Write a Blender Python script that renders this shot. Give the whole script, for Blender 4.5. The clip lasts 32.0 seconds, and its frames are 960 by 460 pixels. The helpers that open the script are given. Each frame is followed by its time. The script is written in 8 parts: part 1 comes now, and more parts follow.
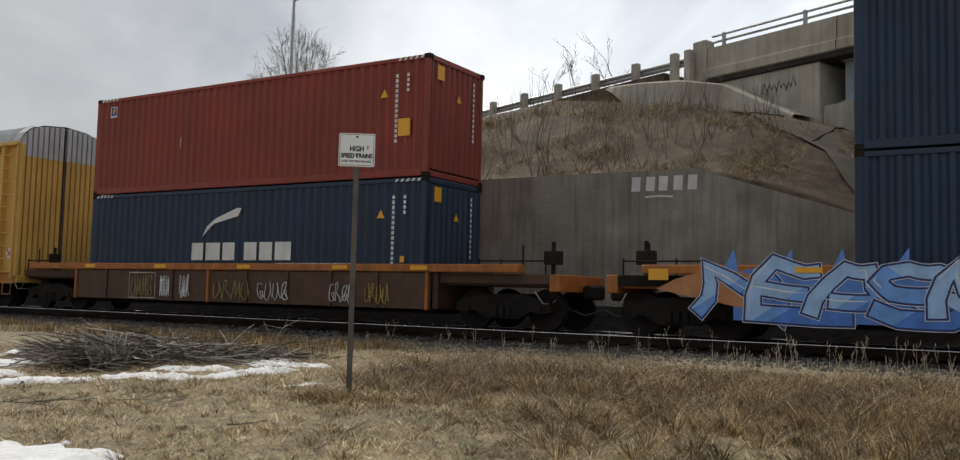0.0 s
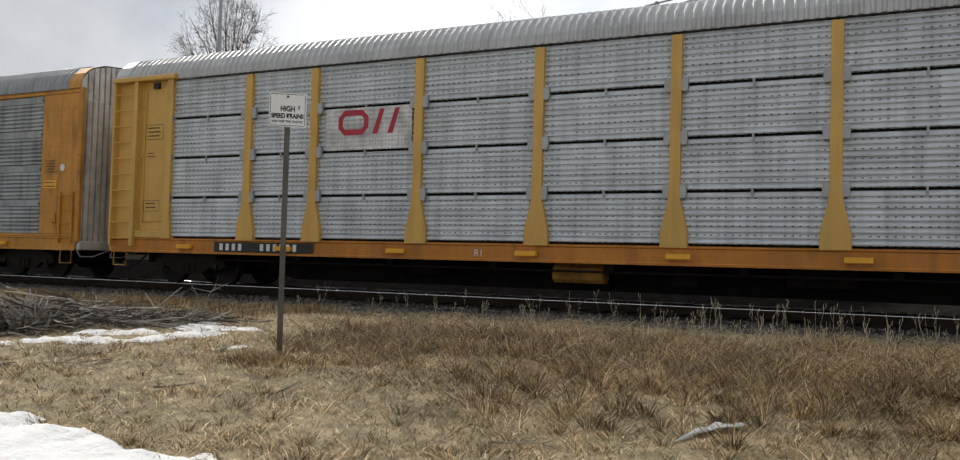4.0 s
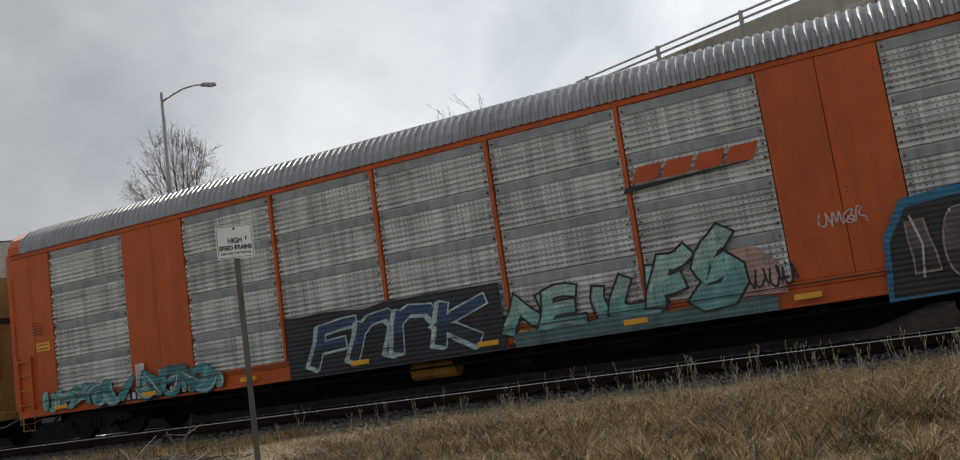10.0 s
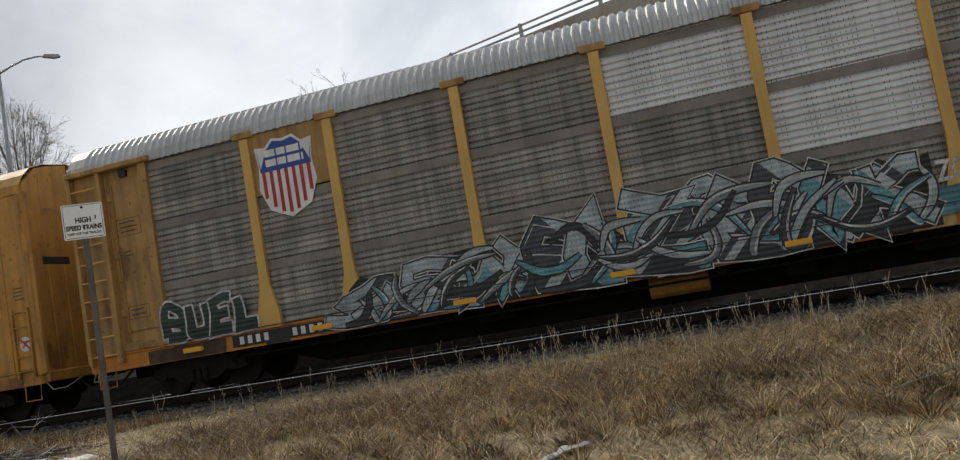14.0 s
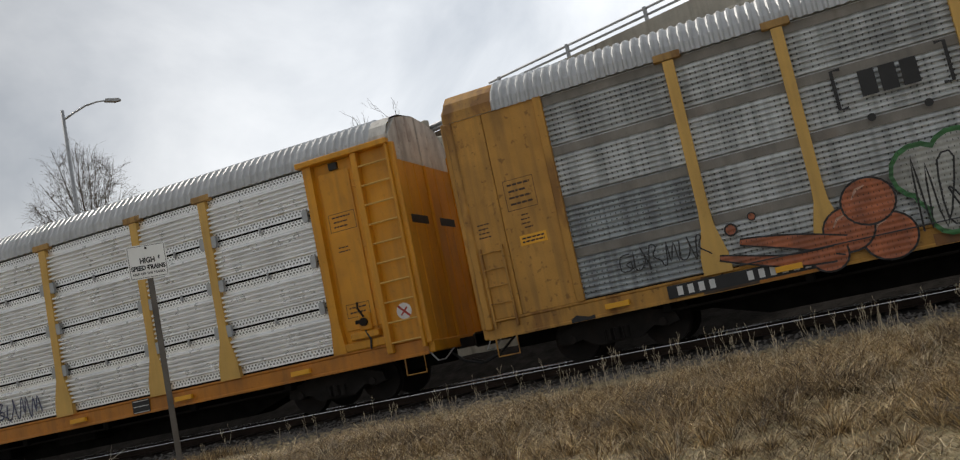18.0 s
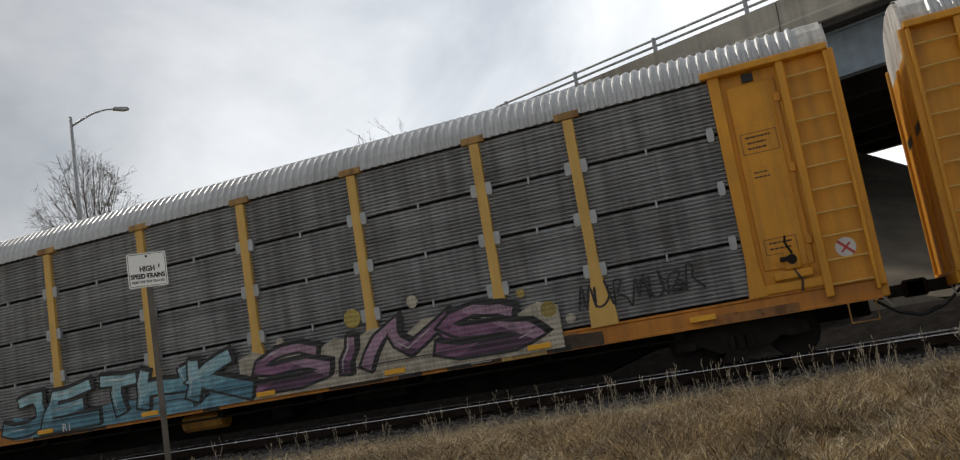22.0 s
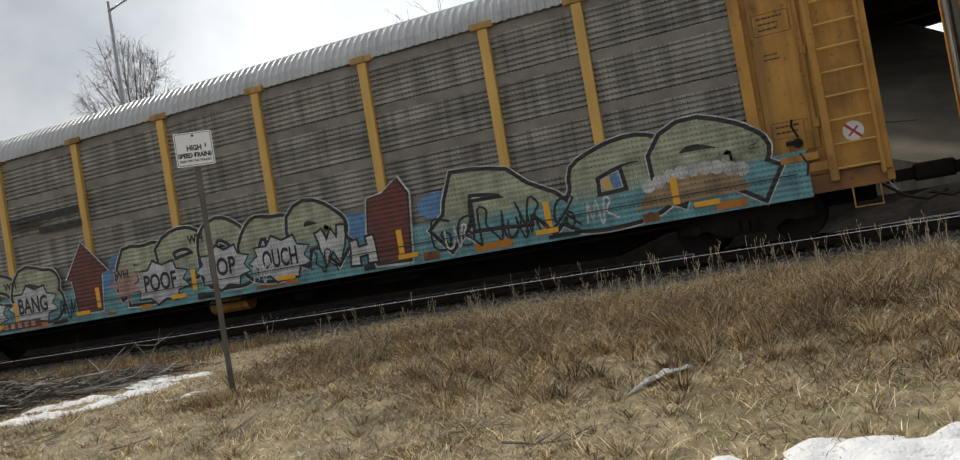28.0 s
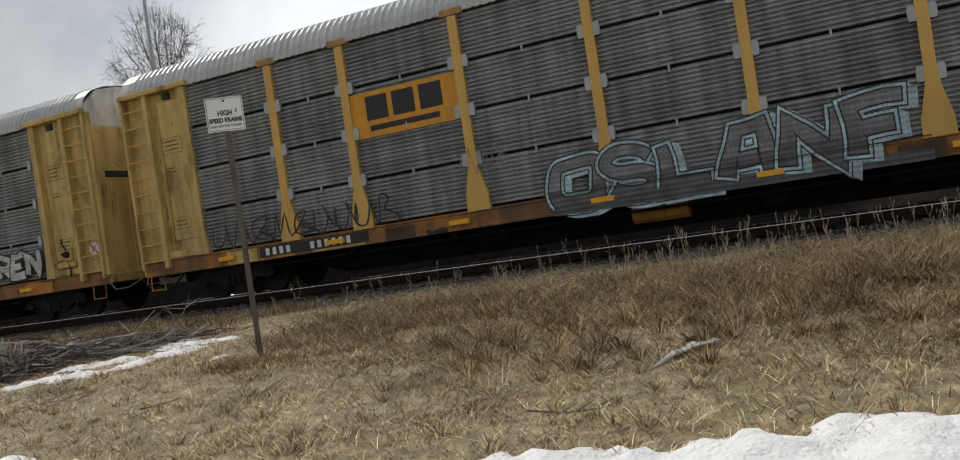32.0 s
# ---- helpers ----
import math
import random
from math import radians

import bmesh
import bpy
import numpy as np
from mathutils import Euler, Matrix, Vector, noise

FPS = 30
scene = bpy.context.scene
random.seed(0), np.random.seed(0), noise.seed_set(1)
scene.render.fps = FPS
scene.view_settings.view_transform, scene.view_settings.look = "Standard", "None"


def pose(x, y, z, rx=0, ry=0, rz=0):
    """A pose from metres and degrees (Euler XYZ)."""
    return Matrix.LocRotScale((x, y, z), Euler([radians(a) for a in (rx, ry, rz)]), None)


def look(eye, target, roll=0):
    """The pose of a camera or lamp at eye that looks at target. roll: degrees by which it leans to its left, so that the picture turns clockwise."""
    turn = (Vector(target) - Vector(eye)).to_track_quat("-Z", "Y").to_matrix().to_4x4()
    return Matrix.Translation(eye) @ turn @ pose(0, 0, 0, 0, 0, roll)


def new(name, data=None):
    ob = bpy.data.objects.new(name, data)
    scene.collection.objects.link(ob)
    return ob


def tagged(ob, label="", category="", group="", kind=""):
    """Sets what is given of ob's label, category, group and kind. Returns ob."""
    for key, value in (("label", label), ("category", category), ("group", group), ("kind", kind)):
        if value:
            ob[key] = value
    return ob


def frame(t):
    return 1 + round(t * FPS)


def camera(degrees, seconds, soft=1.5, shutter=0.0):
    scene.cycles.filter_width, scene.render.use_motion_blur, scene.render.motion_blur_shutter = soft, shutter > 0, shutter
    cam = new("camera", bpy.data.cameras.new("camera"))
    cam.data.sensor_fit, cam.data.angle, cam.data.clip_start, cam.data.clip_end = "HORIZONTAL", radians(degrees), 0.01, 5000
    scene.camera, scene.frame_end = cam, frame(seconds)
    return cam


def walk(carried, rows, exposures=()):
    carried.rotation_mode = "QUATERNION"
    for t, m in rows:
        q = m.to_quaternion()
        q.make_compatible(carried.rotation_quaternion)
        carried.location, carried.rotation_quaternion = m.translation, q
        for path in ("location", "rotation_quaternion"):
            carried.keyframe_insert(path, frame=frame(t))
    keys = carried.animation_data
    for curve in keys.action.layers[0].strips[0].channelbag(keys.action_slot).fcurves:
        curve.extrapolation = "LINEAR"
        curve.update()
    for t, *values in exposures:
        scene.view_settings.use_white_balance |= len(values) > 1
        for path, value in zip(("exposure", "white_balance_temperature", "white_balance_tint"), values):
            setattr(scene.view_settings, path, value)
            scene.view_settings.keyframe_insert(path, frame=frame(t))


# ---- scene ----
cam = camera(56.46, 32.0, soft=1.2, shutter=0.0)


def aim(yaw, pitch, roll, x, z):
    """The pose of the held camera: degrees left of the track's normal, degrees up, roll."""
    a, b = radians(yaw), radians(pitch)
    eye = Vector((x, 0, z))
    return look(eye, eye + Vector((-math.sin(a) * math.cos(b), math.cos(a) * math.cos(b), math.sin(b))), roll)


walk(cam, [
    (0, aim(31.34, 4.13, 1.37, -0.222, 0.758)),
    (0.5, aim(32.85, 3.96, 1.11, -0.221, 0.754)),
    (1, aim(31.77, 3.70, 1.31, -0.219, 0.749)),
    (1.5, aim(32.50, 3.26, 0.39, -0.218, 0.745)),
    (2, aim(32.57, 2.80, 0.63, -0.217, 0.741)),
    (2.5, aim(32.92, 2.79, 0.16, -0.215, 0.737)),
    (4.5, aim(25.89, 2.34, 1.93, -0.209, 0.698)),
    (5, aim(27.12, 3.43, 1.61, -0.161, 0.697)),
    (5.5, aim(28.28, 4.07, 0.47, -0.113, 0.696)),
    (6, aim(26.62, 6.92, -0.22, -0.065, 0.695)),
    (6.5, aim(26.42, 9.80, -2.72, -0.052, 0.700)),
    (7, aim(29.86, 9.35, -4.62, -0.039, 0.705)),
    (7.5, aim(27.44, 10.20, -3.90, -0.026, 0.711)),
    (8, aim(25.50, 10.86, -5.67, -0.014, 0.716)),
    (8.5, aim(25.05, 10.77, -6.57, -0.009, 0.717)),
    (9, aim(22.22, 9.21, -6.68, -0.004, 0.719)),
    (9.5, aim(22.87, 8.60, -8.01, 0.001, 0.721)),
    (10, aim(24.82, 7.88, -8.15, 0.005, 0.722)),
    (10.5, aim(22.49, 8.08, -7.27, 0.008, 0.722)),
    (11, aim(21.08, 9.07, -6.73, 0.010, 0.722)),
    (11.5, aim(21.06, 7.90, -6.57, 0.013, 0.722)),
    (12, aim(17.41, 6.36, -7.34, 0.015, 0.721)),
    (12.5, aim(14.58, 6.42, -7.24, 0.019, 0.715)),
    (13, aim(17.52, 8.35, -10.66, 0.022, 0.708)),
    (13.5, aim(23.81, 6.98, -10.49, 0.025, 0.701)),
    (14, aim(16.60, 5.12, -9.82, 0.028, 0.694)),
    (14.5, aim(25.92, 8.16, -11.00, 0.021, 0.694)),
    (15, aim(28.37, 8.40, -11.51, 0.014, 0.694)),
    (15.5, aim(27.38, 10.28, -10.44, 0.007, 0.694)),
    (17.5, aim(19.15, 7.00, -10.97, 0.029, 0.719)),
    (18, aim(19.82, 7.16, -11.91, 0.039, 0.727)),
    (18.5, aim(19.93, 7.74, -11.07, 0.035, 0.721)),
    (19, aim(19.13, 7.38, -11.95, 0.032, 0.715)),
    (19.5, aim(22.42, 5.04, -16.37, 0.028, 0.709)),
    (20, aim(23.71, 5.52, -16.16, 0.025, 0.702)),
    (20.5, aim(20.67, 7.03, -13.10, 0.028, 0.705)),
    (21, aim(16.39, 7.39, -10.89, 0.031, 0.708)),
    (21.5, aim(14.27, 10.41, -7.78, 0.034, 0.711)),
    (22, aim(19.63, 8.66, -9.53, 0.037, 0.714)),
    (22.5, aim(22.85, 8.59, -8.01, 0.033, 0.713)),
    (23, aim(24.92, 7.70, -6.73, 0.029, 0.712)),
    (23.5, aim(24.26, 8.59, -6.93, 0.024, 0.712)),
    (24, aim(23.02, 8.00, -9.05, 0.020, 0.711)),
    (24.5, aim(22.79, 6.82, -10.78, 0.011, 0.704)),
    (25, aim(21.81, 5.72, -12.81, 0.001, 0.697)),
    (25.5, aim(21.91, 4.36, -9.04, -0.008, 0.690)),
    (26, aim(21.82, 1.77, -8.04, -0.017, 0.683)),
    (26.5, aim(20.85, 0.36, -9.59, -0.020, 0.673)),
    (28.5, aim(23.82, 1.99, -9.55, -0.024, 0.634)),
    (29, aim(22.75, 1.29, -10.36, -0.020, 0.626)),
    (29.5, aim(24.81, 0.84, -9.99, -0.016, 0.617)),
    (30, aim(29.17, -0.40, -10.66, -0.011, 0.608)),
    (30.5, aim(30.42, -0.17, -10.78, -0.022, 0.610)),
    (31, aim(27.17, 1.49, -9.12, -0.033, 0.613)),
    (31.5, aim(24.92, 1.31, -8.45, -0.043, 0.615)),
    (32, aim(25.30, 0.27, -8.48, -0.054, 0.617)),
], exposures=((0, 0.08), (1.0, 0.12), (2.0, 0.25), (4.2, 0.32), (4.8, 0.42), (6.1, 0.36), (6.9, -0.36), (8.0, -0.44), (9.0, -0.36), (10.0, -0.15), (12.0, -0.04), (14.0, 0.0), (15.2, -0.1), (17.5, 0.02), (18.5, -0.08), (20.0, -0.04), (21.0, 0.04), (22.5, -0.12), (24.0, -0.15), (26.0, 0.12), (28.5, 0.2), (30.0, 0.15), (32, 0.1)))

# ---- light ----
SUN_TURN, SUN_UP = -62.0, 42.0      # degrees from +y towards +x, and above the horizon
world = bpy.data.worlds.new("world")
scene.world = world
world.use_nodes = True
wt = world.node_tree
wt.nodes.clear()


def wnode(kind, **sets):
    n = wt.nodes.new(kind)
    for k, v in sets.items():
        n.inputs[k.replace("_", " ")].default_value = v
    return n


sky = wt.nodes.new("ShaderNodeTexSky")
sky.sky_type = "NISHITA"
sky.sun_disc = False
sky.sun_elevation, sky.sun_rotation = radians(SUN_UP), radians(SUN_TURN)
sky_dim = wnode("ShaderNodeVectorMath")
sky_dim.operation = "SCALE"
sky_dim.inputs["Scale"].default_value = 0.1
wt.links.new(sky.outputs[0], sky_dim.inputs[0])
coords = wt.nodes.new("ShaderNodeTexCoord")
stretch = wt.nodes.new("ShaderNodeMapping")
stretch.inputs["Location"].default_value = (3.1, 0.4, 0.0)
stretch.inputs["Scale"].default_value = (1.0, 1.0, 1.35)
wt.links.new(coords.outputs["Generated"], stretch.inputs[0])
big = wnode("ShaderNodeTexNoise", Scale=2.5, Detail=7.0, Roughness=0.54, Distortion=0.35)
wt.links.new(stretch.outputs[0], big.inputs["Vector"])
shade = wt.nodes.new("ShaderNodeValToRGB")
shade.color_ramp.elements[0].position, shade.color_ramp.elements[1].position = 0.36, 0.64
shade.color_ramp.elements[0].color, shade.color_ramp.elements[1].color = (0.44, 0.465, 0.495, 1), (0.80, 0.81, 0.815, 1)
wt.links.new(big.outputs[0], shade.inputs[0])
cover = wt.nodes.new("ShaderNodeMix")
cover.data_type = "RGBA"
cover.inputs[0].default_value = 0.9
wt.links.new(sky_dim.outputs[0], cover.inputs[6])
wt.links.new(shade.outputs[0], cover.inputs[7])
toward = wt.nodes.new("ShaderNodeVectorMath")
toward.operation = "DOT_PRODUCT"
toward.inputs[1].default_value = (math.sin(radians(3)) * 0.9, math.cos(radians(3)) * 0.9, 0.3)
wt.links.new(coords.outputs["Generated"], toward.inputs[0])
veil = wt.nodes.new("ShaderNodeMapRange")
veil.interpolation_type = "SMOOTHSTEP"
for i_, v_ in ((1, 0.45), (2, 1.0), (3, 0.72), (4, 1.56)):
    veil.inputs[i_].default_value = v_
wt.links.new(toward.outputs["Value"], veil.inputs[0])
lit = wt.nodes.new("ShaderNodeVectorMath")
lit.operation = "SCALE"
wt.links.new(cover.outputs[2], lit.inputs[0])
wt.links.new(veil.outputs[0], lit.inputs["Scale"])
air = wnode("ShaderNodeBackground", Strength=1.0)
wt.links.new(lit.outputs[0], air.inputs[0])
wt.links.new(air.outputs[0], wt.nodes.new("ShaderNodeOutputWorld").inputs[0])

sun = new("sun", bpy.data.lights.new("sun", "SUN"))
sun.data.energy, sun.data.angle, sun.data.color = 2.3, radians(4), (1.0, 0.93, 0.82)
st, su = radians(SUN_TURN), radians(SUN_UP)
sun.matrix_world = look((0, 0, 30), (-math.sin(st) * math.cos(su), -math.cos(st) * math.cos(su), 30 - math.sin(su)))

# ---- materials ----


def mat(name, color, rough=0.6, metal=0.0, dark=0.25, scale=3.0, fine=40.0, streak=0.0, rust=0.0, bump=0.15, tint=None, holes=None, grid=0.0, spread=0.0, gloss_noise=0.1, spec=0.5):
    """A worn surface: colour broken at two scales, run-down streaks, rust, fine relief, rows of small holes."""
    m = bpy.data.materials.new(name)
    m.use_nodes = True
    t = m.node_tree
    bsdf = t.nodes["Principled BSDF"]
    bsdf.inputs["Metallic"].default_value = metal
    bsdf.inputs["Specular IOR Level"].default_value = spec
    co = t.nodes.new("ShaderNodeTexCoord")
    info = t.nodes.new("ShaderNodeObjectInfo")
    shift = t.nodes.new("ShaderNodeVectorMath")
    shift.operation = "MULTIPLY_ADD"
    shift.inputs[1].default_value = (37.0, 11.0, 23.0)
    t.links.new(info.outputs["Random"], shift.inputs[0])
    t.links.new(co.outputs["Object"], shift.inputs[2])

    def noise_at(s, detail=4.0, stretch_by=(1, 1, 1)):
        mp = t.nodes.new("ShaderNodeMapping")
        mp.inputs["Scale"].default_value = stretch_by
        n = t.nodes.new("ShaderNodeTexNoise")
        n.inputs["Scale"].default_value, n.inputs["Detail"].default_value = s, detail
        t.links.new(shift.outputs[0], mp.inputs[0])
        t.links.new(mp.outputs[0], n.inputs["Vector"])
        return n.outputs[0]

    def ramp(value, lo, hi):
        r = t.nodes.new("ShaderNodeMapRange")
        r.inputs[1].default_value, r.inputs[2].default_value = lo, hi
        t.links.new(value, r.inputs[0])
        return r.outputs[0]

    def mix(fac, a, b, how="MIX"):
        x = t.nodes.new("ShaderNodeMix")
        x.data_type, x.blend_type = "RGBA", how
        for sock, val in ((0, fac), (6, a), (7, b)):
            if isinstance(val, (int, float)):
                x.inputs[sock].default_value = val
            elif isinstance(val, tuple):
                x.inputs[sock].default_value = (*val[:3], 1)
            else:
                t.links.new(val, x.inputs[sock])
        return x.outputs[2]

    def times(value, k):
        x = t.nodes.new("ShaderNodeMath")
        x.operation = "MULTIPLY"
        x.inputs[1].default_value = k
        t.links.new(value, x.inputs[0])
        return x.outputs[0]

    base = tuple(color)
    low = tuple(c * (1 - dark) for c in base)
    high = tuple(min(1, c * (1 + dark * 0.7)) for c in base)
    col = mix(ramp(noise_at(scale), 0.3, 0.7), low, high)
    if tint:
        col = mix(times(ramp(noise_at(scale * 0.37, 3), 0.45, 0.7), 0.8), col, tint)
    col = mix(times(ramp(noise_at(fine, 2), 0.35, 0.75), dark * 0.8), col, tuple(c * 0.45 for c in base))
    if spread:
        r = t.nodes.new("ShaderNodeMapRange")
        r.inputs[3].default_value, r.inputs[4].default_value = 1 - spread, 1 + spread
        t.links.new(info.outputs["Random"], r.inputs[0])
        sc = t.nodes.new("ShaderNodeVectorMath")
        sc.operation = "SCALE"
        t.links.new(col, sc.inputs[0])
        t.links.new(r.outputs[0], sc.inputs["Scale"])
        col = sc.outputs[0]
    if streak:
        col = mix(times(ramp(noise_at(2.2, 5, (2.6, 1, 0.16)), 0.45, 0.72), streak), col, (0.045, 0.04, 0.035))
    if grid:
        col = mix(times(ramp(noise_at(1.0, 3, (5.5, 1, 0.25)), 0.47, 0.62), grid), col, (0.05, 0.052, 0.055))
        col = mix(times(ramp(noise_at(1.0, 3, (0.15, 1, 6.0)), 0.47, 0.66), grid * 0.9), col, (0.055, 0.055, 0.055))
    if rust:
        col = mix(times(ramp(noise_at(1.7, 8, (1.2, 1, 0.5)), 0.56, 0.68), rust), col, (0.11, 0.038, 0.012))
        col = mix(times(ramp(noise_at(9, 6), 0.62, 0.7), rust * 0.8), col, (0.08, 0.028, 0.01))
    if holes:
        px, pz, sx, sz, bands, patchy = holes
        sep = t.nodes.new("ShaderNodeSeparateXYZ")
        t.links.new(co.outputs["Object"], sep.inputs[0])

        def sums(how, a, b):
            w = t.nodes.new("ShaderNodeMath")
            w.operation = how
            for k_, val in ((0, a), (1, b)):
                if isinstance(val, (int, float)):
                    w.inputs[k_].default_value = val
                else:
                    t.links.new(val, w.inputs[k_])
            return w.outputs[0]
        row = sums("FLOOR", sums("DIVIDE", sums("ADD", sep.outputs[2], pz / 2), pz), 0.0)
        along = sums("ADD", sep.outputs[0], sums("MULTIPLY", row, px / 2 if pz < 0.08 else 0.0))
        both = sums("MULTIPLY", sums("LESS_THAN", sums("PINGPONG", along, px / 2), sx), sums("LESS_THAN", sums("PINGPONG", sep.outputs[2], pz / 2), sz))
        if bands:
            keep = None
            for z0, z1 in bands:
                k_ = sums("MULTIPLY", sums("GREATER_THAN", sep.outputs[2], z0), sums("LESS_THAN", sep.outputs[2], z1))
                keep = k_ if keep is None else sums("ADD", keep, k_)
            both = sums("MULTIPLY", both, keep)
        if patchy:
            both = sums("MULTIPLY", both, ramp(noise_at(1.0, 2, (4.6, 1, 0.35)), 0.40, 0.47))
        col = mix(times(both, 0.8), col, (0.015, 0.015, 0.016))
    t.links.new(col, bsdf.inputs["Base Color"])
    rr = t.nodes.new("ShaderNodeMapRange")
    rr.inputs[3].default_value, rr.inputs[4].default_value = max(0.05, rough - gloss_noise), min(1, rough + gloss_noise)
    t.links.new(noise_at(scale * 2.3), rr.inputs[0])
    t.links.new(rr.outputs[0], bsdf.inputs["Roughness"])
    if bump:
        b = t.nodes.new("ShaderNodeBump")
        b.inputs["Strength"].default_value, b.inputs["Distance"].default_value = bump, 0.02
        t.links.new(noise_at(fine * 0.6, 5), b.inputs["Height"])
        t.links.new(b.outputs[0], bsdf.inputs["Normal"])
    return m


YELLOW = mat("yellow_paint", (0.60, 0.27, 0.032), 0.5, dark=0.16, scale=1.2, streak=0.26, rust=0.4)
YELLOW_NEW = mat("bright_yellow_paint", (0.70, 0.31, 0.014), 0.45, dark=0.14, scale=1.2, streak=0.24, rust=0.18)
YELLOW_SOFT = mat("soft_yellow_paint", (0.68, 0.415, 0.105), 0.5, dark=0.1, scale=1.2, streak=0.16, rust=0.08)
YELLOW_OLD = mat("faded_yellow_paint", (0.53, 0.27, 0.05), 0.6, dark=0.2, scale=1.4, streak=0.4, rust=0.6)
YELLOW_PALE = mat("pale_grimy_yellow_paint", (0.62, 0.44, 0.155), 0.6, dark=0.2, scale=1.4, streak=0.42, rust=0.6)
YELLOW_TAN = mat("rust_stained_tan_yellow_paint", (0.46, 0.27, 0.085), 0.62, dark=0.26, scale=1.3, streak=0.5, rust=0.62)
SILL_RUST = mat("rust_stained_sill_paint", (0.40, 0.17, 0.04), 0.65, dark=0.4, scale=1.6, streak=0.5, rust=0.75, tint=(0.06, 0.045, 0.035))
SILL_AMBER = mat("amber_sill_paint", (0.56, 0.21, 0.02), 0.5, dark=0.2, scale=1.3, streak=0.25, rust=0.25)
ORANGE = mat("orange_paint", (0.56, 0.095, 0.006), 0.5, dark=0.16, scale=1.1, streak=0.2, rust=0.14)
WHITE = mat("white_paint", (0.64, 0.615, 0.57), 0.5, dark=0.18, streak=0.5, rust=0.45)
ZINC_GRIMY = mat("grimy_galvanised_sheet", (0.36, 0.36, 0.34), 0.55, metal=0.3, dark=0.3, scale=1.6, streak=0.5, rust=0.5, bump=0.06)
PANEL_NEW = mat("silver_perforated_sheet", (0.66, 0.70, 0.75), 0.42, metal=0.25, dark=0.14, scale=1.5, grid=0.16, streak=0.08, holes=(0.13, 0.168, 0.022, 0.012, (), 1))
PANEL_BRIGHT = mat("bright_perforated_sheet", (0.95, 0.95, 0.95), 0.3, metal=0.5, dark=0.08, scale=1.5, grid=0.06, holes=(0.085, 0.062, 0.02, 0.02, ((0.03, 0.155), (0.82, 0.94)), 0))
PANEL_WHITE = mat("replaced_white_sheet", (0.70, 0.71, 0.72), 0.45, metal=0.15, dark=0.12, scale=1.5, grid=0.14, streak=0.1, holes=(0.085, 0.11, 0.008, 0.019, (), 1))
PANEL_BLUE = mat("weathered_blue_grey_sheet", (0.42, 0.455, 0.475), 0.5, metal=0.15, dark=0.2, scale=1.5, grid=0.36, streak=0.16, holes=(0.1, 0.113, 0.013, 0.016, ((0.02, 0.76),), 1))
PANEL_PALE = mat("weathered_pale_sheet", (0.74, 0.75, 0.74), 0.5, metal=0.15, dark=0.2, scale=1.5, grid=0.3, streak=0.16, holes=(0.1, 0.1, 0.013, 0.016, ((0.02, 0.78),), 1))
PANEL_MID = mat("weathered_mid_grey_sheet", (0.61, 0.63, 0.635), 0.5, metal=0.15, dark=0.2, scale=1.5, grid=0.3, streak=0.16, holes=(0.1, 0.1, 0.013, 0.016, ((0.02, 0.78),), 1))
PANEL_BROWN = mat("grimy_brown_grey_sheet", (0.37, 0.35, 0.315), 0.6, metal=0.1, dark=0.28, scale=1.2, grid=0.4, streak=0.26, rust=0.16, holes=(0.085, 0.11, 0.008, 0.019, (), 1))
PANEL_GREY = mat("grimy_grey_sheet", (0.36, 0.365, 0.375), 0.5, metal=0.35, dark=0.26, scale=0.9, grid=0.28, streak=0.34, rust=0.12)
ROOF_DULL = mat("dull_galvanised_roof", (0.36, 0.375, 0.39), 0.42, metal=0.5, dark=0.16, scale=1.2, streak=0.2, rust=0.04, bump=0.05)
ROOF = mat("galvanised_roof", (0.54, 0.55, 0.56), 0.5, metal=0.3, dark=0.14, scale=1.2, streak=0.15, rust=0.04, bump=0.05)
ROOF_DIRTY = mat("stained_galvanised_roof", (0.38, 0.355, 0.325), 0.62, metal=0.12, dark=0.24, scale=1.2, streak=0.45, rust=0.3, bump=0.05)
# grime taken near black, so it also carries the shade below the wagons
SHADE_GRIME = mat("underframe_grime_and_shade", (0.012, 0.011, 0.01), 0.9, dark=0.4, scale=3, spec=0.12)
STEEL_DARK = mat("dark_steel", (0.02, 0.017, 0.015), 0.75, metal=0.1, spec=0.2, dark=0.4, rust=0.05)
WHEEL = mat("wheel_steel", (0.024, 0.02, 0.018), 0.75, metal=0.1, dark=0.3, rust=0.08, spec=0.2)
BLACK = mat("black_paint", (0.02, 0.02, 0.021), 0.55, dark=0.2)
REFLECT = mat("yellow_reflector", (0.85, 0.42, 0.02), 0.35, dark=0.08)
RED_BOX = mat("red_container_paint", (0.27, 0.037, 0.021), 0.5, dark=0.16, scale=0.8, streak=0.2, rust=0.1)
BLUE_BOX = mat("blue_container_paint", (0.006, 0.029, 0.075), 0.5, dark=0.24, scale=0.8, streak=0.24, rust=0.12)
BROWN_WELL = mat("brown_well_paint", (0.10, 0.048, 0.026), 0.65, dark=0.3, streak=0.4, rust=0.4)
ORANGE_WELL = mat("orange_well_paint", (0.45, 0.15, 0.03), 0.6, dark=0.25, streak=0.3, rust=0.5)
RAIL = mat("rusty_rail_side", (0.03, 0.02, 0.015), 0.9, dark=0.3, spec=0.15)
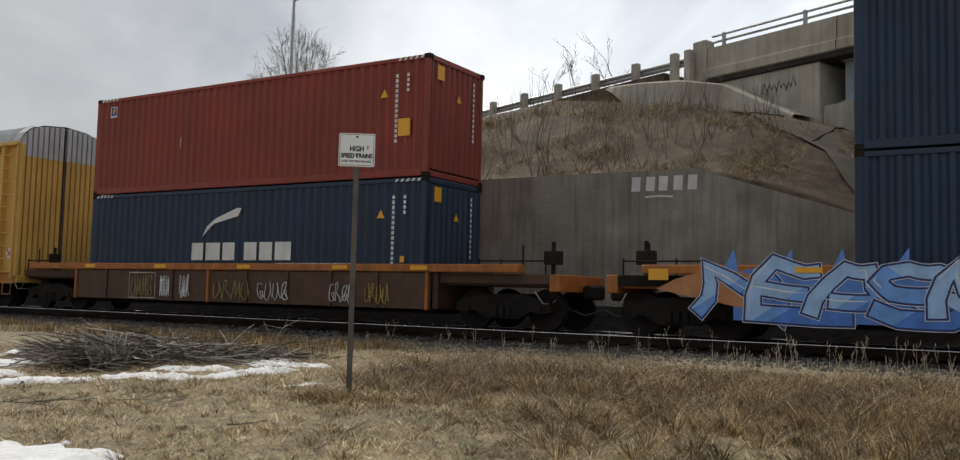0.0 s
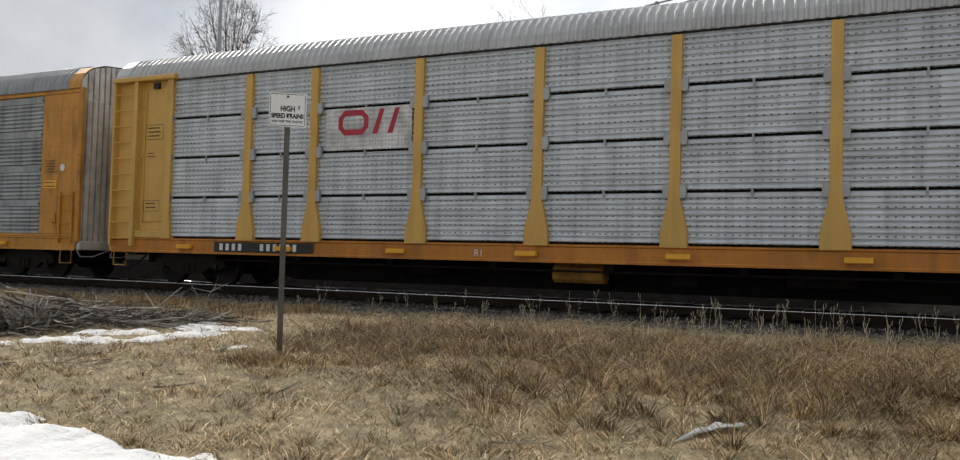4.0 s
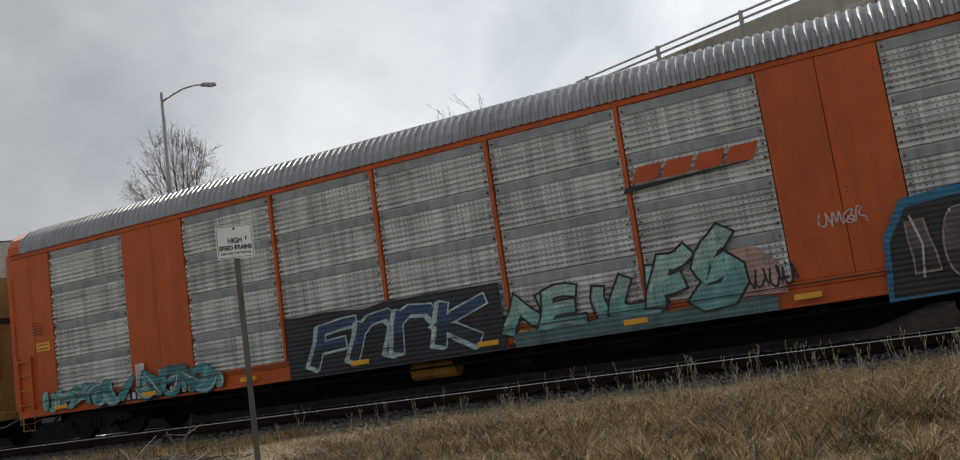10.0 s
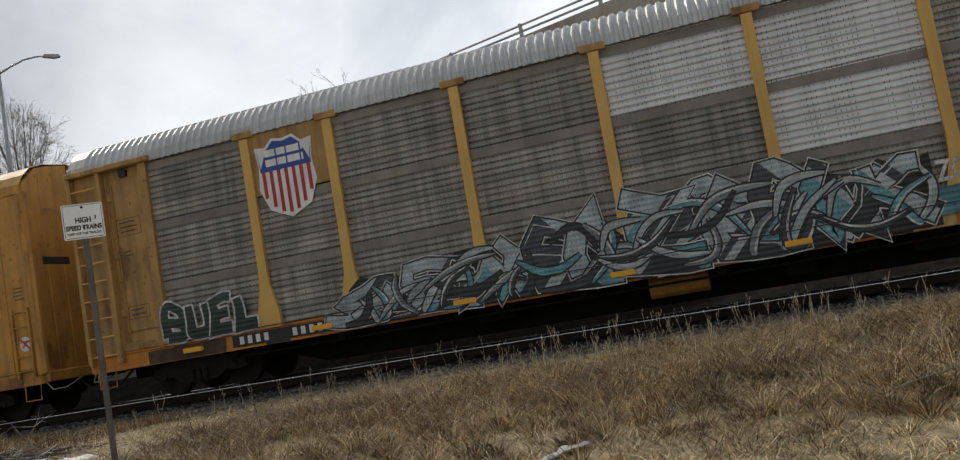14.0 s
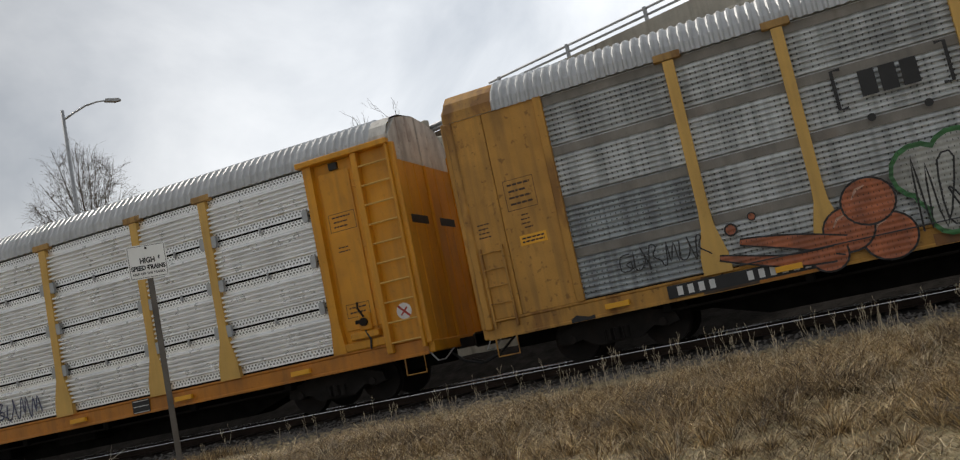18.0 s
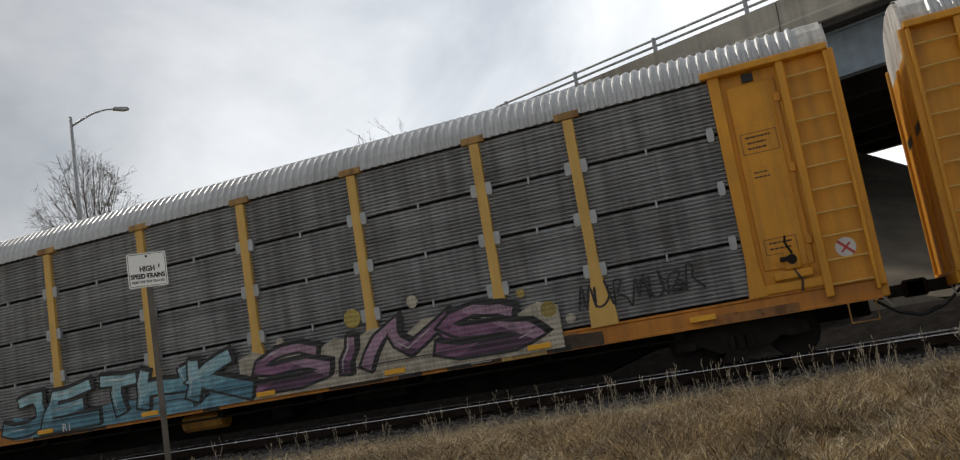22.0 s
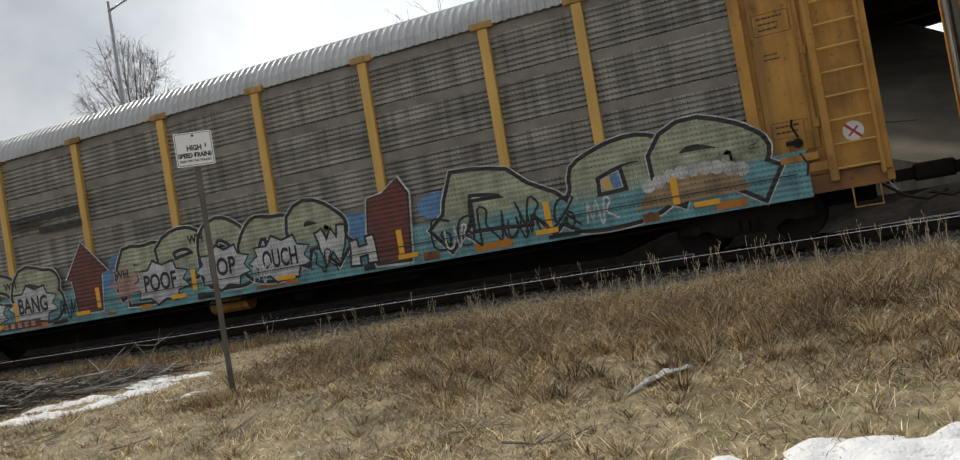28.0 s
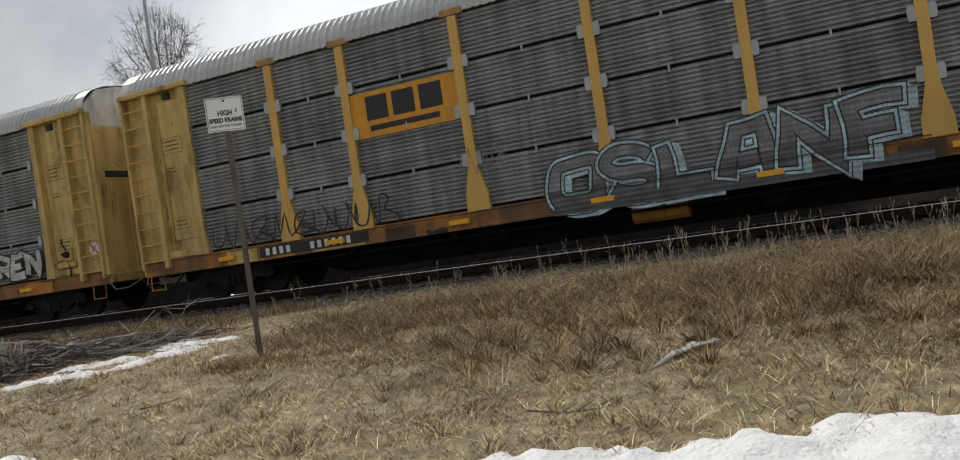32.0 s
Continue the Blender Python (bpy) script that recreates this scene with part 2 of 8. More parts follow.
RAIL_TOP = mat("polished_rail_head", (0.56, 0.55, 0.54), 0.26, metal=1.0, dark=0.06, bump=0.0, gloss_noise=0.05)
TIE = mat("creosoted_tie", (0.028, 0.022, 0.018), 0.95, dark=0.4, spread=0.3, spec=0.12)
CONCRETE = mat("stained_concrete", (0.35, 0.33, 0.285), 0.85, dark=0.34, scale=1.1, fine=16, streak=0.42, tint=(0.24, 0.215, 0.17), bump=0.5)
CONCRETE_PALE = mat("pale_concrete", (0.50, 0.465, 0.395), 0.85, dark=0.22, scale=1.2, fine=20, streak=0.25, tint=(0.32, 0.275, 0.215), bump=0.3)
GALV = mat("galvanised_steel", (0.42, 0.43, 0.44), 0.5, metal=0.5, dark=0.15)
GIRDER = mat("blue_grey_girder_paint", (0.30, 0.36, 0.41), 0.6, dark=0.15, streak=0.2)
SIGN_WHITE = mat("sign_white", (0.78, 0.78, 0.76), 0.45, dark=0.06, streak=0.06)
POST = mat("steel_post", (0.12, 0.105, 0.09), 0.6, metal=0.3, dark=0.3, rust=0.35)
BARK = mat("grey_bark", (0.20, 0.175, 0.15), 0.9, dark=0.3, scale=6)
# near-black: the shade under the train is put into this colour
BED = mat("shade_dark_ballast_bed", (0.024, 0.021, 0.019), 0.95, spec=0.1, dark=0.5, scale=4, fine=30, bump=1.0)
BAND = mat("pale_sheet_band", (0.60, 0.615, 0.625), 0.5, metal=0.15, dark=0.2, scale=1.6, streak=0.15)
BAND_BROWN = mat("brown_sheet_band", (0.25, 0.232, 0.205), 0.6, metal=0.1, dark=0.25, scale=1.6, streak=0.2, rust=0.15)
BAND_DULL = mat("dull_sheet_band", (0.345, 0.37, 0.39), 0.5, metal=0.15, dark=0.2, scale=1.6, streak=0.4)
# next two: the shade under the bridge is put into the colour
SHADED_DECK = mat("shade_darkened_concrete", (0.06, 0.055, 0.05), 0.95, dark=0.4, scale=1.2, fine=16, streak=0.3, bump=0.4, spec=0.15)
SHADED_GIRDER = mat("shade_darkened_rusty_girder", (0.05, 0.042, 0.036), 0.85, dark=0.35, rust=0.3, spec=0.2)
PAVING = mat("brown_stained_paving", (0.18, 0.155, 0.12), 0.9, dark=0.4, scale=0.9, fine=14, tint=(0.11, 0.09, 0.068), bump=0.6)
TWIG = mat("dead_wood", (0.27, 0.235, 0.195), 0.9, dark=0.45, scale=5, spread=0.4)
PALE_WOOD = mat("bleached_wood", (0.56, 0.52, 0.46), 0.85, dark=0.4, scale=5, spread=0.4)
DARK_WOOD = mat("dark_wet_wood", (0.075, 0.058, 0.045), 0.85, dark=0.4, scale=5, spread=0.4)
SNOW = mat("old_snow", (0.84, 0.85, 0.865), 0.75, dark=0.1, scale=5, fine=45, bump=1.0)
STONE = mat("ballast_stone", (0.13, 0.12, 0.11), 0.9, dark=0.4, scale=9)
WEED = mat("dry_weeds", (0.6, 0.51, 0.36), 0.9, dark=0.3, scale=2, bump=0)
STALK = mat("pale_dry_stalk", (0.60, 0.50, 0.34), 0.7, dark=0.35, scale=2, bump=0)
SEAM = mat("grimy_brown_steel", (0.10, 0.07, 0.05), 0.8, dark=0.4, rust=0.4, streak=0.4, spec=0.25)
RUST_BOLT = mat("rusty_bolt", (0.16, 0.085, 0.045), 0.8, dark=0.4, spread=0.3)
PAINTS = {}


def paint(r, g, b):
    """Paint of one colour."""
    key = (r, g, b)
    if key not in PAINTS:
        PAINTS[key] = mat("paint", key, 0.55, dark=0.14, scale=2.5, bump=0.05, streak=0.12)
    return PAINTS[key]


SPRAYS = {}


def spray(r, g, b, ribbed=True):
    """Spray paint; over ribbed sheet the ribs show through as relief and as rib shadow painted in dark dashes."""
    key = (r, g, b, ribbed)
    if key not in SPRAYS:
        if not ribbed:
            SPRAYS[key] = mat("flat_spray_paint", key[:3], 0.5, dark=0.2, scale=3.2, fine=24, bump=0.05, streak=0.14)
            return SPRAYS[key]
        # holes here draws the ribs' shadow into the colour as dark dashes
        m = mat("spray_paint", key[:3], 0.5, dark=0.36, scale=3.2, fine=24, bump=0, streak=0.24, grid=0.16, holes=(0.085, 0.11, 0.007, 0.016, (), 1))
        t = m.node_tree
        co = t.nodes.new("ShaderNodeTexCoord")
        wave = t.nodes.new("ShaderNodeTexWave")
        wave.bands_direction = "Z"
        wave.inputs["Scale"].default_value = 3.2
        b_ = t.nodes.new("ShaderNodeBump")
        b_.inputs["Strength"].default_value, b_.inputs["Distance"].default_value = 0.4, 0.02
        t.links.new(co.outputs["Object"], wave.inputs["Vector"])
        t.links.new(wave.outputs[0], b_.inputs["Height"])
        t.links.new(b_.outputs[0], t.nodes["Principled BSDF"].inputs["Normal"])
        SPRAYS[key] = m
    return SPRAYS[key]


INK = paint(0.018, 0.018, 0.02)
CHALK = paint(0.75, 0.75, 0.74)

# ---- mesh tools ----
R = random.Random(7)


class Geo:
    """A growing list of corners and faces."""

    def __init__(self):
        self.v, self.f = [], []

    def add(self, pts, faces):
        n = len(self.v)
        self.v.extend(tuple(p) for p in pts)
        self.f.extend(tuple(n + i for i in f) for f in faces)
        return self

    def box(self, x0, x1, y0, y1, z0, z1, c=0.0):
        """A box, with its edges cut back by c."""
        if c <= 0:
            p = [(x, y, z) for x in (x0, x1) for y in (y0, y1) for z in (z0, z1)]
            return self.add(p, [(0, 1, 3, 2), (4, 6, 7, 5), (0, 4, 5, 1), (2, 3, 7, 6), (0, 2, 6, 4), (1, 5, 7, 3)])
        ring = lambda z, i: [(x0 + i, y0 + c * 1, z)] and [
            (x0 + c + i, y0 + i, z), (x1 - c - i, y0 + i, z), (x1 - i, y0 + c + i, z), (x1 - i, y1 - c - i, z),
            (x1 - c - i, y1 - i, z), (x0 + c + i, y1 - i, z), (x0 + i, y1 - c - i, z), (x0 + i, y0 + c + i, z)]
        p = ring(z0, c * 0.7) + ring(z0 + c, 0) + ring(z1 - c, 0) + ring(z1, c * 0.7)
        f = [tuple(range(7, -1, -1)), tuple(range(24, 32))]
        for k in (0, 8, 16):
            f += [(k + i, k + (i + 1) % 8, k + 8 + (i + 1) % 8, k + 8 + i) for i in range(8)]
        return self.add(p, f)

    def prism(self, outline, y0, y1):
        """An outline of (x, z), counter-clockwise seen from -y, given depth from y0 to y1."""
        n = len(outline)
        p = [(x, y0, z) for x, z in outline] + [(x, y1, z) for x, z in outline]
        return self.add(p, [tuple(range(n)), tuple(range(2 * n - 1, n - 1, -1))] + [(i, n + i, n + (i + 1) % n, (i + 1) % n) for i in range(n)])

    def sweep_x(self, profile, x0, x1, closed=False):
        """A profile of (y, z) drawn along x."""
        n = len(profile)
        p = [(x0, y, z) for y, z in profile] + [(x1, y, z) for y, z in profile]
        return self.add(p, [(i, (i + 1) % n, n + (i + 1) % n, n + i) for i in range(n if closed else n - 1)])

    def tube(self, pts, r, n=6, r1=None, cap=True):
        """A round bar along points, tapering from r to r1."""
        pts = [Vector(p) for p in pts]
        r1 = r if r1 is None else r1
        rings = []
        for i, p in enumerate(pts):
            d = (pts[min(i + 1, len(pts) - 1)] - pts[max(i - 1, 0)]).normalized()
            a = d.cross(Vector((0, 0, 1)) if abs(d.z) < 0.9 else Vector((1, 0, 0))).normalized()
            b = d.cross(a)
            rad = r + (r1 - r) * i / max(1, len(pts) - 1)
            rings += [p + (a * math.cos(6.2832 * k / n) + b * math.sin(6.2832 * k / n)) * rad for k in range(n)]
        f = [(j * n + k, j * n + (k + 1) % n, (j + 1) * n + (k + 1) % n, (j + 1) * n + k) for j in range(len(pts) - 1) for k in range(n)]
        if cap:
            f += [tuple(range(n - 1, -1, -1)), tuple(range((len(pts) - 1) * n, len(pts) * n))]
        return self.add(rings, f)

    def disc(self, cx, cz, rx, rz, y, n=14, turn=0.0):
        c, s = math.cos(turn), math.sin(turn)
        pts = [(rx * math.cos(6.2832 * k / n), rz * math.sin(6.2832 * k / n)) for k in range(n)]
        return self.add([(cx + a * c - b * s, y, cz + a * s + b * c) for a, b in pts], [tuple(range(n))])

    def flat(self, outline, y):
        return self.add([(x, y, z) for x, z in outline], [tuple(range(len(outline)))])

    def ribbon(self, pts, w, y, w1=None):
        """A painted line along (x, z) points."""
        w1 = w if w1 is None else w1
        p = []
        for i, (x, z) in enumerate(pts):
            a, b = pts[max(i - 1, 0)], pts[min(i + 1, len(pts) - 1)]
            dx, dz = b[0] - a[0], b[1] - a[1]
            m = math.hypot(dx, dz) or 1
            h = (w + (w1 - w) * i / max(1, len(pts) - 1)) / 2
            p += [(x + dz / m * h, y - 0.00003 * i, z - dx / m * h), (x - dz / m * h, y - 0.00003 * i, z + dx / m * h)]
        return self.add(p, [(2 * i, 2 * i + 2, 2 * i + 3, 2 * i + 1) for i in range(len(pts) - 1)])

    def blade(self, pts, widths, y):
        """A painted stroke along (x, z) points, its width given at each."""
        p = []
        for i, (x, z) in enumerate(pts):
            a, b = pts[max(i - 1, 0)], pts[min(i + 1, len(pts) - 1)]
            dx, dz = b[0] - a[0], b[1] - a[1]
            m, h = math.hypot(dx, dz) or 1, widths[i] / 2
            p += [(x + dz / m * h, y - 0.000008 * i, z - dx / m * h), (x - dz / m * h, y - 0.000008 * i, z + dx / m * h)]
        return self.add(p, [(2 * i, 2 * i + 2, 2 * i + 3, 2 * i + 1) for i in range(len(pts) - 1)])

    def mesh(self, name, smooth=False):
        me = bpy.data.meshes.new(name)
        me.from_pydata(self.v, [], self.f)
        if smooth:
            me.polygons.foreach_set("use_smooth", [True] * len(me.polygons))
        return me


def part(name, shape, material, parent=None, label="", at=None, smooth=False):
    """Links a shape as one mesh object, under a thing or a part."""
    me = shape if isinstance(shape, bpy.types.Mesh) else shape.mesh(name, smooth)
    if material and not me.materials:
        me.materials.append(material)
    ob = new(name, me)
    if parent:
        ob.parent = parent
    if at is not None:
        ob.matrix_basis = at if isinstance(at, Matrix) else Matrix.Translation(at)
    if label:
        ob["label"] = label
    return ob


def thing(name, label, category, at=None, group="", kind=""):
    ob = new(name)
    ob.empty_display_size = 0.3
    if at is not None:
        ob.matrix_basis = at if isinstance(at, Matrix) else Matrix.Translation(at)
    return tagged(ob, label, category, group, kind)


def lettering(text, size, y, x=0.0, z=0.0, bold=0.0, slope=0.0, wide=1.0):
    """The flat shape of a word, standing in the xz plane, its left foot at x, z."""
    cu = bpy.data.curves.new("word", "FONT")
    cu.body, cu.size, cu.offset, cu.shear = text, size, bold, slope
    ob = bpy.data.objects.new("word", cu)
    scene.collection.objects.link(ob)
    me = bpy.data.meshes.new_from_object(ob.evaluated_get(bpy.context.evaluated_depsgraph_get()))
    bpy.data.objects.remove(ob)
    bpy.data.curves.remove(cu)
    me.transform(Matrix(((wide, 0, 0, x), (0, 0, -1, y), (0, 1, 0, z), (0, 0, 0, 1))))
    return me


def bars(geo, x0, x1, z, h, y, gap=0.25, rng=None):
    """A line of writing that cannot be read, as plain bars."""
    rng = rng or R
    x = x0
    while x < x1 - 0.01:
        w = min(x1 - x, h * rng.uniform(1.2, 3.2))
        geo.flat([(x, z), (x + w, z), (x + w, z + h), (x, z + h)], y)
        x += w + h * gap * 2
    return geo


def lerp(a, b, k):
    return a + (b - a) * k


def step(a, b, x):
    k = min(1.0, max(0.0, (x - a) / (b - a)))
    return k * k * (3 - 2 * k)

# ---- the land ----
SIDE_Y = 16.53                 # the near side of the wagons
TRACK_Y = SIDE_Y + 1.52        # the middle of the track; rail tops are at z = 0
WALL_Y = 22.6
ROAD0, ROAD_DIR = Vector((-9.0, 30.0)), Vector((0.926, -0.376)).normalized()
ROAD_N = Vector((-ROAD_DIR.y, ROAD_DIR.x))


def on_road(u, v=0.0):
    """A point of the road's near edge, u along it and v behind it."""
    p = ROAD0 + ROAD_DIR * u + ROAD_N * v
    return p.x, p.y


def bumps(x, y):
    return 0.035 * noise.noise((x * 0.9, y * 0.9, 0.3)) + 0.035 * noise.noise((x * 2.6, y * 2.6, 1.7)) + 0.06 * noise.noise((x * 0.23, y * 0.23, 4.0))


def land(x, y):
    """Height of the ground."""
    z = -0.84 + 0.46 * step(2.0, 10.5, y) + 0.08 * step(9, 14.3, y)
    z += bumps(x, y)
    z = lerp(z, -0.24, step(14.0, 15.7, y))
    z = lerp(z, -0.45, step(20.4, 21.8, y))
    return z


def hill(x, y):
    """Height of the embankment behind the wall; below the bridge it lies flatter and falls away."""
    foot = lerp(4.05, 0.4, step(-8.0, 3.5, x))
    under = step(-5.0, -0.5, x)
    edge = lerp(29.2 - 0.406 * (x + 9.0), 37.0, under)
    crest = float(np.interp(x, (-40, -16, -12, -8.3, -6.65, -4.5, -1), (8.8, 8.65, 7.85, 6.95, 6.5, 5.75, 5.0)))
    top = lerp(crest, 6.5 - 0.6 * max(0.0, x - 2.5), under)
    k = min(1.0, max(0.0, (y - WALL_Y) / max(2.0, edge - WALL_Y)))
    k = lerp(k, step(0, 1, k), 0.5 * (1 - under))
    z = lerp(foot, max(0.0, top), k) - max(0, -x - 30) * 0.02
    # made-up mound behind the bridge, added to block light from the back
    z += 2.4 * step(42.5, 48.0, y) * (1 - step(0.3, 2.4, x)) * under
    return z + (0.25 * noise.noise((x * 0.5, y * 0.5, 9)) + 0.1 * noise.noise((x * 1.7, y * 1.7, 2))) * step(0, 0.2, k) * (1 - step(0.9, 1, k)) * (1 - 0.75 * under)


def sheet(fn, xs, ys):
    g = Geo()
    g.v = [(x, y, fn(x, y)) for y in ys for x in xs]
    n = len(xs)
    g.f = [(j * n + i, j * n + i + 1, (j + 1) * n + i + 1, (j + 1) * n + i) for j in range(len(ys) - 1) for i in range(n - 1)]
    return g


def steps_of(*spans):
    out = []
    for a, b, d in spans:
        n = max(1, round((b - a) / d))
        out += [a + (b - a) * i / n for i in range(n)]
    return out + [spans[-1][1]]


SOIL = mat("matted_dead_grass", (0.34, 0.275, 0.165), 0.95, dark=0.6, scale=7.0, fine=38, tint=(0.17, 0.16, 0.07), bump=1.0)
SLOPE_SOIL = mat("brown_scrubby_slope", (0.125, 0.088, 0.053), 0.95, dark=0.6, scale=2.6, fine=12, tint=(0.07, 0.05, 0.034), bump=1.0)
ground = part("ground", sheet(land, steps_of((-1500, -60, 90), (-60, -22, 2), (-22, 10, 0.25), (10, 60, 2), (60, 1500, 90)),
                              steps_of((-1500, -20, 90), (-20, 2, 2), (2, 22, 0.2), (22, 60, 3), (60, 1500, 90))), SOIL, smooth=True)
tagged(ground, "flat ground of matted straw-brown dead grass", "ground", kind="structure")

slope = part("embankment", sheet(lambda x, y: hill(x, y) if y > WALL_Y - 0.1 else -0.5, steps_of((-140, -40, 4), (-40, 16, 0.6), (16, 60, 4)),
                                 [WALL_Y - 0.2] + steps_of((WALL_Y + 0.02, 34, 0.45), (34, 62, 1))), SLOPE_SOIL, smooth=True)
tagged(slope, "steep embankment of brown scrub and bare soil behind a wall", "embankment", kind="structure")
road = thing("road", "raised road behind a guard rail leading onto the bridge", "road", kind="structure")
g = Geo()
pts = [(*on_road(u, v), z) for u, v, z in ((-150, -0.6, 7.6), (-2, -0.6, 8.82), (-2, 15, 8.85), (-150, 15, 7.6))]
g.add(pts + [(x, y, 4.0) for x, y, z in pts], [(0, 1, 2, 3), (0, 4, 5, 1), (1, 5, 6, 2), (2, 6, 7, 3), (3, 7, 4, 0)])
part("road_bed", g, SLOPE_SOIL, road)
far_field = part("backdrop", sheet(lambda x, y: -0.4 + 5.0 * step(90, 200, y), steps_of((-500, 500, 50)), steps_of((88, 220, 22))), SLOPE_SOIL)
tagged(far_field, "low brown land in the distance beyond the bridge", "land", kind="structure")

# retaining wall: level along the track, then falling towards the bridge
wall = thing("wall_north", "long stained concrete retaining wall behind the railway", "wall", kind="structure")
WALL_TOP = ((-140.0, 4.12), (-7.4, 4.12), (-3.2, 2.75), (2.6, 0.55))


def wall_top(x):
    for (a, za), (b, zb) in zip(WALL_TOP, WALL_TOP[1:]):
        if x <= b:
            return lerp(za, zb, (x - a) / (b - a))
    return 0.5


edges = [-140 + 9.0 * i for i in range(13)] + [-24.0, -15.5, -7.4, -3.2, 2.6]
for a, b in zip(edges, edges[1:]):
    part("wall_panel", Geo().prism([(a + 0.004, -0.6), (b - 0.004, -0.6), (b - 0.004, wall_top(b)), (a + 0.004, wall_top(a))], WALL_Y - 0.35, WALL_Y), CONCRETE, wall)
part("joint_backing", Geo().prism([(-140, -0.6), (2.5, -0.6), (2.5, 0.4), (-3.2, 2.65), (-7.4, 4.02), (-140, 4.02)], WALL_Y - 0.3, WALL_Y - 0.02), BLACK, wall)
g = Geo()                                        # a painted word that names someone, as bars
for x in (-8.95, -8.55, -8.2, -7.8, -7.42):
    g.flat([(x - 0.14, 3.58), (x + 0.1, 3.57), (x + 0.12, 3.95), (x - 0.12, 3.96)], WALL_Y - 0.356)
g.ribbon([(-8.7, 3.42), (-8.3, 3.44), (-7.95, 3.41)], 0.05, WALL_Y - 0.357)
part("white_mark", g, CHALK, wall, "white spray-painted marks")

# ---- railway ----
track = thing("railway_track", "single railway track on ballast with shiny rail heads", "track", kind="structure")
for y in (TRACK_Y - 0.755, TRACK_Y + 0.755):
    side = [(-0.07, -0.172), (0.07, -0.172), (0.07, -0.15), (0.012, -0.13), (0.012, -0.045), (0.036, -0.035), (0.036, -0.006), (-0.036, -0.006), (-0.036, -0.035), (-0.012, -0.045), (-0.012, -0.13), (-0.07, -0.15)]
    part("rail", Geo().sweep_x([(y + a, b) for a, b in side], -300, 120, True), RAIL, track)
    part("rail_head", Geo().sweep_x([(y - 0.038, -0.026), (y - 0.036, -0.014), (y - 0.029, -0.006), (y - 0.016, 0.0), (y + 0.016, 0.0), (y + 0.029, -0.006), (y + 0.036, -0.014), (y + 0.038, -0.026)], -300, 120), RAIL_TOP, track, "polished rail head")
tie_mesh = Geo().box(-0.115, 0.115, -1.3, 1.3, -0.35, -0.172, 0.012).mesh("tie")
for i in range(250):
    x = -90 + 0.52 * i + R.uniform(-0.03, 0.03)
    if -62 < x < 30:
        part("tie", tie_mesh, TIE, track, at=pose(x, TRACK_Y + R.uniform(-0.03, 0.03), R.uniform(-0.008, 0.004), 0, 0, R.uniform(-1, 1)))


def stones(name, spots, size, material, label):
    """Loose broken stone, as one heap."""
    g = Geo()
    for x, y, z in spots:
        s = R.uniform(*size)
        m = Euler((R.uniform(0, 6), R.uniform(0, 6), R.uniform(0, 6))).to_matrix()
        p = [m @ Vector((a * R.uniform(0.6, 1.1), b * R.uniform(0.6, 1.1), c * R.uniform(0.5, 1.0))) * s + Vector((x, y, z)) for a, b, c in ((1, 0, 0), (-1, 0, 0), (0, 1, 0), (0, -1, 0), (0, 0, 1), (0, 0, -1))]
        g.add(p, [(0, 2, 4), (2, 1, 4), (1, 3, 4), (3, 0, 4), (2, 0, 5), (1, 2, 5), (3, 1, 5), (0, 3, 5)])
    return tagged(part(name, g, material), label, "gravel", kind="stuff")


xs_, ys_ = steps_of((-80, -34, 2), (-34, 14, 0.3), (14, 60, 2)), steps_of((14.9, 22.2, 0.2))
# the rise towards the wall is added to cover the wall's lit foot
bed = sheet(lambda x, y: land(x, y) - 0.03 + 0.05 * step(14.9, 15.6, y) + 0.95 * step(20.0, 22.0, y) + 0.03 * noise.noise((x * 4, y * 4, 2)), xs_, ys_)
part("ballast_bed", bed, BED, track, "ballast bed coloured dark for the shade under the train")
stones("ballast", [(x, y, land(x, y) + R.uniform(-0.03, 0.015)) for x, y in ((R.uniform(-34, 12), R.triangular(13.9, 17.2, 15.4)) for _ in range(20000))], (0.022, 0.055), STONE, "grey broken stone ballast beside the rails")

# ---- bridge ----
bridge = thing("bridge", "concrete road bridge with steel girders over the railway", "bridge", kind="structure")
BM = Matrix(((ROAD_DIR.x, ROAD_N.x, 0, ROAD0.x), (ROAD_DIR.y, ROAD_N.y, 0, ROAD0.y), (0, 0, 1, 0), (0, 0, 0, 1)))
U1 = 62.0
for a, b in ((-0.55, 4.35), (4.38, 10.4), (10.43, 16.4), (16.43, 30.0), (30.03, U1)):
    part("parapet", Geo().sweep_x([(0.0, 8.42), (-0.06, 8.45), (-0.06, 8.72), (0.0, 8.80), (0.02, 9.50), (0.30, 9.50), (0.32, 8.42)], a, b, True).add([(a, 0, 8.42), (a, 0.0, 9.5), (a, 0.32, 9.5), (a, 0.32, 8.42)], [(0, 1, 2, 3)]), CONCRETE_PALE, bridge, at=BM)
part("end_block", Geo().box(-1.15, -0.56, -0.1, 0.42, 8.35, 9.82, 0.05), CONCRETE_PALE, bridge, at=BM)
# slab and inner girders are coloured dark in place of shade below the deck
part("deck", Geo().box(-0.9, U1, 0.02, 15.6, 8.25, 8.78, 0.02), SHADED_DECK, bridge, "deck slab coloured dark for the shade under the bridge", at=BM)
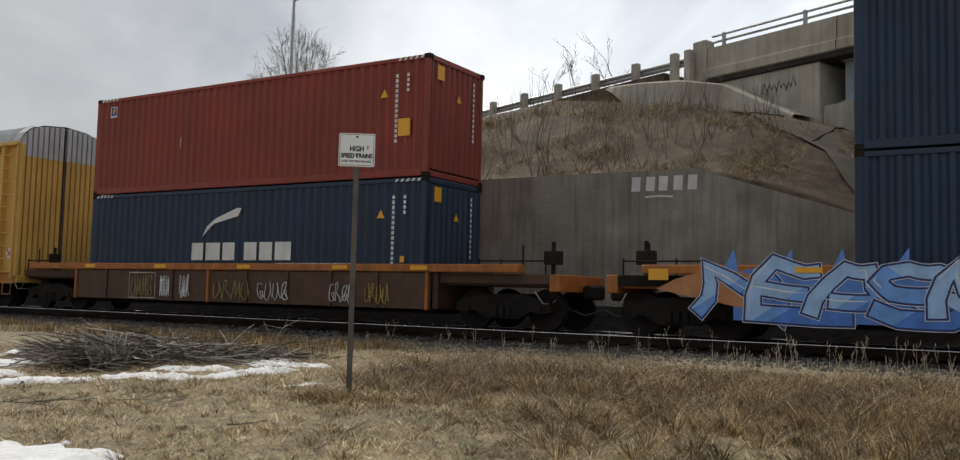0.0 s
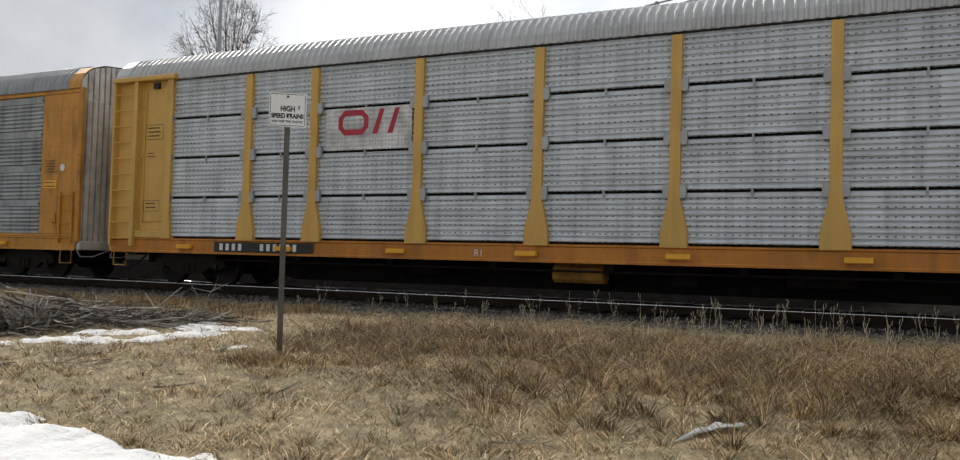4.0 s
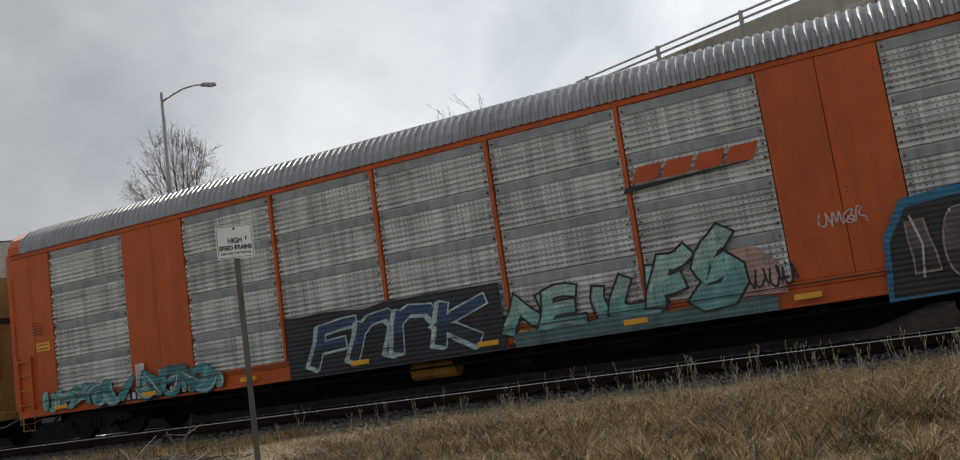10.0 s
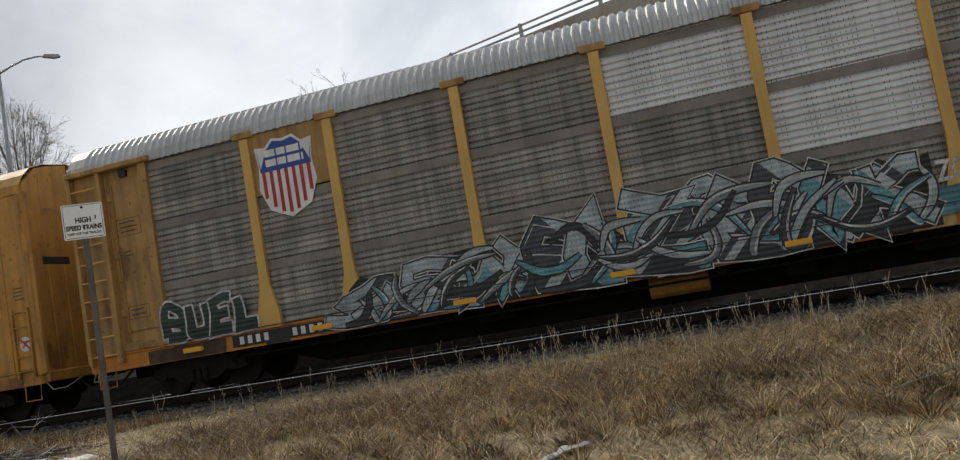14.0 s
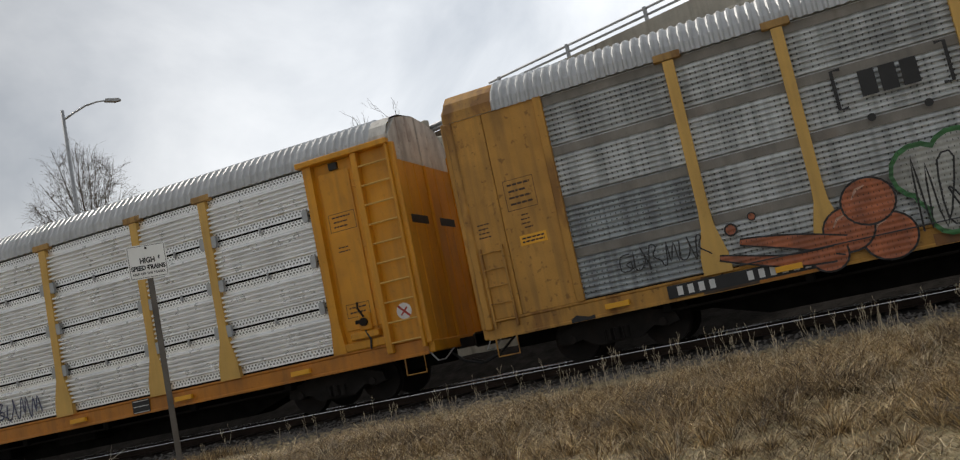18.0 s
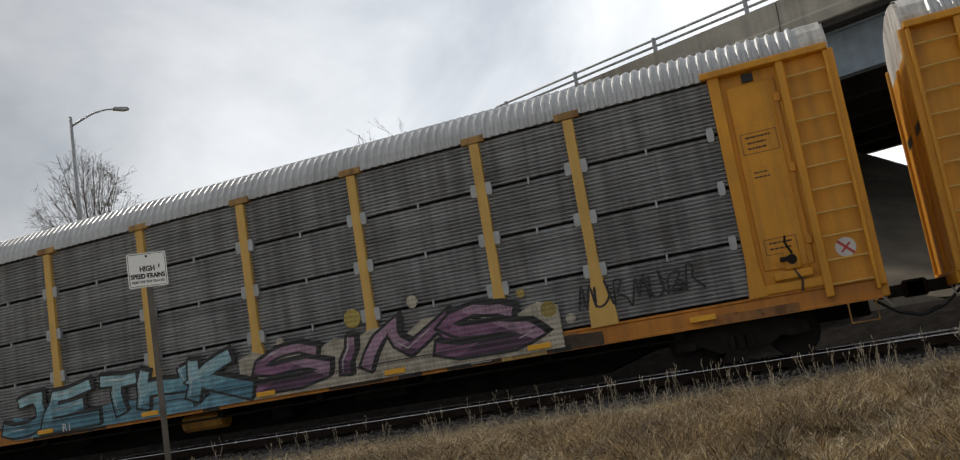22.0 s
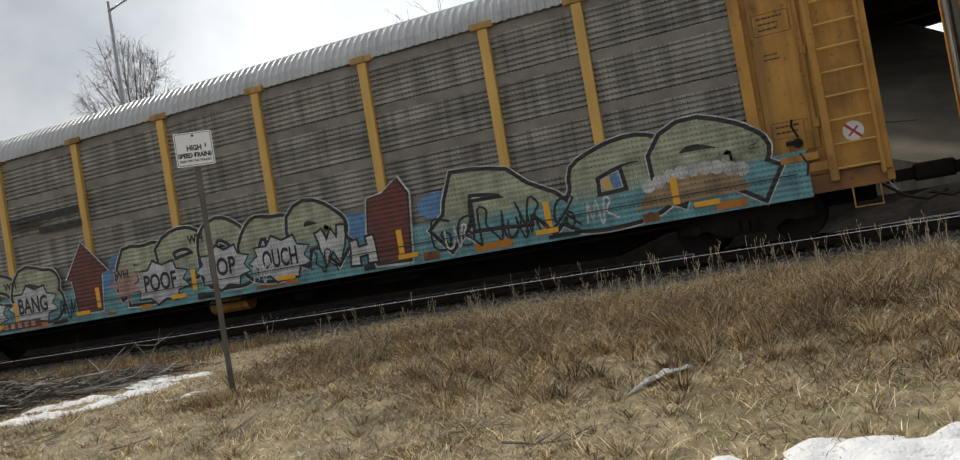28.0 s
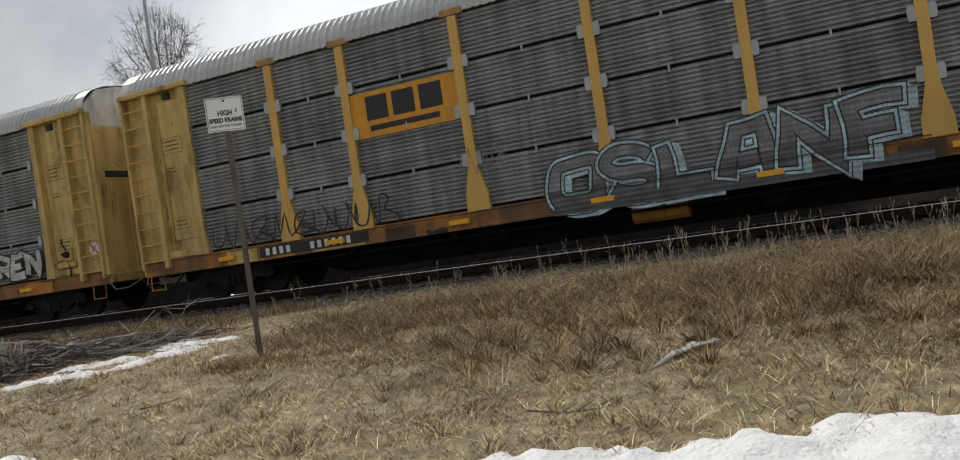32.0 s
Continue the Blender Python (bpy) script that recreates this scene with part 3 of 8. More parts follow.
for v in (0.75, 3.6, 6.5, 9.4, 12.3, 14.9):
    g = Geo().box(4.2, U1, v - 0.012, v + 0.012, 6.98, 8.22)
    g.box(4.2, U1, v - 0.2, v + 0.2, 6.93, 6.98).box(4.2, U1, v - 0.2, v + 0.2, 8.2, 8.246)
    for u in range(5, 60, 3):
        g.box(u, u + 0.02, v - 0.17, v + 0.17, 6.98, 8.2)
    part("girder", g, GIRDER if v < 1 else SHADED_GIRDER, bridge, "blue-grey painted steel girder" if v < 1 else "rusty steel girder coloured dark for the shade under the bridge", at=BM)
part("abutment", Geo().box(-1.0, 3.7, 0.12, 15.4, 5.6, 8.24, 0.04).box(3.7, 4.7, 0.3, 15.3, 5.2, 6.86, 0.04), CONCRETE_PALE, bridge, at=BM)
# unseen pier, added along with the mound to keep light from under the deck
part("pier", Geo().box(36, 37.2, 0.5, 15, -0.5, 6.9, 0.05), CONCRETE, bridge, at=BM)
for v, b in ((0.75, 4.4), (3.6, 4.4)):
    part("bearing_block", Geo().box(b - 0.3, b + 0.35, v - 0.3, v + 0.3, 6.5, 6.92, 0.02), CONCRETE, bridge, at=BM)
for z in (9.70, 9.92):
    part("hand_rail", Geo().tube([(-0.45, 0.14, z), (20, 0.14, z), (U1, 0.14, z)], 0.042, 8), GALV, bridge, "galvanised tube rail", at=BM)
for i in range(18):
    u = 0.05 + 3.15 * i
    part("rail_post", Geo().box(u - 0.05, u + 0.05, 0.08, 0.2, 9.48, 9.98, 0.012), GALV, bridge, at=BM)
g = Geo()                                        # small black scrawl on the wing
for i in range(7):
    x = 1.6 + i * 0.18
    g.ribbon([(x, 7.55 + R.uniform(-0.1, 0.1)), (x + 0.12, 7.85 + R.uniform(-0.1, 0.1)), (x + 0.2, 7.6)], 0.045, 0.112)
part("black_scrawl", g, INK, bridge, at=BM)
g = Geo()
for i in range(6):
    x = 5.2 + i * 0.3
    g.ribbon([(x, 7.3), (x + 0.1, 7.7 + R.uniform(-0.2, 0.1)), (x + 0.25, 7.35)], 0.05, 0.73)
part("girder_scrawl", g, INK, bridge, at=BM)
# concrete apron below the wing wall, a sheet whose edge runs down to the right
g = Geo()
rows_ = 26
for j in range(rows_ + 1):
    k = j / rows_
    y = lerp(22.75, 37.0, k)
    for i in range(25):
        left = -3.3 - 5.6 * step(22.75, 30.2, y) + 3.2 * step(30.2, 37, y) + 0.35 * noise.noise((0.0, y * 0.8, 3.0))
        x = lerp(left, 12.0, i / 24)
        g.v.append((x, y, hill(x, y) + 0.05))
g.f = [(j * 25 + i, j * 25 + i + 1, (j + 1) * 25 + i + 1, (j + 1) * 25 + i) for j in range(rows_) for i in range(24)]
part("apron", g, PAVING, bridge, "stained concrete slope paving", smooth=True)
for a, b in (((-7.6, 27.6), (-3.0, 29.4)), ((-3.4, 24.6), (1.5, 26.4)), ((-5.2, 26.0), (-4.0, 30.0))):       # open joints in the paving
    g = Geo()
    p_ = [(lerp(a[0], b[0], i / 12) + 0.08 * noise.noise((i * 0.7, a[0], 1)), lerp(a[1], b[1], i / 12) + 0.12 * noise.noise((i * 0.6, a[1], 5))) for i in range(13)]
    g.tube([(x, y, hill(x, y) + 0.05) for x, y in p_], 0.03, 4, 0.015)
    part("open_joint", g, SHADE_GRIME, bridge)
# pale kerb of concrete below the guard rail, running down under the wing wall
g = Geo()
for i in range(25):
    u = lerp(-4.6, 3.4, i / 24)
    z = float(np.interp(u, (-4.6, -2.9, -1.0, 0.77, 2.23, 3.4), (8.72, 8.6, 8.35, 7.9, 7.1, 6.5)))
    for v, dz in ((0.2, 0.02), (-0.75, 0.0), (-0.83, -0.06), (-0.95, -1.3 * step(-4.8, -2.5, u) - 0.1)):
        g.v.append((*on_road(u, v), z + dz))
g.f = [(4 * i + k, 4 * i + 1 + k, 4 * i + 5 + k, 4 * i + 4 + k) for i in range(24) for k in range(3)]
part("kerb", g, CONCRETE_PALE, bridge)

# ---- guard rail along the raised road ----
guard = thing("guard_rail", "steel guard rail on square concrete posts beside the raised road", "guard rail", at=BM)
for i in range(26):
    u = (-1.09, -1.74, -3.62, -5.77)[i] if i < 4 else -5.77 - 2.2 * (i - 3)
    z = 8.75 - max(0, -u - 8) * 0.008
    part("guard_post", Geo().box(u - 0.14, u + 0.14, -0.46, -0.2, z - 0.95, z + 0.74, 0.025), CONCRETE_PALE, guard)
w = [(-0.12, 9.0), (-0.19, 9.06), (-0.19, 9.11), (-0.12, 9.16), (-0.19, 9.21), (-0.19, 9.26), (-0.12, 9.32)]
for k in range(14):
    g = Geo().sweep_x([(y, z + 0.0) for y, z in w], -1.0 - 4 * (k + 1), -1.0 - 4 * k)
    g.v = [(x, y, z - max(0, -x - 8) * 0.008) for x, y, z in g.v]
    part("guard_beam", g, GALV, guard, "ribbed galvanised beam")

# ---- street lamp ----
LAMP_AT = (-42.9, 44.7)
lamp = thing("street_lamp", "tall grey street lamp with a curved arm beside the raised road", "street lamp", at=(*LAMP_AT, 8.0))
ZB = 0.69 + 0.324 * 62 - 8.0
part("pole", Geo().tube([(0, 0, 0), (0, 0, ZB * 0.5), (0, 0, ZB + 0.5)], 0.17, 10, 0.11), GALV, lamp, smooth=True)
part("arm", Geo().tube([(0, 0, ZB - 0.15), (0.5, 0.48, ZB + 0.3), (1.05, 1.0, ZB + 0.72), (1.6, 1.5, ZB + 0.92), (2.0, 1.9, ZB + 0.96)], 0.075, 8, 0.05), GALV, lamp, smooth=True)
part("lamp_head", Geo().prism([(-0.2, -0.08), (0.5, -0.16), (0.85, -0.08), (0.75, 0.06), (-0.1, 0.08)], -0.18, 0.18), GALV, lamp, at=pose(2.05, 1.95, ZB + 0.97, 0, 0, 44))


# ---- trees ----
def bare_tree(at, tall, seed, label, spread=0.5, thick=0.14, depth=5, limbs=4, thin=0.006):
    """A leafless tree: a tapered trunk, limbs, and a rounded crown of fine twigs."""
    rng = random.Random(seed)
    tree = thing("tree", label, "tree", at=at)
    wood, fine = Geo(), Geo()

    def grow(p, d, length, r, level):
        q, pts = p.copy(), [p.copy()]
        for _ in range(3):
            d = (d + Vector((rng.uniform(-1, 1), rng.uniform(-1, 1), rng.uniform(-0.45, 0.6))) * (0.1 if level == 0 else 0.2)).normalized()
            q = q + d * length / 3
            pts.append(q.copy())
        (wood if level < 2 else fine).tube(pts, max(r, thin), 6 if level < 2 else 3, max(r * 0.6, thin * 0.7), cap=False)
        if level >= depth:
            return
        for j in range(limbs + 2 if level == 0 else rng.choice((2, 3, limbs))):
            side = Vector((rng.uniform(-1, 1), rng.uniform(-1, 1), rng.uniform(-0.05, 0.75))).normalized()
            k = rng.choice((1, 2, 2, 3, 3)) if level else rng.choice((1, 2, 3, 3))
            grow(pts[k], (d * (1 - spread) + side * spread * 1.35).normalized(), length * rng.uniform(0.55, 0.82) * (0.95 if level else 0.85), r * 0.58, level + 1)

    grow(Vector((0, 0, -0.3)), Vector((0.02, 0, 1)), tall * 0.4, thick, 0)
    part("trunk", wood, BARK, tree, smooth=True)
    part("crown", fine, BARK, tree, "crown of fine bare twigs")
    return tree


def round_tree(at, tall, wide, seed, label):
    """A leafless tree whose limbs fan out from a low fork and end in a rounded crown of twigs."""
    rng = random.Random(seed)
    tree = thing("tree", label, "tree", at=at)
    mid, size = Vector((0, 0, tall * 0.63)), Vector((wide / 2, wide / 2, tall * 0.36))

    def rim(turn, up, k):
        c = math.cos(up)
        return mid + Vector((math.cos(turn) * c * size.x, math.sin(turn) * c * size.y, math.sin(up) * size.z)) * k

    def bow(a, b, lift, n=7):
        m = a.lerp(b, 0.45) + Vector((rng.uniform(-0.3, 0.3), rng.uniform(-0.3, 0.3), lift))
        return [a * (1 - u) ** 2 + m * 2 * u * (1 - u) + b * u * u + Vector((rng.gauss(0, 0.05), rng.gauss(0, 0.05), rng.gauss(0, 0.04))) * min(1, 4 * u) for u in (i / n for i in range(n + 1))]

    trunk = [Vector((0.02 * i * i, 0, -0.4 + tall * 0.075 * i)) for i in range(6)]
    part("trunk", Geo().tube(trunk, 0.2, 9, 0.11, cap=False), BARK, tree, smooth=True)
    twigs = Geo()
    for i in range(17):
        turn, up = 2.4 * i + rng.uniform(-0.3, 0.3), math.asin(rng.uniform(-0.55, 0.97))
        path = bow(trunk[rng.choice((2, 3, 4, 5))], rim(turn, up, rng.uniform(0.85, 1.0)), -0.5 if up < 0.5 else 0.2)
        part("limb", Geo().tube(path, rng.uniform(0.055, 0.09), 6, 0.012, cap=False), BARK, tree, smooth=True)
        for _ in range(10):
            k = rng.randint(2, 6)
            sub = bow(path[k], rim(turn + rng.gauss(0, 0.45), up + rng.gauss(0, 0.35), rng.uniform(0.72, 1.04)), rng.uniform(-0.2, 0.3), 5)
            twigs.tube(sub, 0.019, 4, 0.006, cap=False)
            for _ in range(11):
                j = rng.randint(1, 5)
                root = sub[j - 1].lerp(sub[j], rng.random())
                out = ((root - mid).normalized() * 0.8 + Vector((rng.gauss(0, 0.55), rng.gauss(0, 0.55), rng.gauss(0.05, 0.45)))).normalized()
                end = root + out * rng.uniform(0.25, 0.7)
                twigs.tube([root, root.lerp(end, 0.5) + Vector((rng.gauss(0, 0.05), 0, rng.gauss(0, 0.05))), end], 0.0075, 3, 0.004, cap=False)
                for _ in range(2):
                    p = root.lerp(end, rng.uniform(0.3, 0.9))
                    twigs.tube([p, p + (out + Vector((rng.gauss(0, 0.7), rng.gauss(0, 0.7), rng.gauss(0.1, 0.5)))) * rng.uniform(0.15, 0.4)], 0.0055, 3, 0.004, cap=False)
    part("crown", twigs, BARK, tree, "crown of fine bare twigs")


round_tree((-45.3, 47.9, 8.7), 11.5, 7.3, 5, "leafless grey tree with a round crown behind the street lamp")
bare_tree((-15.3, 36.2, 8.6), 4.6, 4, "leaning bare sapling on the embankment top", 0.3, 0.045, 4, 2, 0.007)
bare_tree((-17.6, 36.6, 8.5), 4.2, 9, "thin bare sapling on the embankment top", 0.36, 0.035, 5, 2, 0.006)
bare_tree((-19.0, 37.0, 8.4), 4.4, 14, "thin bare sapling on the embankment top", 0.36, 0.035, 5, 2, 0.006)

# ---- warning sign ----
SIGN_AT = (-7.03, 8.3)
sign = thing("warning_sign", "white square warning sign with black lettering on a steel post", "sign", at=pose(*SIGN_AT, land(*SIGN_AT), 0, 0, 36))
SZ = 2.68
part("post", Geo().box(-0.032, 0.032, -0.018, 0.018, -0.3, SZ + 0.02, 0.004), POST, sign)
plate = [(x * 0.215 + sx * 0.012, SZ + 0.2 + z * 0.2) for x, z, sx in ((-1, -0.94, 0), (-0.94, -1, 0), (0.94, -1, 0), (1, -0.94, 0), (1, 0.94, 0), (0.94, 1, 0), (-0.94, 1, 0), (-1, 0.94, 0))]
face = part("plate", Geo().prism(plate, -0.026, -0.02), SIGN_WHITE, sign)
rim = Geo()
for a, b in (((-0.195, SZ + 0.015), (0.195, SZ + 0.015)), ((0.2, SZ + 0.02), (0.2, SZ + 0.38)), ((0.195, SZ + 0.385), (-0.195, SZ + 0.385)), ((-0.2, SZ + 0.38), (-0.2, SZ + 0.02))):
    rim.ribbon([a, b], 0.006, -0.0275)
part("border", rim, INK, face, "thin black border")
for text, size, x, z in (("HIGH", 0.085, -0.082, SZ + 0.185), ("SPEED TRAINS", 0.072, -0.183, SZ + 0.105), ("KEEP OFF THE TRACKS", 0.036, -0.178, SZ + 0.05)):
    me = lettering(text, size, -0.028, 0, z, bold=0.0036 if size > 0.05 else 0.0012)
    w0, w1 = min(v.co.x for v in me.vertices), max(v.co.x for v in me.vertices)
    want = {"HIGH": 0.165, "SPEED TRAINS": 0.375, "KEEP OFF THE TRACKS": 0.35}[text]
    me.transform(Matrix.Translation((-want / 2, 0, 0)) @ Matrix.Diagonal((want / (w1 - w0), 1, 1, 1)) @ Matrix.Translation((-w0, 0, 0)))
    part("lettering", me, INK, face)
for z in (SZ + 0.345, SZ + 0.115):
    part("bolt", Geo().box(-0.012, 0.012, -0.034, -0.024, z, z + 0.024, 0.003), STEEL_DARK, sign)
part("sticker", Geo().flat([(0.12, SZ + 0.21), (0.135, SZ + 0.21), (0.14, SZ + 0.255), (0.125, SZ + 0.255)], -0.0285), INK, face)

# ---- the train ----
def run(t):
    """How far the train has come at t seconds."""
    return 9.2 * t + 0.01286 * (t - 16) ** 2


MOVERS, WHEELS = [], []
Z_SILL0, Z_SILL1, Z_P0, Z_P1, Z_EAVE = 0.76, 1.13, 1.15, 5.17, 5.22
ROOF_SIDE = [(-0.028, 5.17), (-0.008, 5.38), (0.12, 5.60), (0.34, 5.79), (0.75, 5.92), (1.52, 6.0)]
ROOF_LINE = ROOF_SIDE + [(3.04 - y, z) for y, z in ROOF_SIDE[-2::-1]]


def roof_mesh(x0, x1):
    """A roof of cross ribs, rounded down to the eaves."""
    g, n, pitch = Geo(), len(ROOF_LINE), 0.18
    count = round((x1 - x0) / pitch)
    pitch = (x1 - x0) / count
    rows = []
    for i in range(count):
        for k, h in ((0.0, 0), (0.1, 0.5), (0.2, 1), (0.4, 1), (0.5, 0.5), (0.6, 0)):
            rows.append((x0 + (i + k) * pitch, h))
    rows.append((x1, 0))
    mid = Vector((1.52, 5.0))
    for x, h in rows:
        for y, z in ROOF_LINE:
            d = (Vector((y, z)) - mid).normalized() * 0.045 * h
            g.v.append((x, y + d.x, z + d.y))
    g.f = [(j * n + i, j * n + i + 1, (j + 1) * n + i + 1, (j + 1) * n + i) for j in range(len(rows) - 1) for i in range(n - 1)]
    return g.mesh("roof")


CACHE = {}


def shared(key, make):
    if key not in CACHE:
        CACHE[key] = make()
    return CACHE[key]


def sheet_mesh(w, h, ribs, depth, flat_top=0.0, flat_low=0.0):
    """A pressed sheet with ribs along it, its left foot at the origin."""
    prof = [(0.03, 0.0), (0.0, 0.0), (0.0, flat_low)]
    body = h - flat_top - flat_low
    for i in range(ribs):
        z = flat_low + body * i / ribs
        d = body / ribs
        groove = min(0.014, 0.1 * d)
        prof += [(groove, z + d * 0.04), (depth, z + d * 0.16), (depth, z + d * 0.46), (depth * 0.45, z + d * 0.72), (0.0, z + d * 0.82), (groove, z + d * 0.9)]
    prof += [(0.0, h), (0.03, h)]
    return Geo().sweep_x(prof, 0, w).mesh("side_panel")


def bogie(car, x):
    """A two-axle truck under a wagon, wheels keyed on their own."""
    frame_mesh = shared("bogie", lambda: Geo()
        .prism([(-1.15, 0.62), (-1.2, 0.42), (-0.95, 0.36), (-0.7, 0.42), (-0.42, 0.25), (0.42, 0.25), (0.7, 0.42), (0.95, 0.36), (1.2, 0.42), (1.15, 0.62), (0.5, 0.78), (-0.5, 0.78)], 0.34, 0.5)
        .prism([(-1.15, 0.62), (-1.2, 0.42), (-0.95, 0.36), (-0.7, 0.42), (-0.42, 0.25), (0.42, 0.25), (0.7, 0.42), (0.95, 0.36), (1.2, 0.42), (1.15, 0.62), (0.5, 0.78), (-0.5, 0.78)], 2.54, 2.7)
        .box(-0.22, 0.22, 0.5, 2.54, 0.45, 0.8, 0.02).mesh("bogie"))
    b = part("truck", frame_mesh, STEEL_DARK, car, at=(x, 0, 0))
    spring = shared("spring", lambda: Geo().tube([(0, 0.33, 0.3), (0, 0.33, 0.52)], 0.07, 8).tube([(-0.17, 0.33, 0.3), (-0.17, 0.33, 0.52)], 0.07, 8).tube([(0.17, 0.33, 0.3), (0.17, 0.33, 0.52)], 0.07, 8).mesh("spring"))
    part("spring_nest", spring, STEEL_DARK, b)

    def wheels():
        g = Geo().tube([(0, 0.3, 0), (0, 2.74, 0)], 0.08, 8)
        for y0, y1, yf in ((0.71, 0.84, 0.84), (2.33, 2.2, 2.2)):
            g.tube([(0, y0, 0), (0, y1, 0)], 0.45, 20)
            g.tube([(0, yf, 0), (0, yf + (0.025 if yf < 1 else -0.025), 0)], 0.475, 20)
            for k in range(5):
                a = 6.2832 * k / 5
                yy = y0 - 0.004 if yf < 1 else y0 + 0.004
                g.tube([(0.25 * math.cos(a), yy, 0.25 * math.sin(a)), (0.25 * math.cos(a), yy + 0.003, 0.25 * math.sin(a))], 0.05, 6)
        return g.mesh("wheelset")
    for dx in (-0.89, 0.89):
        wob = part("wheelset", shared("wheelset", wheels), WHEEL, b, at=(dx, 0, 0.45))
        WHEELS.append((wob, dx, x + dx, car))
    return b


def couplers(car, x_front, x_rear, z=0.85):
    for x, s in ((x_front, 1), (x_rear, -1)):
        g = Geo().box(min(x, x + s * 0.55), max(x, x + s * 0.55), 1.42, 1.62, z - 0.12, z + 0.1, 0.02)
        g.box(min(x + s * 0.45, x + s * 0.85), max(x + s * 0.45, x + s * 0.85), 1.34, 1.7, z - 0.16, z + 0.16, 0.05)
        part("coupler", g, STEEL_DARK, car)
        hose = Geo().tube([(x - s * 0.1, 1.2, z - 0.1), (x + s * 0.25, 1.15, z - 0.38), (x + s * 0.6, 1.2, z - 0.5), (x + s * 0.95, 1.3, z - 0.38)], 0.028, 6)
        part("air_hose", hose, BLACK, car)
        lever = Geo().tube([(x - s * 0.05, 0.05, z + 0.0), (x + s * 0.12, 0.1, z - 0.25), (x + s * 0.12, 0.5, z - 0.25), (x + s * 0.1, 1.3, z + 0.02)], 0.014, 5)
        part("cut_lever", lever, GALV, car)


def ladder(car, x0, x1, z0, z1, n, y, material):
    for x in (x0, x1):
        part("ladder_stile", Geo().box(x - 0.025, x + 0.025, y - 0.06, y + 0.02, z0, z1, 0.006), material, car)
    rung = shared(("rung", round(x1 - x0, 2)), lambda: Geo().tube([(0, -0.05, 0), (x1 - x0, -0.05, 0)], 0.016, 6).mesh("rung"))
    for i in range(n):
        part("rung", rung, material, car, at=(x0, y, lerp(z0 + 0.15, z1 - 0.1, i / (n - 1))))


def end_face(car, x, s, door, cap, split, ribbed, paint_m):
    """A closed wagon end of two doors that follow the roof's arch, ribbed or nearly smooth; s is +1 at the front."""
    def top(y):
        yy = min(y, 3.04 - y)
        for (a, za), (b, zb) in zip(ROOF_SIDE, ROOF_SIDE[1:]):
            if yy <= b:
                return lerp(za, zb, (yy - a) / (b - a)) - 0.03
        return 5.97
    rib = ((0.0, -0.05), (0.05, 0.06), (0.74, 0.06), (0.79, -0.05)) if ribbed else ((0.0, 0.035), (0.04, 0.05), (0.9, 0.05), (0.95, 0.035))
    for side in (0, 1):
        for name, m, low, high in (("end_door", door, 1.0, split), ("end_door_top", cap, split + 0.004, 9.0)):
            g = Geo()
            cols = []
            for i in range(8 if ribbed else 3):
                for k, d in rib:
                    y = 1.49 * (i + k) / (8 if ribbed else 3) + 0.005
                    cols.append((y if side == 0 else 3.04 - y, d))
            n = len(cols)
            for back in (0, 1):
                for y, d in cols:
                    xx = x - s * 0.06 if back else x + s * d
                    g.v += [(xx, y, low), (xx, y, max(low + 0.01, min(high, top(y))))]
            g.f = [(2 * i, 2 * i + 2, 2 * i + 3, 2 * i + 1) for i in range(n - 1)]
            g.f += [(2 * n + 2 * i, 2 * n + 2 * i + 1, 2 * n + 2 * i + 3, 2 * n + 2 * i + 2) for i in range(n - 1)]
            g.f += [(2 * i + 1, 2 * i + 3, 2 * n + 2 * i + 3, 2 * n + 2 * i + 1) for i in range(n - 1)]
            g.f += [(0, 1, 2 * n + 1, 2 * n), (2 * n - 2, 4 * n - 2, 4 * n - 1, 2 * n - 1)]
            part(name, g, m, car)
        if not ribbed:
            a, b = (0.35, 1.2) if side == 0 else (1.85, 2.7)
            part("door_slot", Geo().box(*sorted((x + s * 0.03, x + s * 0.056)), a, b, 3.5, 3.68, 0.006), BLACK, car)
    posts = ((-0.02, 0.1, 0.11, paint_m), (1.48, 1.56, 0.1, SEAM if ribbed else door), (2.94, 3.06, 0.11, paint_m))
    for y0, y1, out, m in posts:
        part("end_post", Geo().box(*sorted((x - s * 0.05, x + s * out)), y0, y1, 0.98, 5.2 if y0 != 1.48 else split, 0.02), m, car)
    # black sheet added for the shade inside, behind the end doors
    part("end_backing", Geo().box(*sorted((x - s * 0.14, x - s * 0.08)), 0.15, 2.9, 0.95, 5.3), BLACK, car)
    part("end_sill", Geo().box(*sorted((x - s * 0.3, x + s * 0.12)), 0.05, 2.99, 0.78, 1.02, 0.02), door, car)


STENCIL = paint(0.07, 0.035, 0.014)


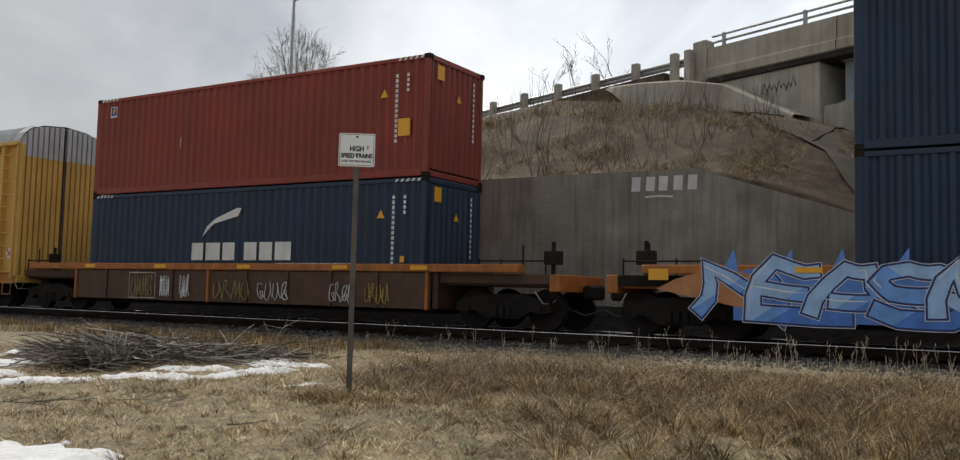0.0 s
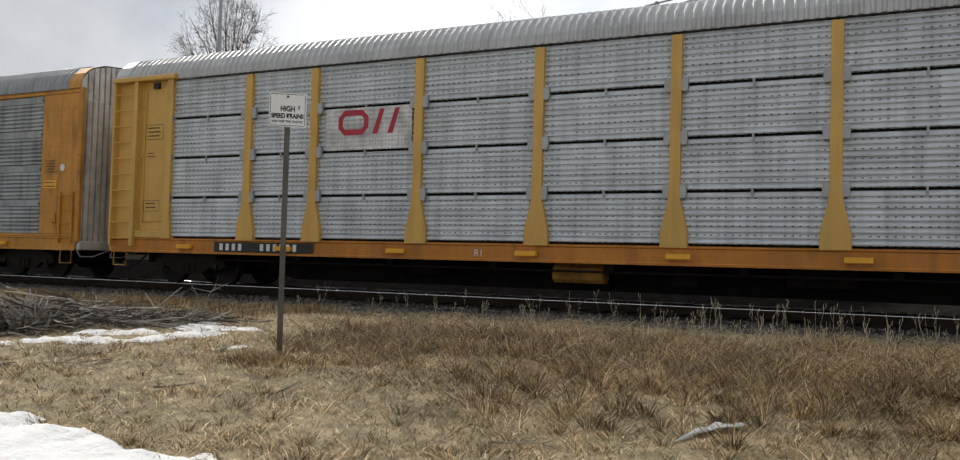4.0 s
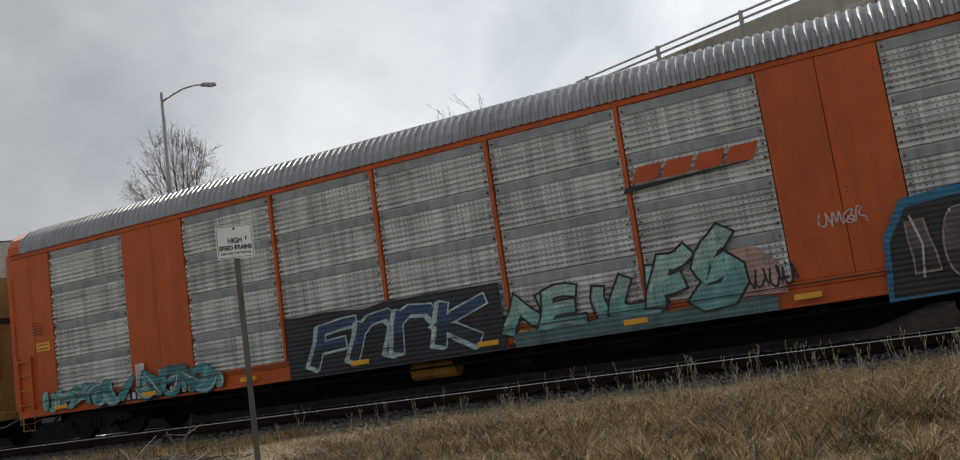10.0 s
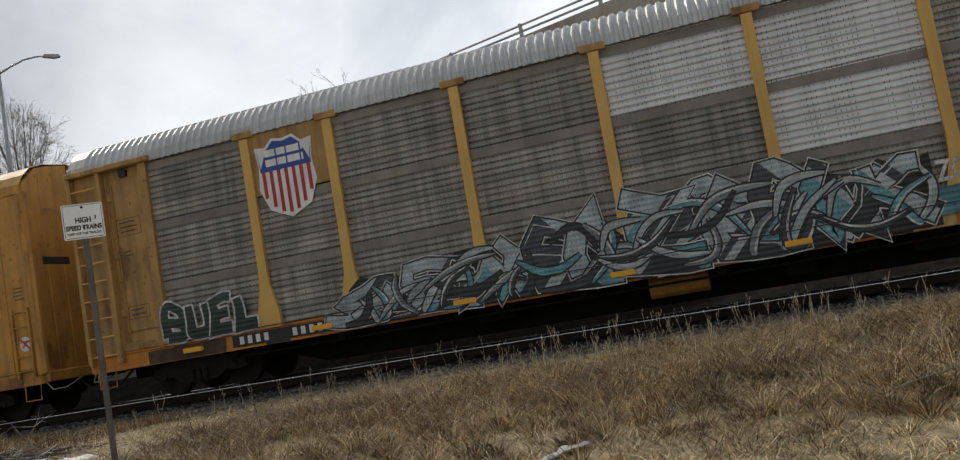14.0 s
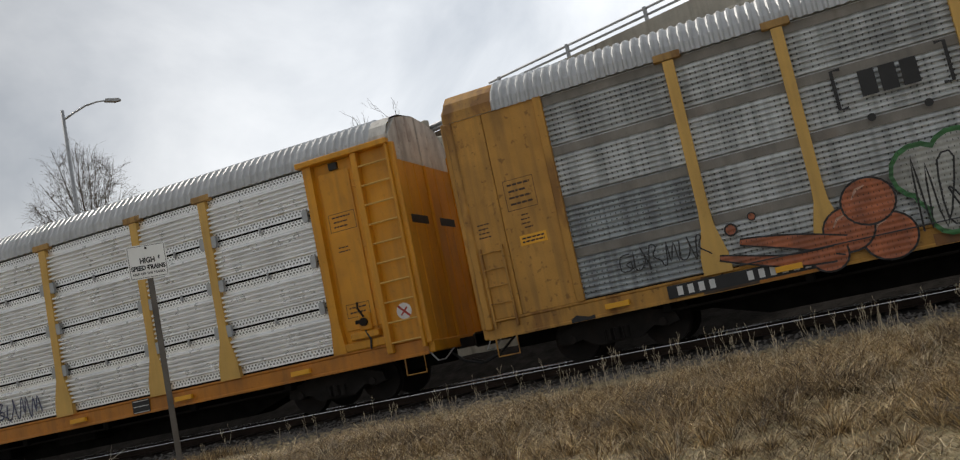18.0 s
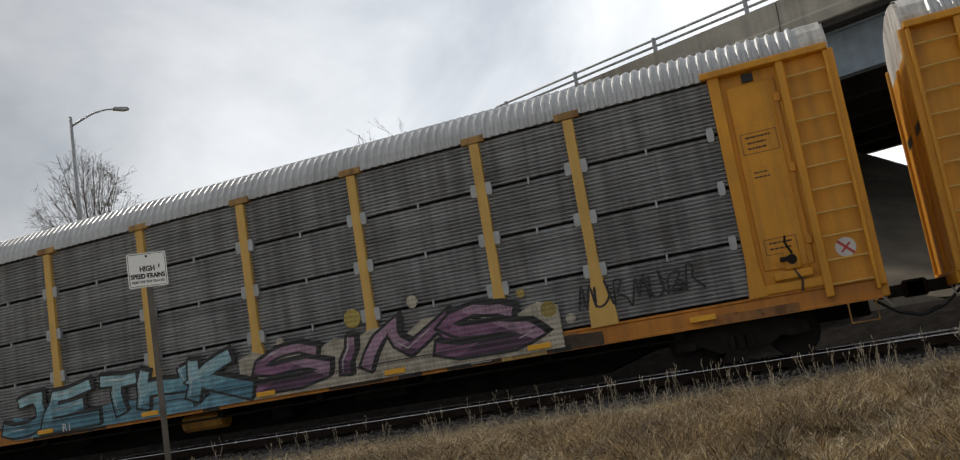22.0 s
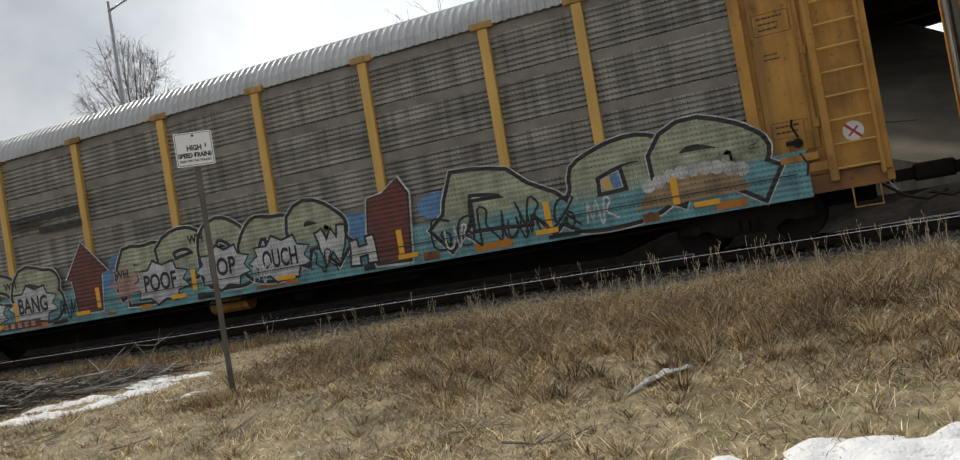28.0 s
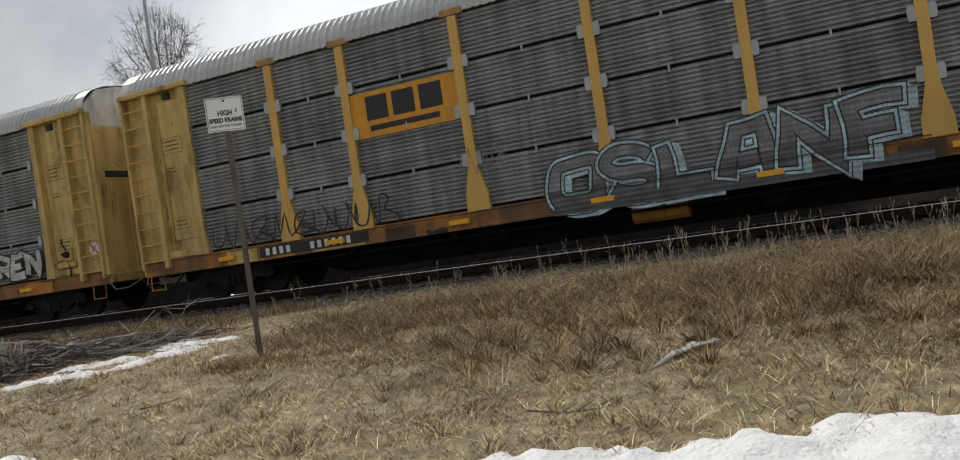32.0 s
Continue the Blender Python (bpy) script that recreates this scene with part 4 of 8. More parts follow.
def stencil(car, x, z, w, lines, m, h=0.05, frame_line=False, seed=0, y=-0.034):
    rng = random.Random(seed + int(x * 10))
    g = Geo()
    for i in range(lines):
        bars(g, x + rng.uniform(0, 0.05), x + w * rng.uniform(0.7, 1.0), z - i * h * 1.7, h * 0.55, y, 0.2, rng)
    if frame_line:
        a, b, c, d = x - 0.06, x + w + 0.06, z + h * 1.6, z - lines * h * 1.7 + h * 0.4
        for p, q in (((a, d), (b, d)), ((b, d), (b, c)), ((b, c), (a, c)), ((a, c), (a, d))):
            g.ribbon([p, q], 0.011, y + 0.0005)
    tagged(part("stencil_block", g, m, car), kind="stuff")


def underframe(car, L):
    part("deck_floor", Geo().box(-L + 0.1, -0.1, 0.06, 2.98, 1.02, 1.1), STEEL_DARK, car)
    part("centre_sill", Geo().box(-L + 0.2, -0.2, 1.1, 1.94, 0.5, 1.0, 0.02).prism([(-L + 4.2, 0.5), (-L + 5.2, 0.2), (-5.2, 0.2), (-4.2, 0.5)], 1.12, 1.92), SHADE_GRIME, car)
    bearer = shared("bearer", lambda: Geo().box(-0.08, 0.08, 0.12, 2.9, 0.6, 1.0, 0.01).mesh("bearer"))
    for i in range(9):
        part("cross_bearer", bearer, SHADE_GRIME, car, at=(-3.5 - i * (L - 7) / 8, 0, 0))
    for xx, w_, z_ in ((-L * 0.36, 1.2, 0.42), (-L * 0.45, 0.5, 0.36), (-L * 0.66, 0.8, 0.45)):
        part("equipment_box", Geo().box(xx - w_ / 2, xx + w_ / 2, 0.45, 0.95, z_, 0.86, 0.03), SHADE_GRIME, car)
    part("air_tank", Geo().tube([(-L * 0.55, 0.7, 0.55), (-L * 0.55 + 1.1, 0.7, 0.55)], 0.2, 10), YELLOW_OLD, car, smooth=False)
    part("brake_pipe", Geo().tube([(-L + 3.5, 0.25, 0.62), (-L * 0.5, 0.25, 0.6), (-3.5, 0.25, 0.62)], 0.025, 5), STEEL_DARK, car)
    for x in (-2.45, -L + 2.45):
        bogie(car, x)
    couplers(car, 0.0, -L)
    for x in (-0.35, -L + 0.35):
        part("stirrup", Geo().tube([(x - 0.22, 0.02, 0.8), (x - 0.22, 0.0, 0.42), (x + 0.22, 0.0, 0.42), (x + 0.22, 0.02, 0.8)], 0.018, 6), YELLOW_OLD, car)


def reflectors(car, xs, z=0.93):
    m = shared("reflector", lambda: Geo().box(-0.23, 0.23, -0.085, 0.0, -0.05, 0.05, 0.004).mesh("reflector"))
    for x in xs:
        part("reflector", m, REFLECT, car, "yellow reflector strip", at=(x, -0.002, z))


def number_strip(car, x0, x1, z, plate=BLACK, ink=CHALK, h=0.24):
    if plate:
        part("number_plate", Geo().flat([(x0, z), (x1, z), (x1, z + h), (x0, z + h)], -0.006), plate, car)
    w = x1 - x0
    me = shared(("digit", round(w, 1), h), lambda: Geo().box(0, w * 0.034, -0.003, 0.0, h * 0.16, h * 0.84).mesh("number_bar"))
    for i in range(10):
        k = 0.06 + 0.065 * i if i < 4 else 0.48 + 0.065 * (i - 4)
        part("number_bar", me if ink is CHALK else me, ink, car, at=(x0 + w * k, -0.007, z))


POSTS_T = (4.78, 6.75, 9.58, 12.4, 15.2, 18.02, 20.82, 22.78)
BAYS_A = ((1.55, 4.2), (6.35, 8.86), (9.04, 11.68), (11.86, 14.5), (14.68, 17.32), (17.5, 20.12), (22.25, 24.85))


def ladder_end(car, base, s, paint_m):
    """The end bay of a side: a recessed door with hinges and stencils, and a tall ladder before the corner."""
    span = lambda u, v: sorted((base - s * u, base - s * v))
    a, b = span(0.86, 1.92)
    mid = (a + b) / 2
    part("door_section", Geo().box(a, b, 0.1, 0.15, Z_P0 - 0.02, Z_P1, 0.008), paint_m, car)
    leaf = part("door_leaf", Geo().box(a + 0.12, b - 0.08, 0.07, 0.102, 1.55, 4.95, 0.012), paint_m, car)
    for z in (1.9, 3.2, 4.5):
        part("hinge", Geo().box(*span(0.9, 1.02), 0.04, 0.09, z, z + 0.16, 0.01), paint_m, leaf)
    part("foot_ledge", Geo().box(a, b, -0.03, 0.12, 1.13, 1.3, 0.02), paint_m, car)
    part("end_post", Geo().prism([(x, z) for x, z in ((span(1.88, 2.08)[0] - 0.06, 1.12), (span(1.88, 2.08)[1] + 0.06, 1.12), (span(1.88, 2.08)[1], 1.75), (span(1.88, 2.08)[1], Z_P1), (span(1.88, 2.08)[0], Z_P1), (span(1.88, 2.08)[0], 1.75))], -0.05, 0.12), paint_m, car)
    c, d = span(0.0, 0.9)
    part("corner_plate", Geo().box(c, d, 0.07, 0.13, 0.95, Z_P1, 0.01), paint_m, car)
    part("ladder_stile", Geo().box(*span(0.74, 0.88), -0.1, 0.14, 0.92, Z_P1, 0.014), paint_m, car)
    part("ladder_stile", Geo().box(*span(0.0, 0.07), -0.1, 0.14, 0.92, Z_P1, 0.014), paint_m, car)
    rung = shared("tall_rung", lambda: Geo().tube([(0, 0, 0), (0.68, 0, 0)], 0.02, 6).mesh("rung"))
    for i in range(10):
        part("rung", rung, paint_m, car, at=(span(0.07, 0.75)[0], -0.06, 1.12 + 0.415 * i))
    part("top_beam", Geo().box(*span(-0.02, 2.2), -0.14, 0.1, Z_P1, Z_P1 + 0.12, 0.015), paint_m, car)
    stencil(car, mid - 0.27, 3.95, 0.5, 3, STENCIL, 0.06, True, 3, 0.066)
    stencil(car, mid - 0.25, 3.3, 0.3, 2, STENCIL, 0.05, False, 4, 0.066)
    stencil(car, mid - 0.25, 2.0, 0.42, 2, STENCIL, 0.06, True, 8, 0.066)
    part("vent_slot", Geo().box(mid - 0.1, mid + 0.1, 0.03, 0.11, 4.98, 5.13, 0.006), BLACK, car)
    part("latch_rod", Geo().tube([(mid + s * 0.34, 0.05, 1.5), (mid + s * 0.34, 0.05, 4.9)], 0.016, 6), paint_m, car)


def plated_end(car, base, s, paint_m):
    """The end bay of a side as smooth plates, with a short ladder low on the corner."""
    span = lambda u, v: sorted((base - s * u, base - s * v))
    part("end_plate", Geo().box(*span(0.02, 0.78), 0.0, 0.09, Z_P0 - 0.02, Z_P1 + 0.02, 0.012), paint_m, car)
    part("end_plate", Geo().box(*span(0.79, 1.9), 0.0, 0.09, Z_P0 - 0.02, Z_P1 + 0.02, 0.012), paint_m, car)
    part("end_post", Geo().box(*span(1.9, 2.06), -0.05, 0.12, Z_P0 - 0.02, Z_P1 + 0.02, 0.012), paint_m, car)
    part("corner_post", Geo().box(*span(-0.03, 0.14), -0.04, 0.12, 0.95, Z_P1 + 0.02, 0.03), paint_m, car)
    ladder(car, *span(0.2, 0.66), 0.95, 2.55, 5, 0.0, paint_m)
    x0 = span(1.0, 1.6)[0]
    stencil(car, x0, 3.62, 0.5, 4, STENCIL, 0.075, True, 3, -0.004)
    stencil(car, x0 + 0.15, 3.0, 0.24, 4, STENCIL, 0.05, False, 4, -0.004)
    stencil(car, span(0.2, 0.6)[0], 3.0, 0.34, 4, STENCIL, 0.05, False, 6, -0.004)
    part("notice_plate", Geo().box(x0 + 0.05, x0 + 0.6, -0.006, 0.01, 2.42, 2.62, 0.004), REFLECT, car)
    c = Geo()
    bars(c, x0 + 0.1, x0 + 0.55, 2.54, 0.03, -0.0075)
    bars(c, x0 + 0.1, x0 + 0.55, 2.47, 0.03, -0.0075)
    part("notice_text", c, INK, car)


def autorack(label, front, kind, paint_m, panel_m, roof_m=None, door=None, cap=None, split=4.85, rows=4, gaps=True, blank=None, swap=None, ribs=8, flats=(0.0, 0.0), caps=True, sill=None, slatted=False, plain_ends=False, deep=0.0, band=None, clips=False, group="autorack wagons"):
    """A covered wagon for motor cars. kind T: ribbed sheets hung between flared posts, with end ladders; A: sheets set in a plated frame."""
    L = 27.35 if kind == "T" else 26.4
    car = thing("autorack_wagon", label, "rail wagon", group=group)
    MOVERS.append((car, front, SIDE_Y))
    roof_m, door, cap = roof_m or ROOF, door or paint_m, cap or WHITE
    underframe(car, L)
    part("side_sill", Geo().sweep_x([(0.2, Z_SILL0), (0.0, Z_SILL0), (0.0, Z_SILL0 + 0.04), (0.02, Z_SILL0 + 0.06), (0.02, Z_SILL1 - 0.06), (0.0, Z_SILL1 - 0.04), (0.0, Z_SILL1), (0.2, Z_SILL1)], -L, 0, True), sill or paint_m, car)
    part("far_side", Geo().box(-L + 0.1, -0.1, 2.98, 3.04, Z_SILL0, 5.25), panel_m, car)
    inset = 0.85 if kind == "A" else 1.9 if plain_ends else 0.75
    part("roof", shared(("roof", L, inset), lambda: roof_mesh(-L + inset * 0.55, -inset * 0.55)), roof_m, car, "ribbed galvanised roof")
    for x0, x1 in ((-inset * 0.55, 0.0), (-L, -L + inset * 0.55)):
        part("roof_end_cap", Geo().sweep_x([(y, z + 0.012) for y, z in ROOF_LINE], x0, x1), paint_m if kind == "A" else cap, car)
    part("eave_rail", Geo().box(-L + 0.02, -0.02, -0.02, 0.08, Z_P1 + 0.01, Z_EAVE + 0.03, 0.01), paint_m if kind == "A" else roof_m, car)
    for x, s in ((0.0, 1), (-L, -1)):
        end_face(car, x, s, door, cap, split, kind == "A" or slatted, paint_m)
    if kind == "T":
        # end bays: a plated door section and a ladder strip proud of it
        for s, base in ((1, 0.0), (-1, -L)):
            if plain_ends:
                plated_end(car, base, s, paint_m)
            else:
                ladder_end(car, base, s, paint_m)
        xf = -1.3
        if not plain_ends:
            brake = part("hand_brake", Geo().box(xf - 0.14, xf + 0.14, -0.02, 0.1, 1.5, 1.86, 0.03).box(xf - 0.36, xf + 0.3, -0.06, 0.1, 1.34, 1.48, 0.02), paint_m, car)
            part("brake_lever", Geo().tube([(xf + 0.02, -0.05, 1.78), (xf - 0.06, -0.1, 1.98), (xf - 0.04, -0.1, 2.1)], 0.022, 6).tube([(xf, -0.09, 1.68), (xf, 0.0, 1.68)], 0.085, 12).box(xf - 0.2, xf + 0.02, -0.05, 0.0, 1.66, 1.74, 0.01), STEEL_DARK, brake)
            part("brake_chain", Geo().tube([(xf, -0.04, 1.5), (xf + 0.1, -0.06, 1.3), (xf + 0.06, -0.05, 1.1)], 0.022, 6), BLACK, brake)
        dy = -0.006 if plain_ends else 0.064
        part("round_decal", Geo().disc(-0.4, 1.72, 0.17, 0.17, dy, 18), CHALK, car)
        part("decal_bar", Geo().ribbon([(-0.52, 1.84), (-0.28, 1.6)], 0.045, dy - 0.003).ribbon([(-0.48, 1.64), (-0.32, 1.79)], 0.035, dy - 0.002), paint(0.5, 0.05, 0.04), car)
        edges_ = [2.06, *POSTS_T, 25.49]
        post_m = shared("post_T", lambda: Geo().prism([(-0.26, 1.1), (0.26, 1.1), (0.25, 1.42), (0.12, 1.95), (0.1, 2.3), (0.1, Z_P1 - 0.06), (-0.1, Z_P1 - 0.06), (-0.1, 2.3), (-0.12, 1.95), (-0.25, 1.42)], -0.05, 0.07).mesh("post"))
        cap_m = shared("post_cap_T", lambda: Geo().box(-0.25, 0.25, -0.075, 0.07, Z_P1 - 0.05, Z_P1 + 0.09, 0.014).mesh("post_cap"))
        for x in POSTS_T:
            pob = part("side_post", post_m, paint_m, car, at=(-x, 0, 0))
            if caps:
                part("post_cap", cap_m, paint_m, pob)
        height = (Z_P1 - Z_P0) / rows
        for i, (a, b) in enumerate(zip(edges_, edges_[1:])):
            w = b - a - 0.06
            for r in range(rows):
                if blank and i == blank[0] and r >= blank[1]:
                    continue
                m = swap.get((i, r), panel_m) if swap else panel_m
                g_ = 0.05 if gaps else 0.004
                key = ("sheet", round(w, 2), rows, gaps, ribs, flats)
                me = shared((key, m.name), lambda: sheet_mesh(w, height - g_, ribs, -(deep or (0.062 if ribs < 10 else 0.045)), flats[0], flats[1]))
                part("side_panel", me, m, car, at=(-b + 0.03, 0.06, Z_P0 + r * height + g_ / 2))
                if band:
                    part("panel_band", shared(("band", round(w, 2)), lambda: Geo().box(0, w, -0.012, 0.0, -flats[0] + 0.02, -0.03, 0.003).mesh("panel_band")), band, car, at=(-b + 0.03, 0.048, Z_P0 + (r + 1) * height))
                if gaps and r:
                    for xx in (-b + 0.16, -a - 0.16):
                        part("panel_clip", shared(("clip", clips), lambda: Geo().prism([(a_ * (1 if clips else 0.45), b_ * (1 if clips else 0.35)) for a_, b_ in ((-0.05, -0.13), (0.05, -0.13), (0.065, -0.06), (0.065, 0.06), (0.05, 0.13), (-0.05, 0.13), (-0.065, 0.06), (-0.065, -0.06))], -0.045, 0.03).mesh("clip")), GALV, car, at=(xx, 0.0, Z_P0 + r * height))
                    part("panel_catch", shared("catch", lambda: Geo().box(-0.02, 0.02, -0.03, 0.02, -0.1, 0.04, 0.006).mesh("catch")), GALV, car, at=(-(a + b) / 2, 0.02, Z_P0 + r * height))
        # near-black sheet added in place of the shade inside, seen between panels
        part("side_lining", Geo().box(-25.5, -2.05, 0.1, 0.13, Z_P0 - 0.05, Z_P1), SHADE_GRIME, car)
        if blank:
            a, b = edges_[blank[0]], edges_[blank[0] + 1]
            part("logo_board", Geo().box(-b + 0.05, -a - 0.05, 0.0, 0.06, Z_P0 + blank[1] * height + 0.02, Z_P1, 0.01), paint_m, car)
    else:
        # plated frame round the sheets
        def plate(name, a, b, z0, z1, y0=0.0):
            part(name, Geo().box(-b, -a, y0, 0.09, z0, z1, 0.01), paint_m, car)
        lo, hi = 1.2, 5.06
        plate("lower_rail", 0.02, L - 0.02, Z_SILL1 + 0.004, lo)
        plate("upper_rail", 0.02, L - 0.02, hi, Z_P1)
        solid = [(0.05, 1.5)] + [(p[1] + 0.05, q[0] - 0.05) for p, q in zip(BAYS_A, BAYS_A[1:])] + [(24.9, L - 0.05)]
        for a, b in solid:
            if b - a > 1:
                n = 2
                for k in range(n):
                    plate("plate", a + (b - a) * k / n + 0.004, a + (b - a) * (k + 1) / n - 0.004, lo + 0.004, hi - 0.004, 0.015)
                g = Geo()
                for xx in (a + 0.12, (a + b) / 2 - 0.12, (a + b) / 2 + 0.12, b - 0.12):
                    for zz in (2.6, 2.68, 3.6, 3.68, 4.6, 4.68):
                        g.box(-xx - 0.013, -xx + 0.013, 0.007, 0.02, zz - 0.008, zz + 0.008)
                tagged(part("rivets", g, BLACK, car), kind="stuff")
            else:
                plate("side_post", a, b, lo + 0.004, hi - 0.004, -0.02)
        height = (hi - lo) / rows
        for i, (a, b) in enumerate(BAYS_A):
            w = b - a - 0.02
            for r in range(rows):
                m = swap.get((i, r), panel_m) if swap else panel_m
                me = shared(("sheetA", round(w, 2), rows, m.name), lambda: sheet_mesh(w + 0.09, height - 0.004, 7, -0.036, 0.19))
                part("side_panel", me, m, car, at=(-b - 0.035, 0.064, lo + r * height))
                part("panel_band", shared(("bandA", round(w, 2)), lambda: Geo().box(0, w, -0.012, 0.0, -0.2, -0.03, 0.003).mesh("panel_band")), band or BAND, car, at=(-b + 0.01, 0.058, lo + (r + 1) * height))
            g = Geo()
            for xx in (a + 0.03, b - 0.03):
                for k in range(16):
                    zz = lo + (k + 0.5) * (hi - lo) / 16
                    g.box(-xx - 0.02, -xx + 0.02, 0.016, 0.05, zz - 0.02, zz + 0.02, 0.004)
            tagged(part("panel_bolts", g, RUST_BOLT, car), kind="stuff")
        # dark sheet added behind the framed sheets, standing for the shade inside
        part("side_lining", Geo().box(-24.9, -1.5, 0.1, 0.13, lo, hi), SHADE_GRIME, car)
        for s, base in ((1, 0.0), (-1, -L)):
            a, b = sorted((base - s * 0.12, base - s * 0.62))
            ladder(car, a, b, 0.95, 2.35, 4, 0.0, paint_m)
            stencil(car, sorted((base - s * 0.75, base - s * 1.3))[0], 3.2, 0.5, 5, STENCIL, 0.045, False, 2)
            x0 = sorted((base - s * 0.85, base - s * 1.35))[0]
            part("notice_plate", Geo().box(x0, x0 + 0.5, -0.004, 0.02, 2.45, 2.68, 0.004), REFLECT, car)
            c = Geo()
            bars(c, x0 + 0.05, x0 + 0.45, 2.6, 0.03, -0.0055)
            bars(c, x0 + 0.05, x0 + 0.45, 2.5, 0.03, -0.0055)
            part("notice_text", c, INK, car)
        part("hand_brake", Geo().box(-1.0, -0.8, -0.05, 0.02, 1.5, 1.78, 0.03).tube([(-0.9, -0.06, 1.62), (-0.72, -0.08, 1.22)], 0.018, 6), paint_m, car)
        part("round_decal", Geo().disc(-0.62, 3.02, 0.1, 0.1, -0.004, 18), CHALK, car)
    number_strip(car, -L + 3.6, -L + 6.6, Z_SILL0 + 0.06)
    part("data_panel", Geo().flat([(-7.6, 0.8), (-7.1, 0.8), (-7.1, 1.1), (-7.6, 1.1)], -0.006), BLACK, car)
    g = Geo()
    for z in (0.82, 0.95, 1.07):
        g.ribbon([(-7.57, z), (-7.13, z)], 0.015, -0.009)
    part("data_mark", g, CHALK, car)
    reflectors(car, [-3.0 - 3.1 * i for i in range(8)])
    return car


cars = {}
cars[2] = autorack("yellow autorack wagon with clean silver perforated panels", -30.82, "T", YELLOW_SOFT, PANEL_NEW, cap=ROOF, caps=False, ribs=9, deep=0.026, clips=True, sill=SILL_AMBER, slatted=True)
cars[3] = autorack("yellow autorack wagon with blue-grey panels and blue green graffiti", -59.55, "A", YELLOW, PANEL_BLUE, ROOF_DULL, door=WHITE, cap=WHITE, band=BAND_DULL)
cars[4] = autorack("orange autorack wagon with pale grey panels and black and teal graffiti", -87.95, "A", ORANGE, PANEL_PALE, door=ORANGE, cap=WHITE, split=4.5)
cars[5] = autorack("grimy yellow autorack wagon with brown-grey panels and silver graffiti", -115.78, "T", YELLOW_TAN, PANEL_BROWN, ROOF_DIRTY, rows=3, gaps=False, flats=(0.22, 0.0), blank=(7, 2), swap={(4, 2): PANEL_WHITE, (3, 2): PANEL_WHITE, (3, 1): PANEL_WHITE}, ribs=9, deep=0.024, sill=SILL_AMBER, band=BAND_BROWN)
cars[6] = autorack("yellow autorack wagon with pale blue-grey panels and spiky blue graffiti", -144.5, "T", YELLOW_OLD, PANEL_MID, gaps=False, swap={(8, 0): PANEL_BLUE, (8, 1): PANEL_BLUE}, flats=(0.2, 0.0), cap=YELLOW_OLD, caps=True, band=BAND, sill=YELLOW_OLD, plain_ends=True, deep=0.036)
cars[7] = autorack("bright yellow autorack wagon with shining white ribbed panels and shield emblem", -173.17, "T", YELLOW_NEW, PANEL_BRIGHT, rows=4, blank=(7, 2), ribs=6, flats=(0.17, 0.17), caps=True, deep=0.085, sill=SILL_AMBER, clips=True)
cars[8] = autorack("yellow autorack wagon with grimy grey panels, blue and pink graffiti", -201.8, "T", YELLOW_NEW, PANEL_GREY, ROOF_DIRTY, blank=(7, 2), ribs=13, sill=SILL_AMBER, clips=True)
cars[9] = autorack("yellow autorack wagon with grey panels and purple and blue graffiti", -231.1, "A", YELLOW, PANEL_BLUE, door=ZINC_GRIMY, cap=YELLOW, split=4.3)
cars[10] = autorack("grimy yellow autorack wagon with brown panels and a long cartoon mural", -259.1, "T", YELLOW_OLD, PANEL_BROWN, ROOF_DIRTY, gaps=False, flats=(0.16, 0.0), rows=4, deep=0.03, sill=SILL_RUST, band=BAND_BROWN)
cars[11] = autorack("yellow autorack wagon with dark ribbed panels and block-letter graffiti", -287.47, "T", YELLOW_PALE, PANEL_GREY, ROOF_DIRTY, ribs=11, sill=SILL_RUST, clips=True)
cars[12] = autorack("yellow autorack wagon with dark ribbed panels and a white scrawl", -316.15, "T", YELLOW_PALE, PANEL_GREY, ROOF_DIRTY, ribs=11, sill=SILL_RUST, clips=True)


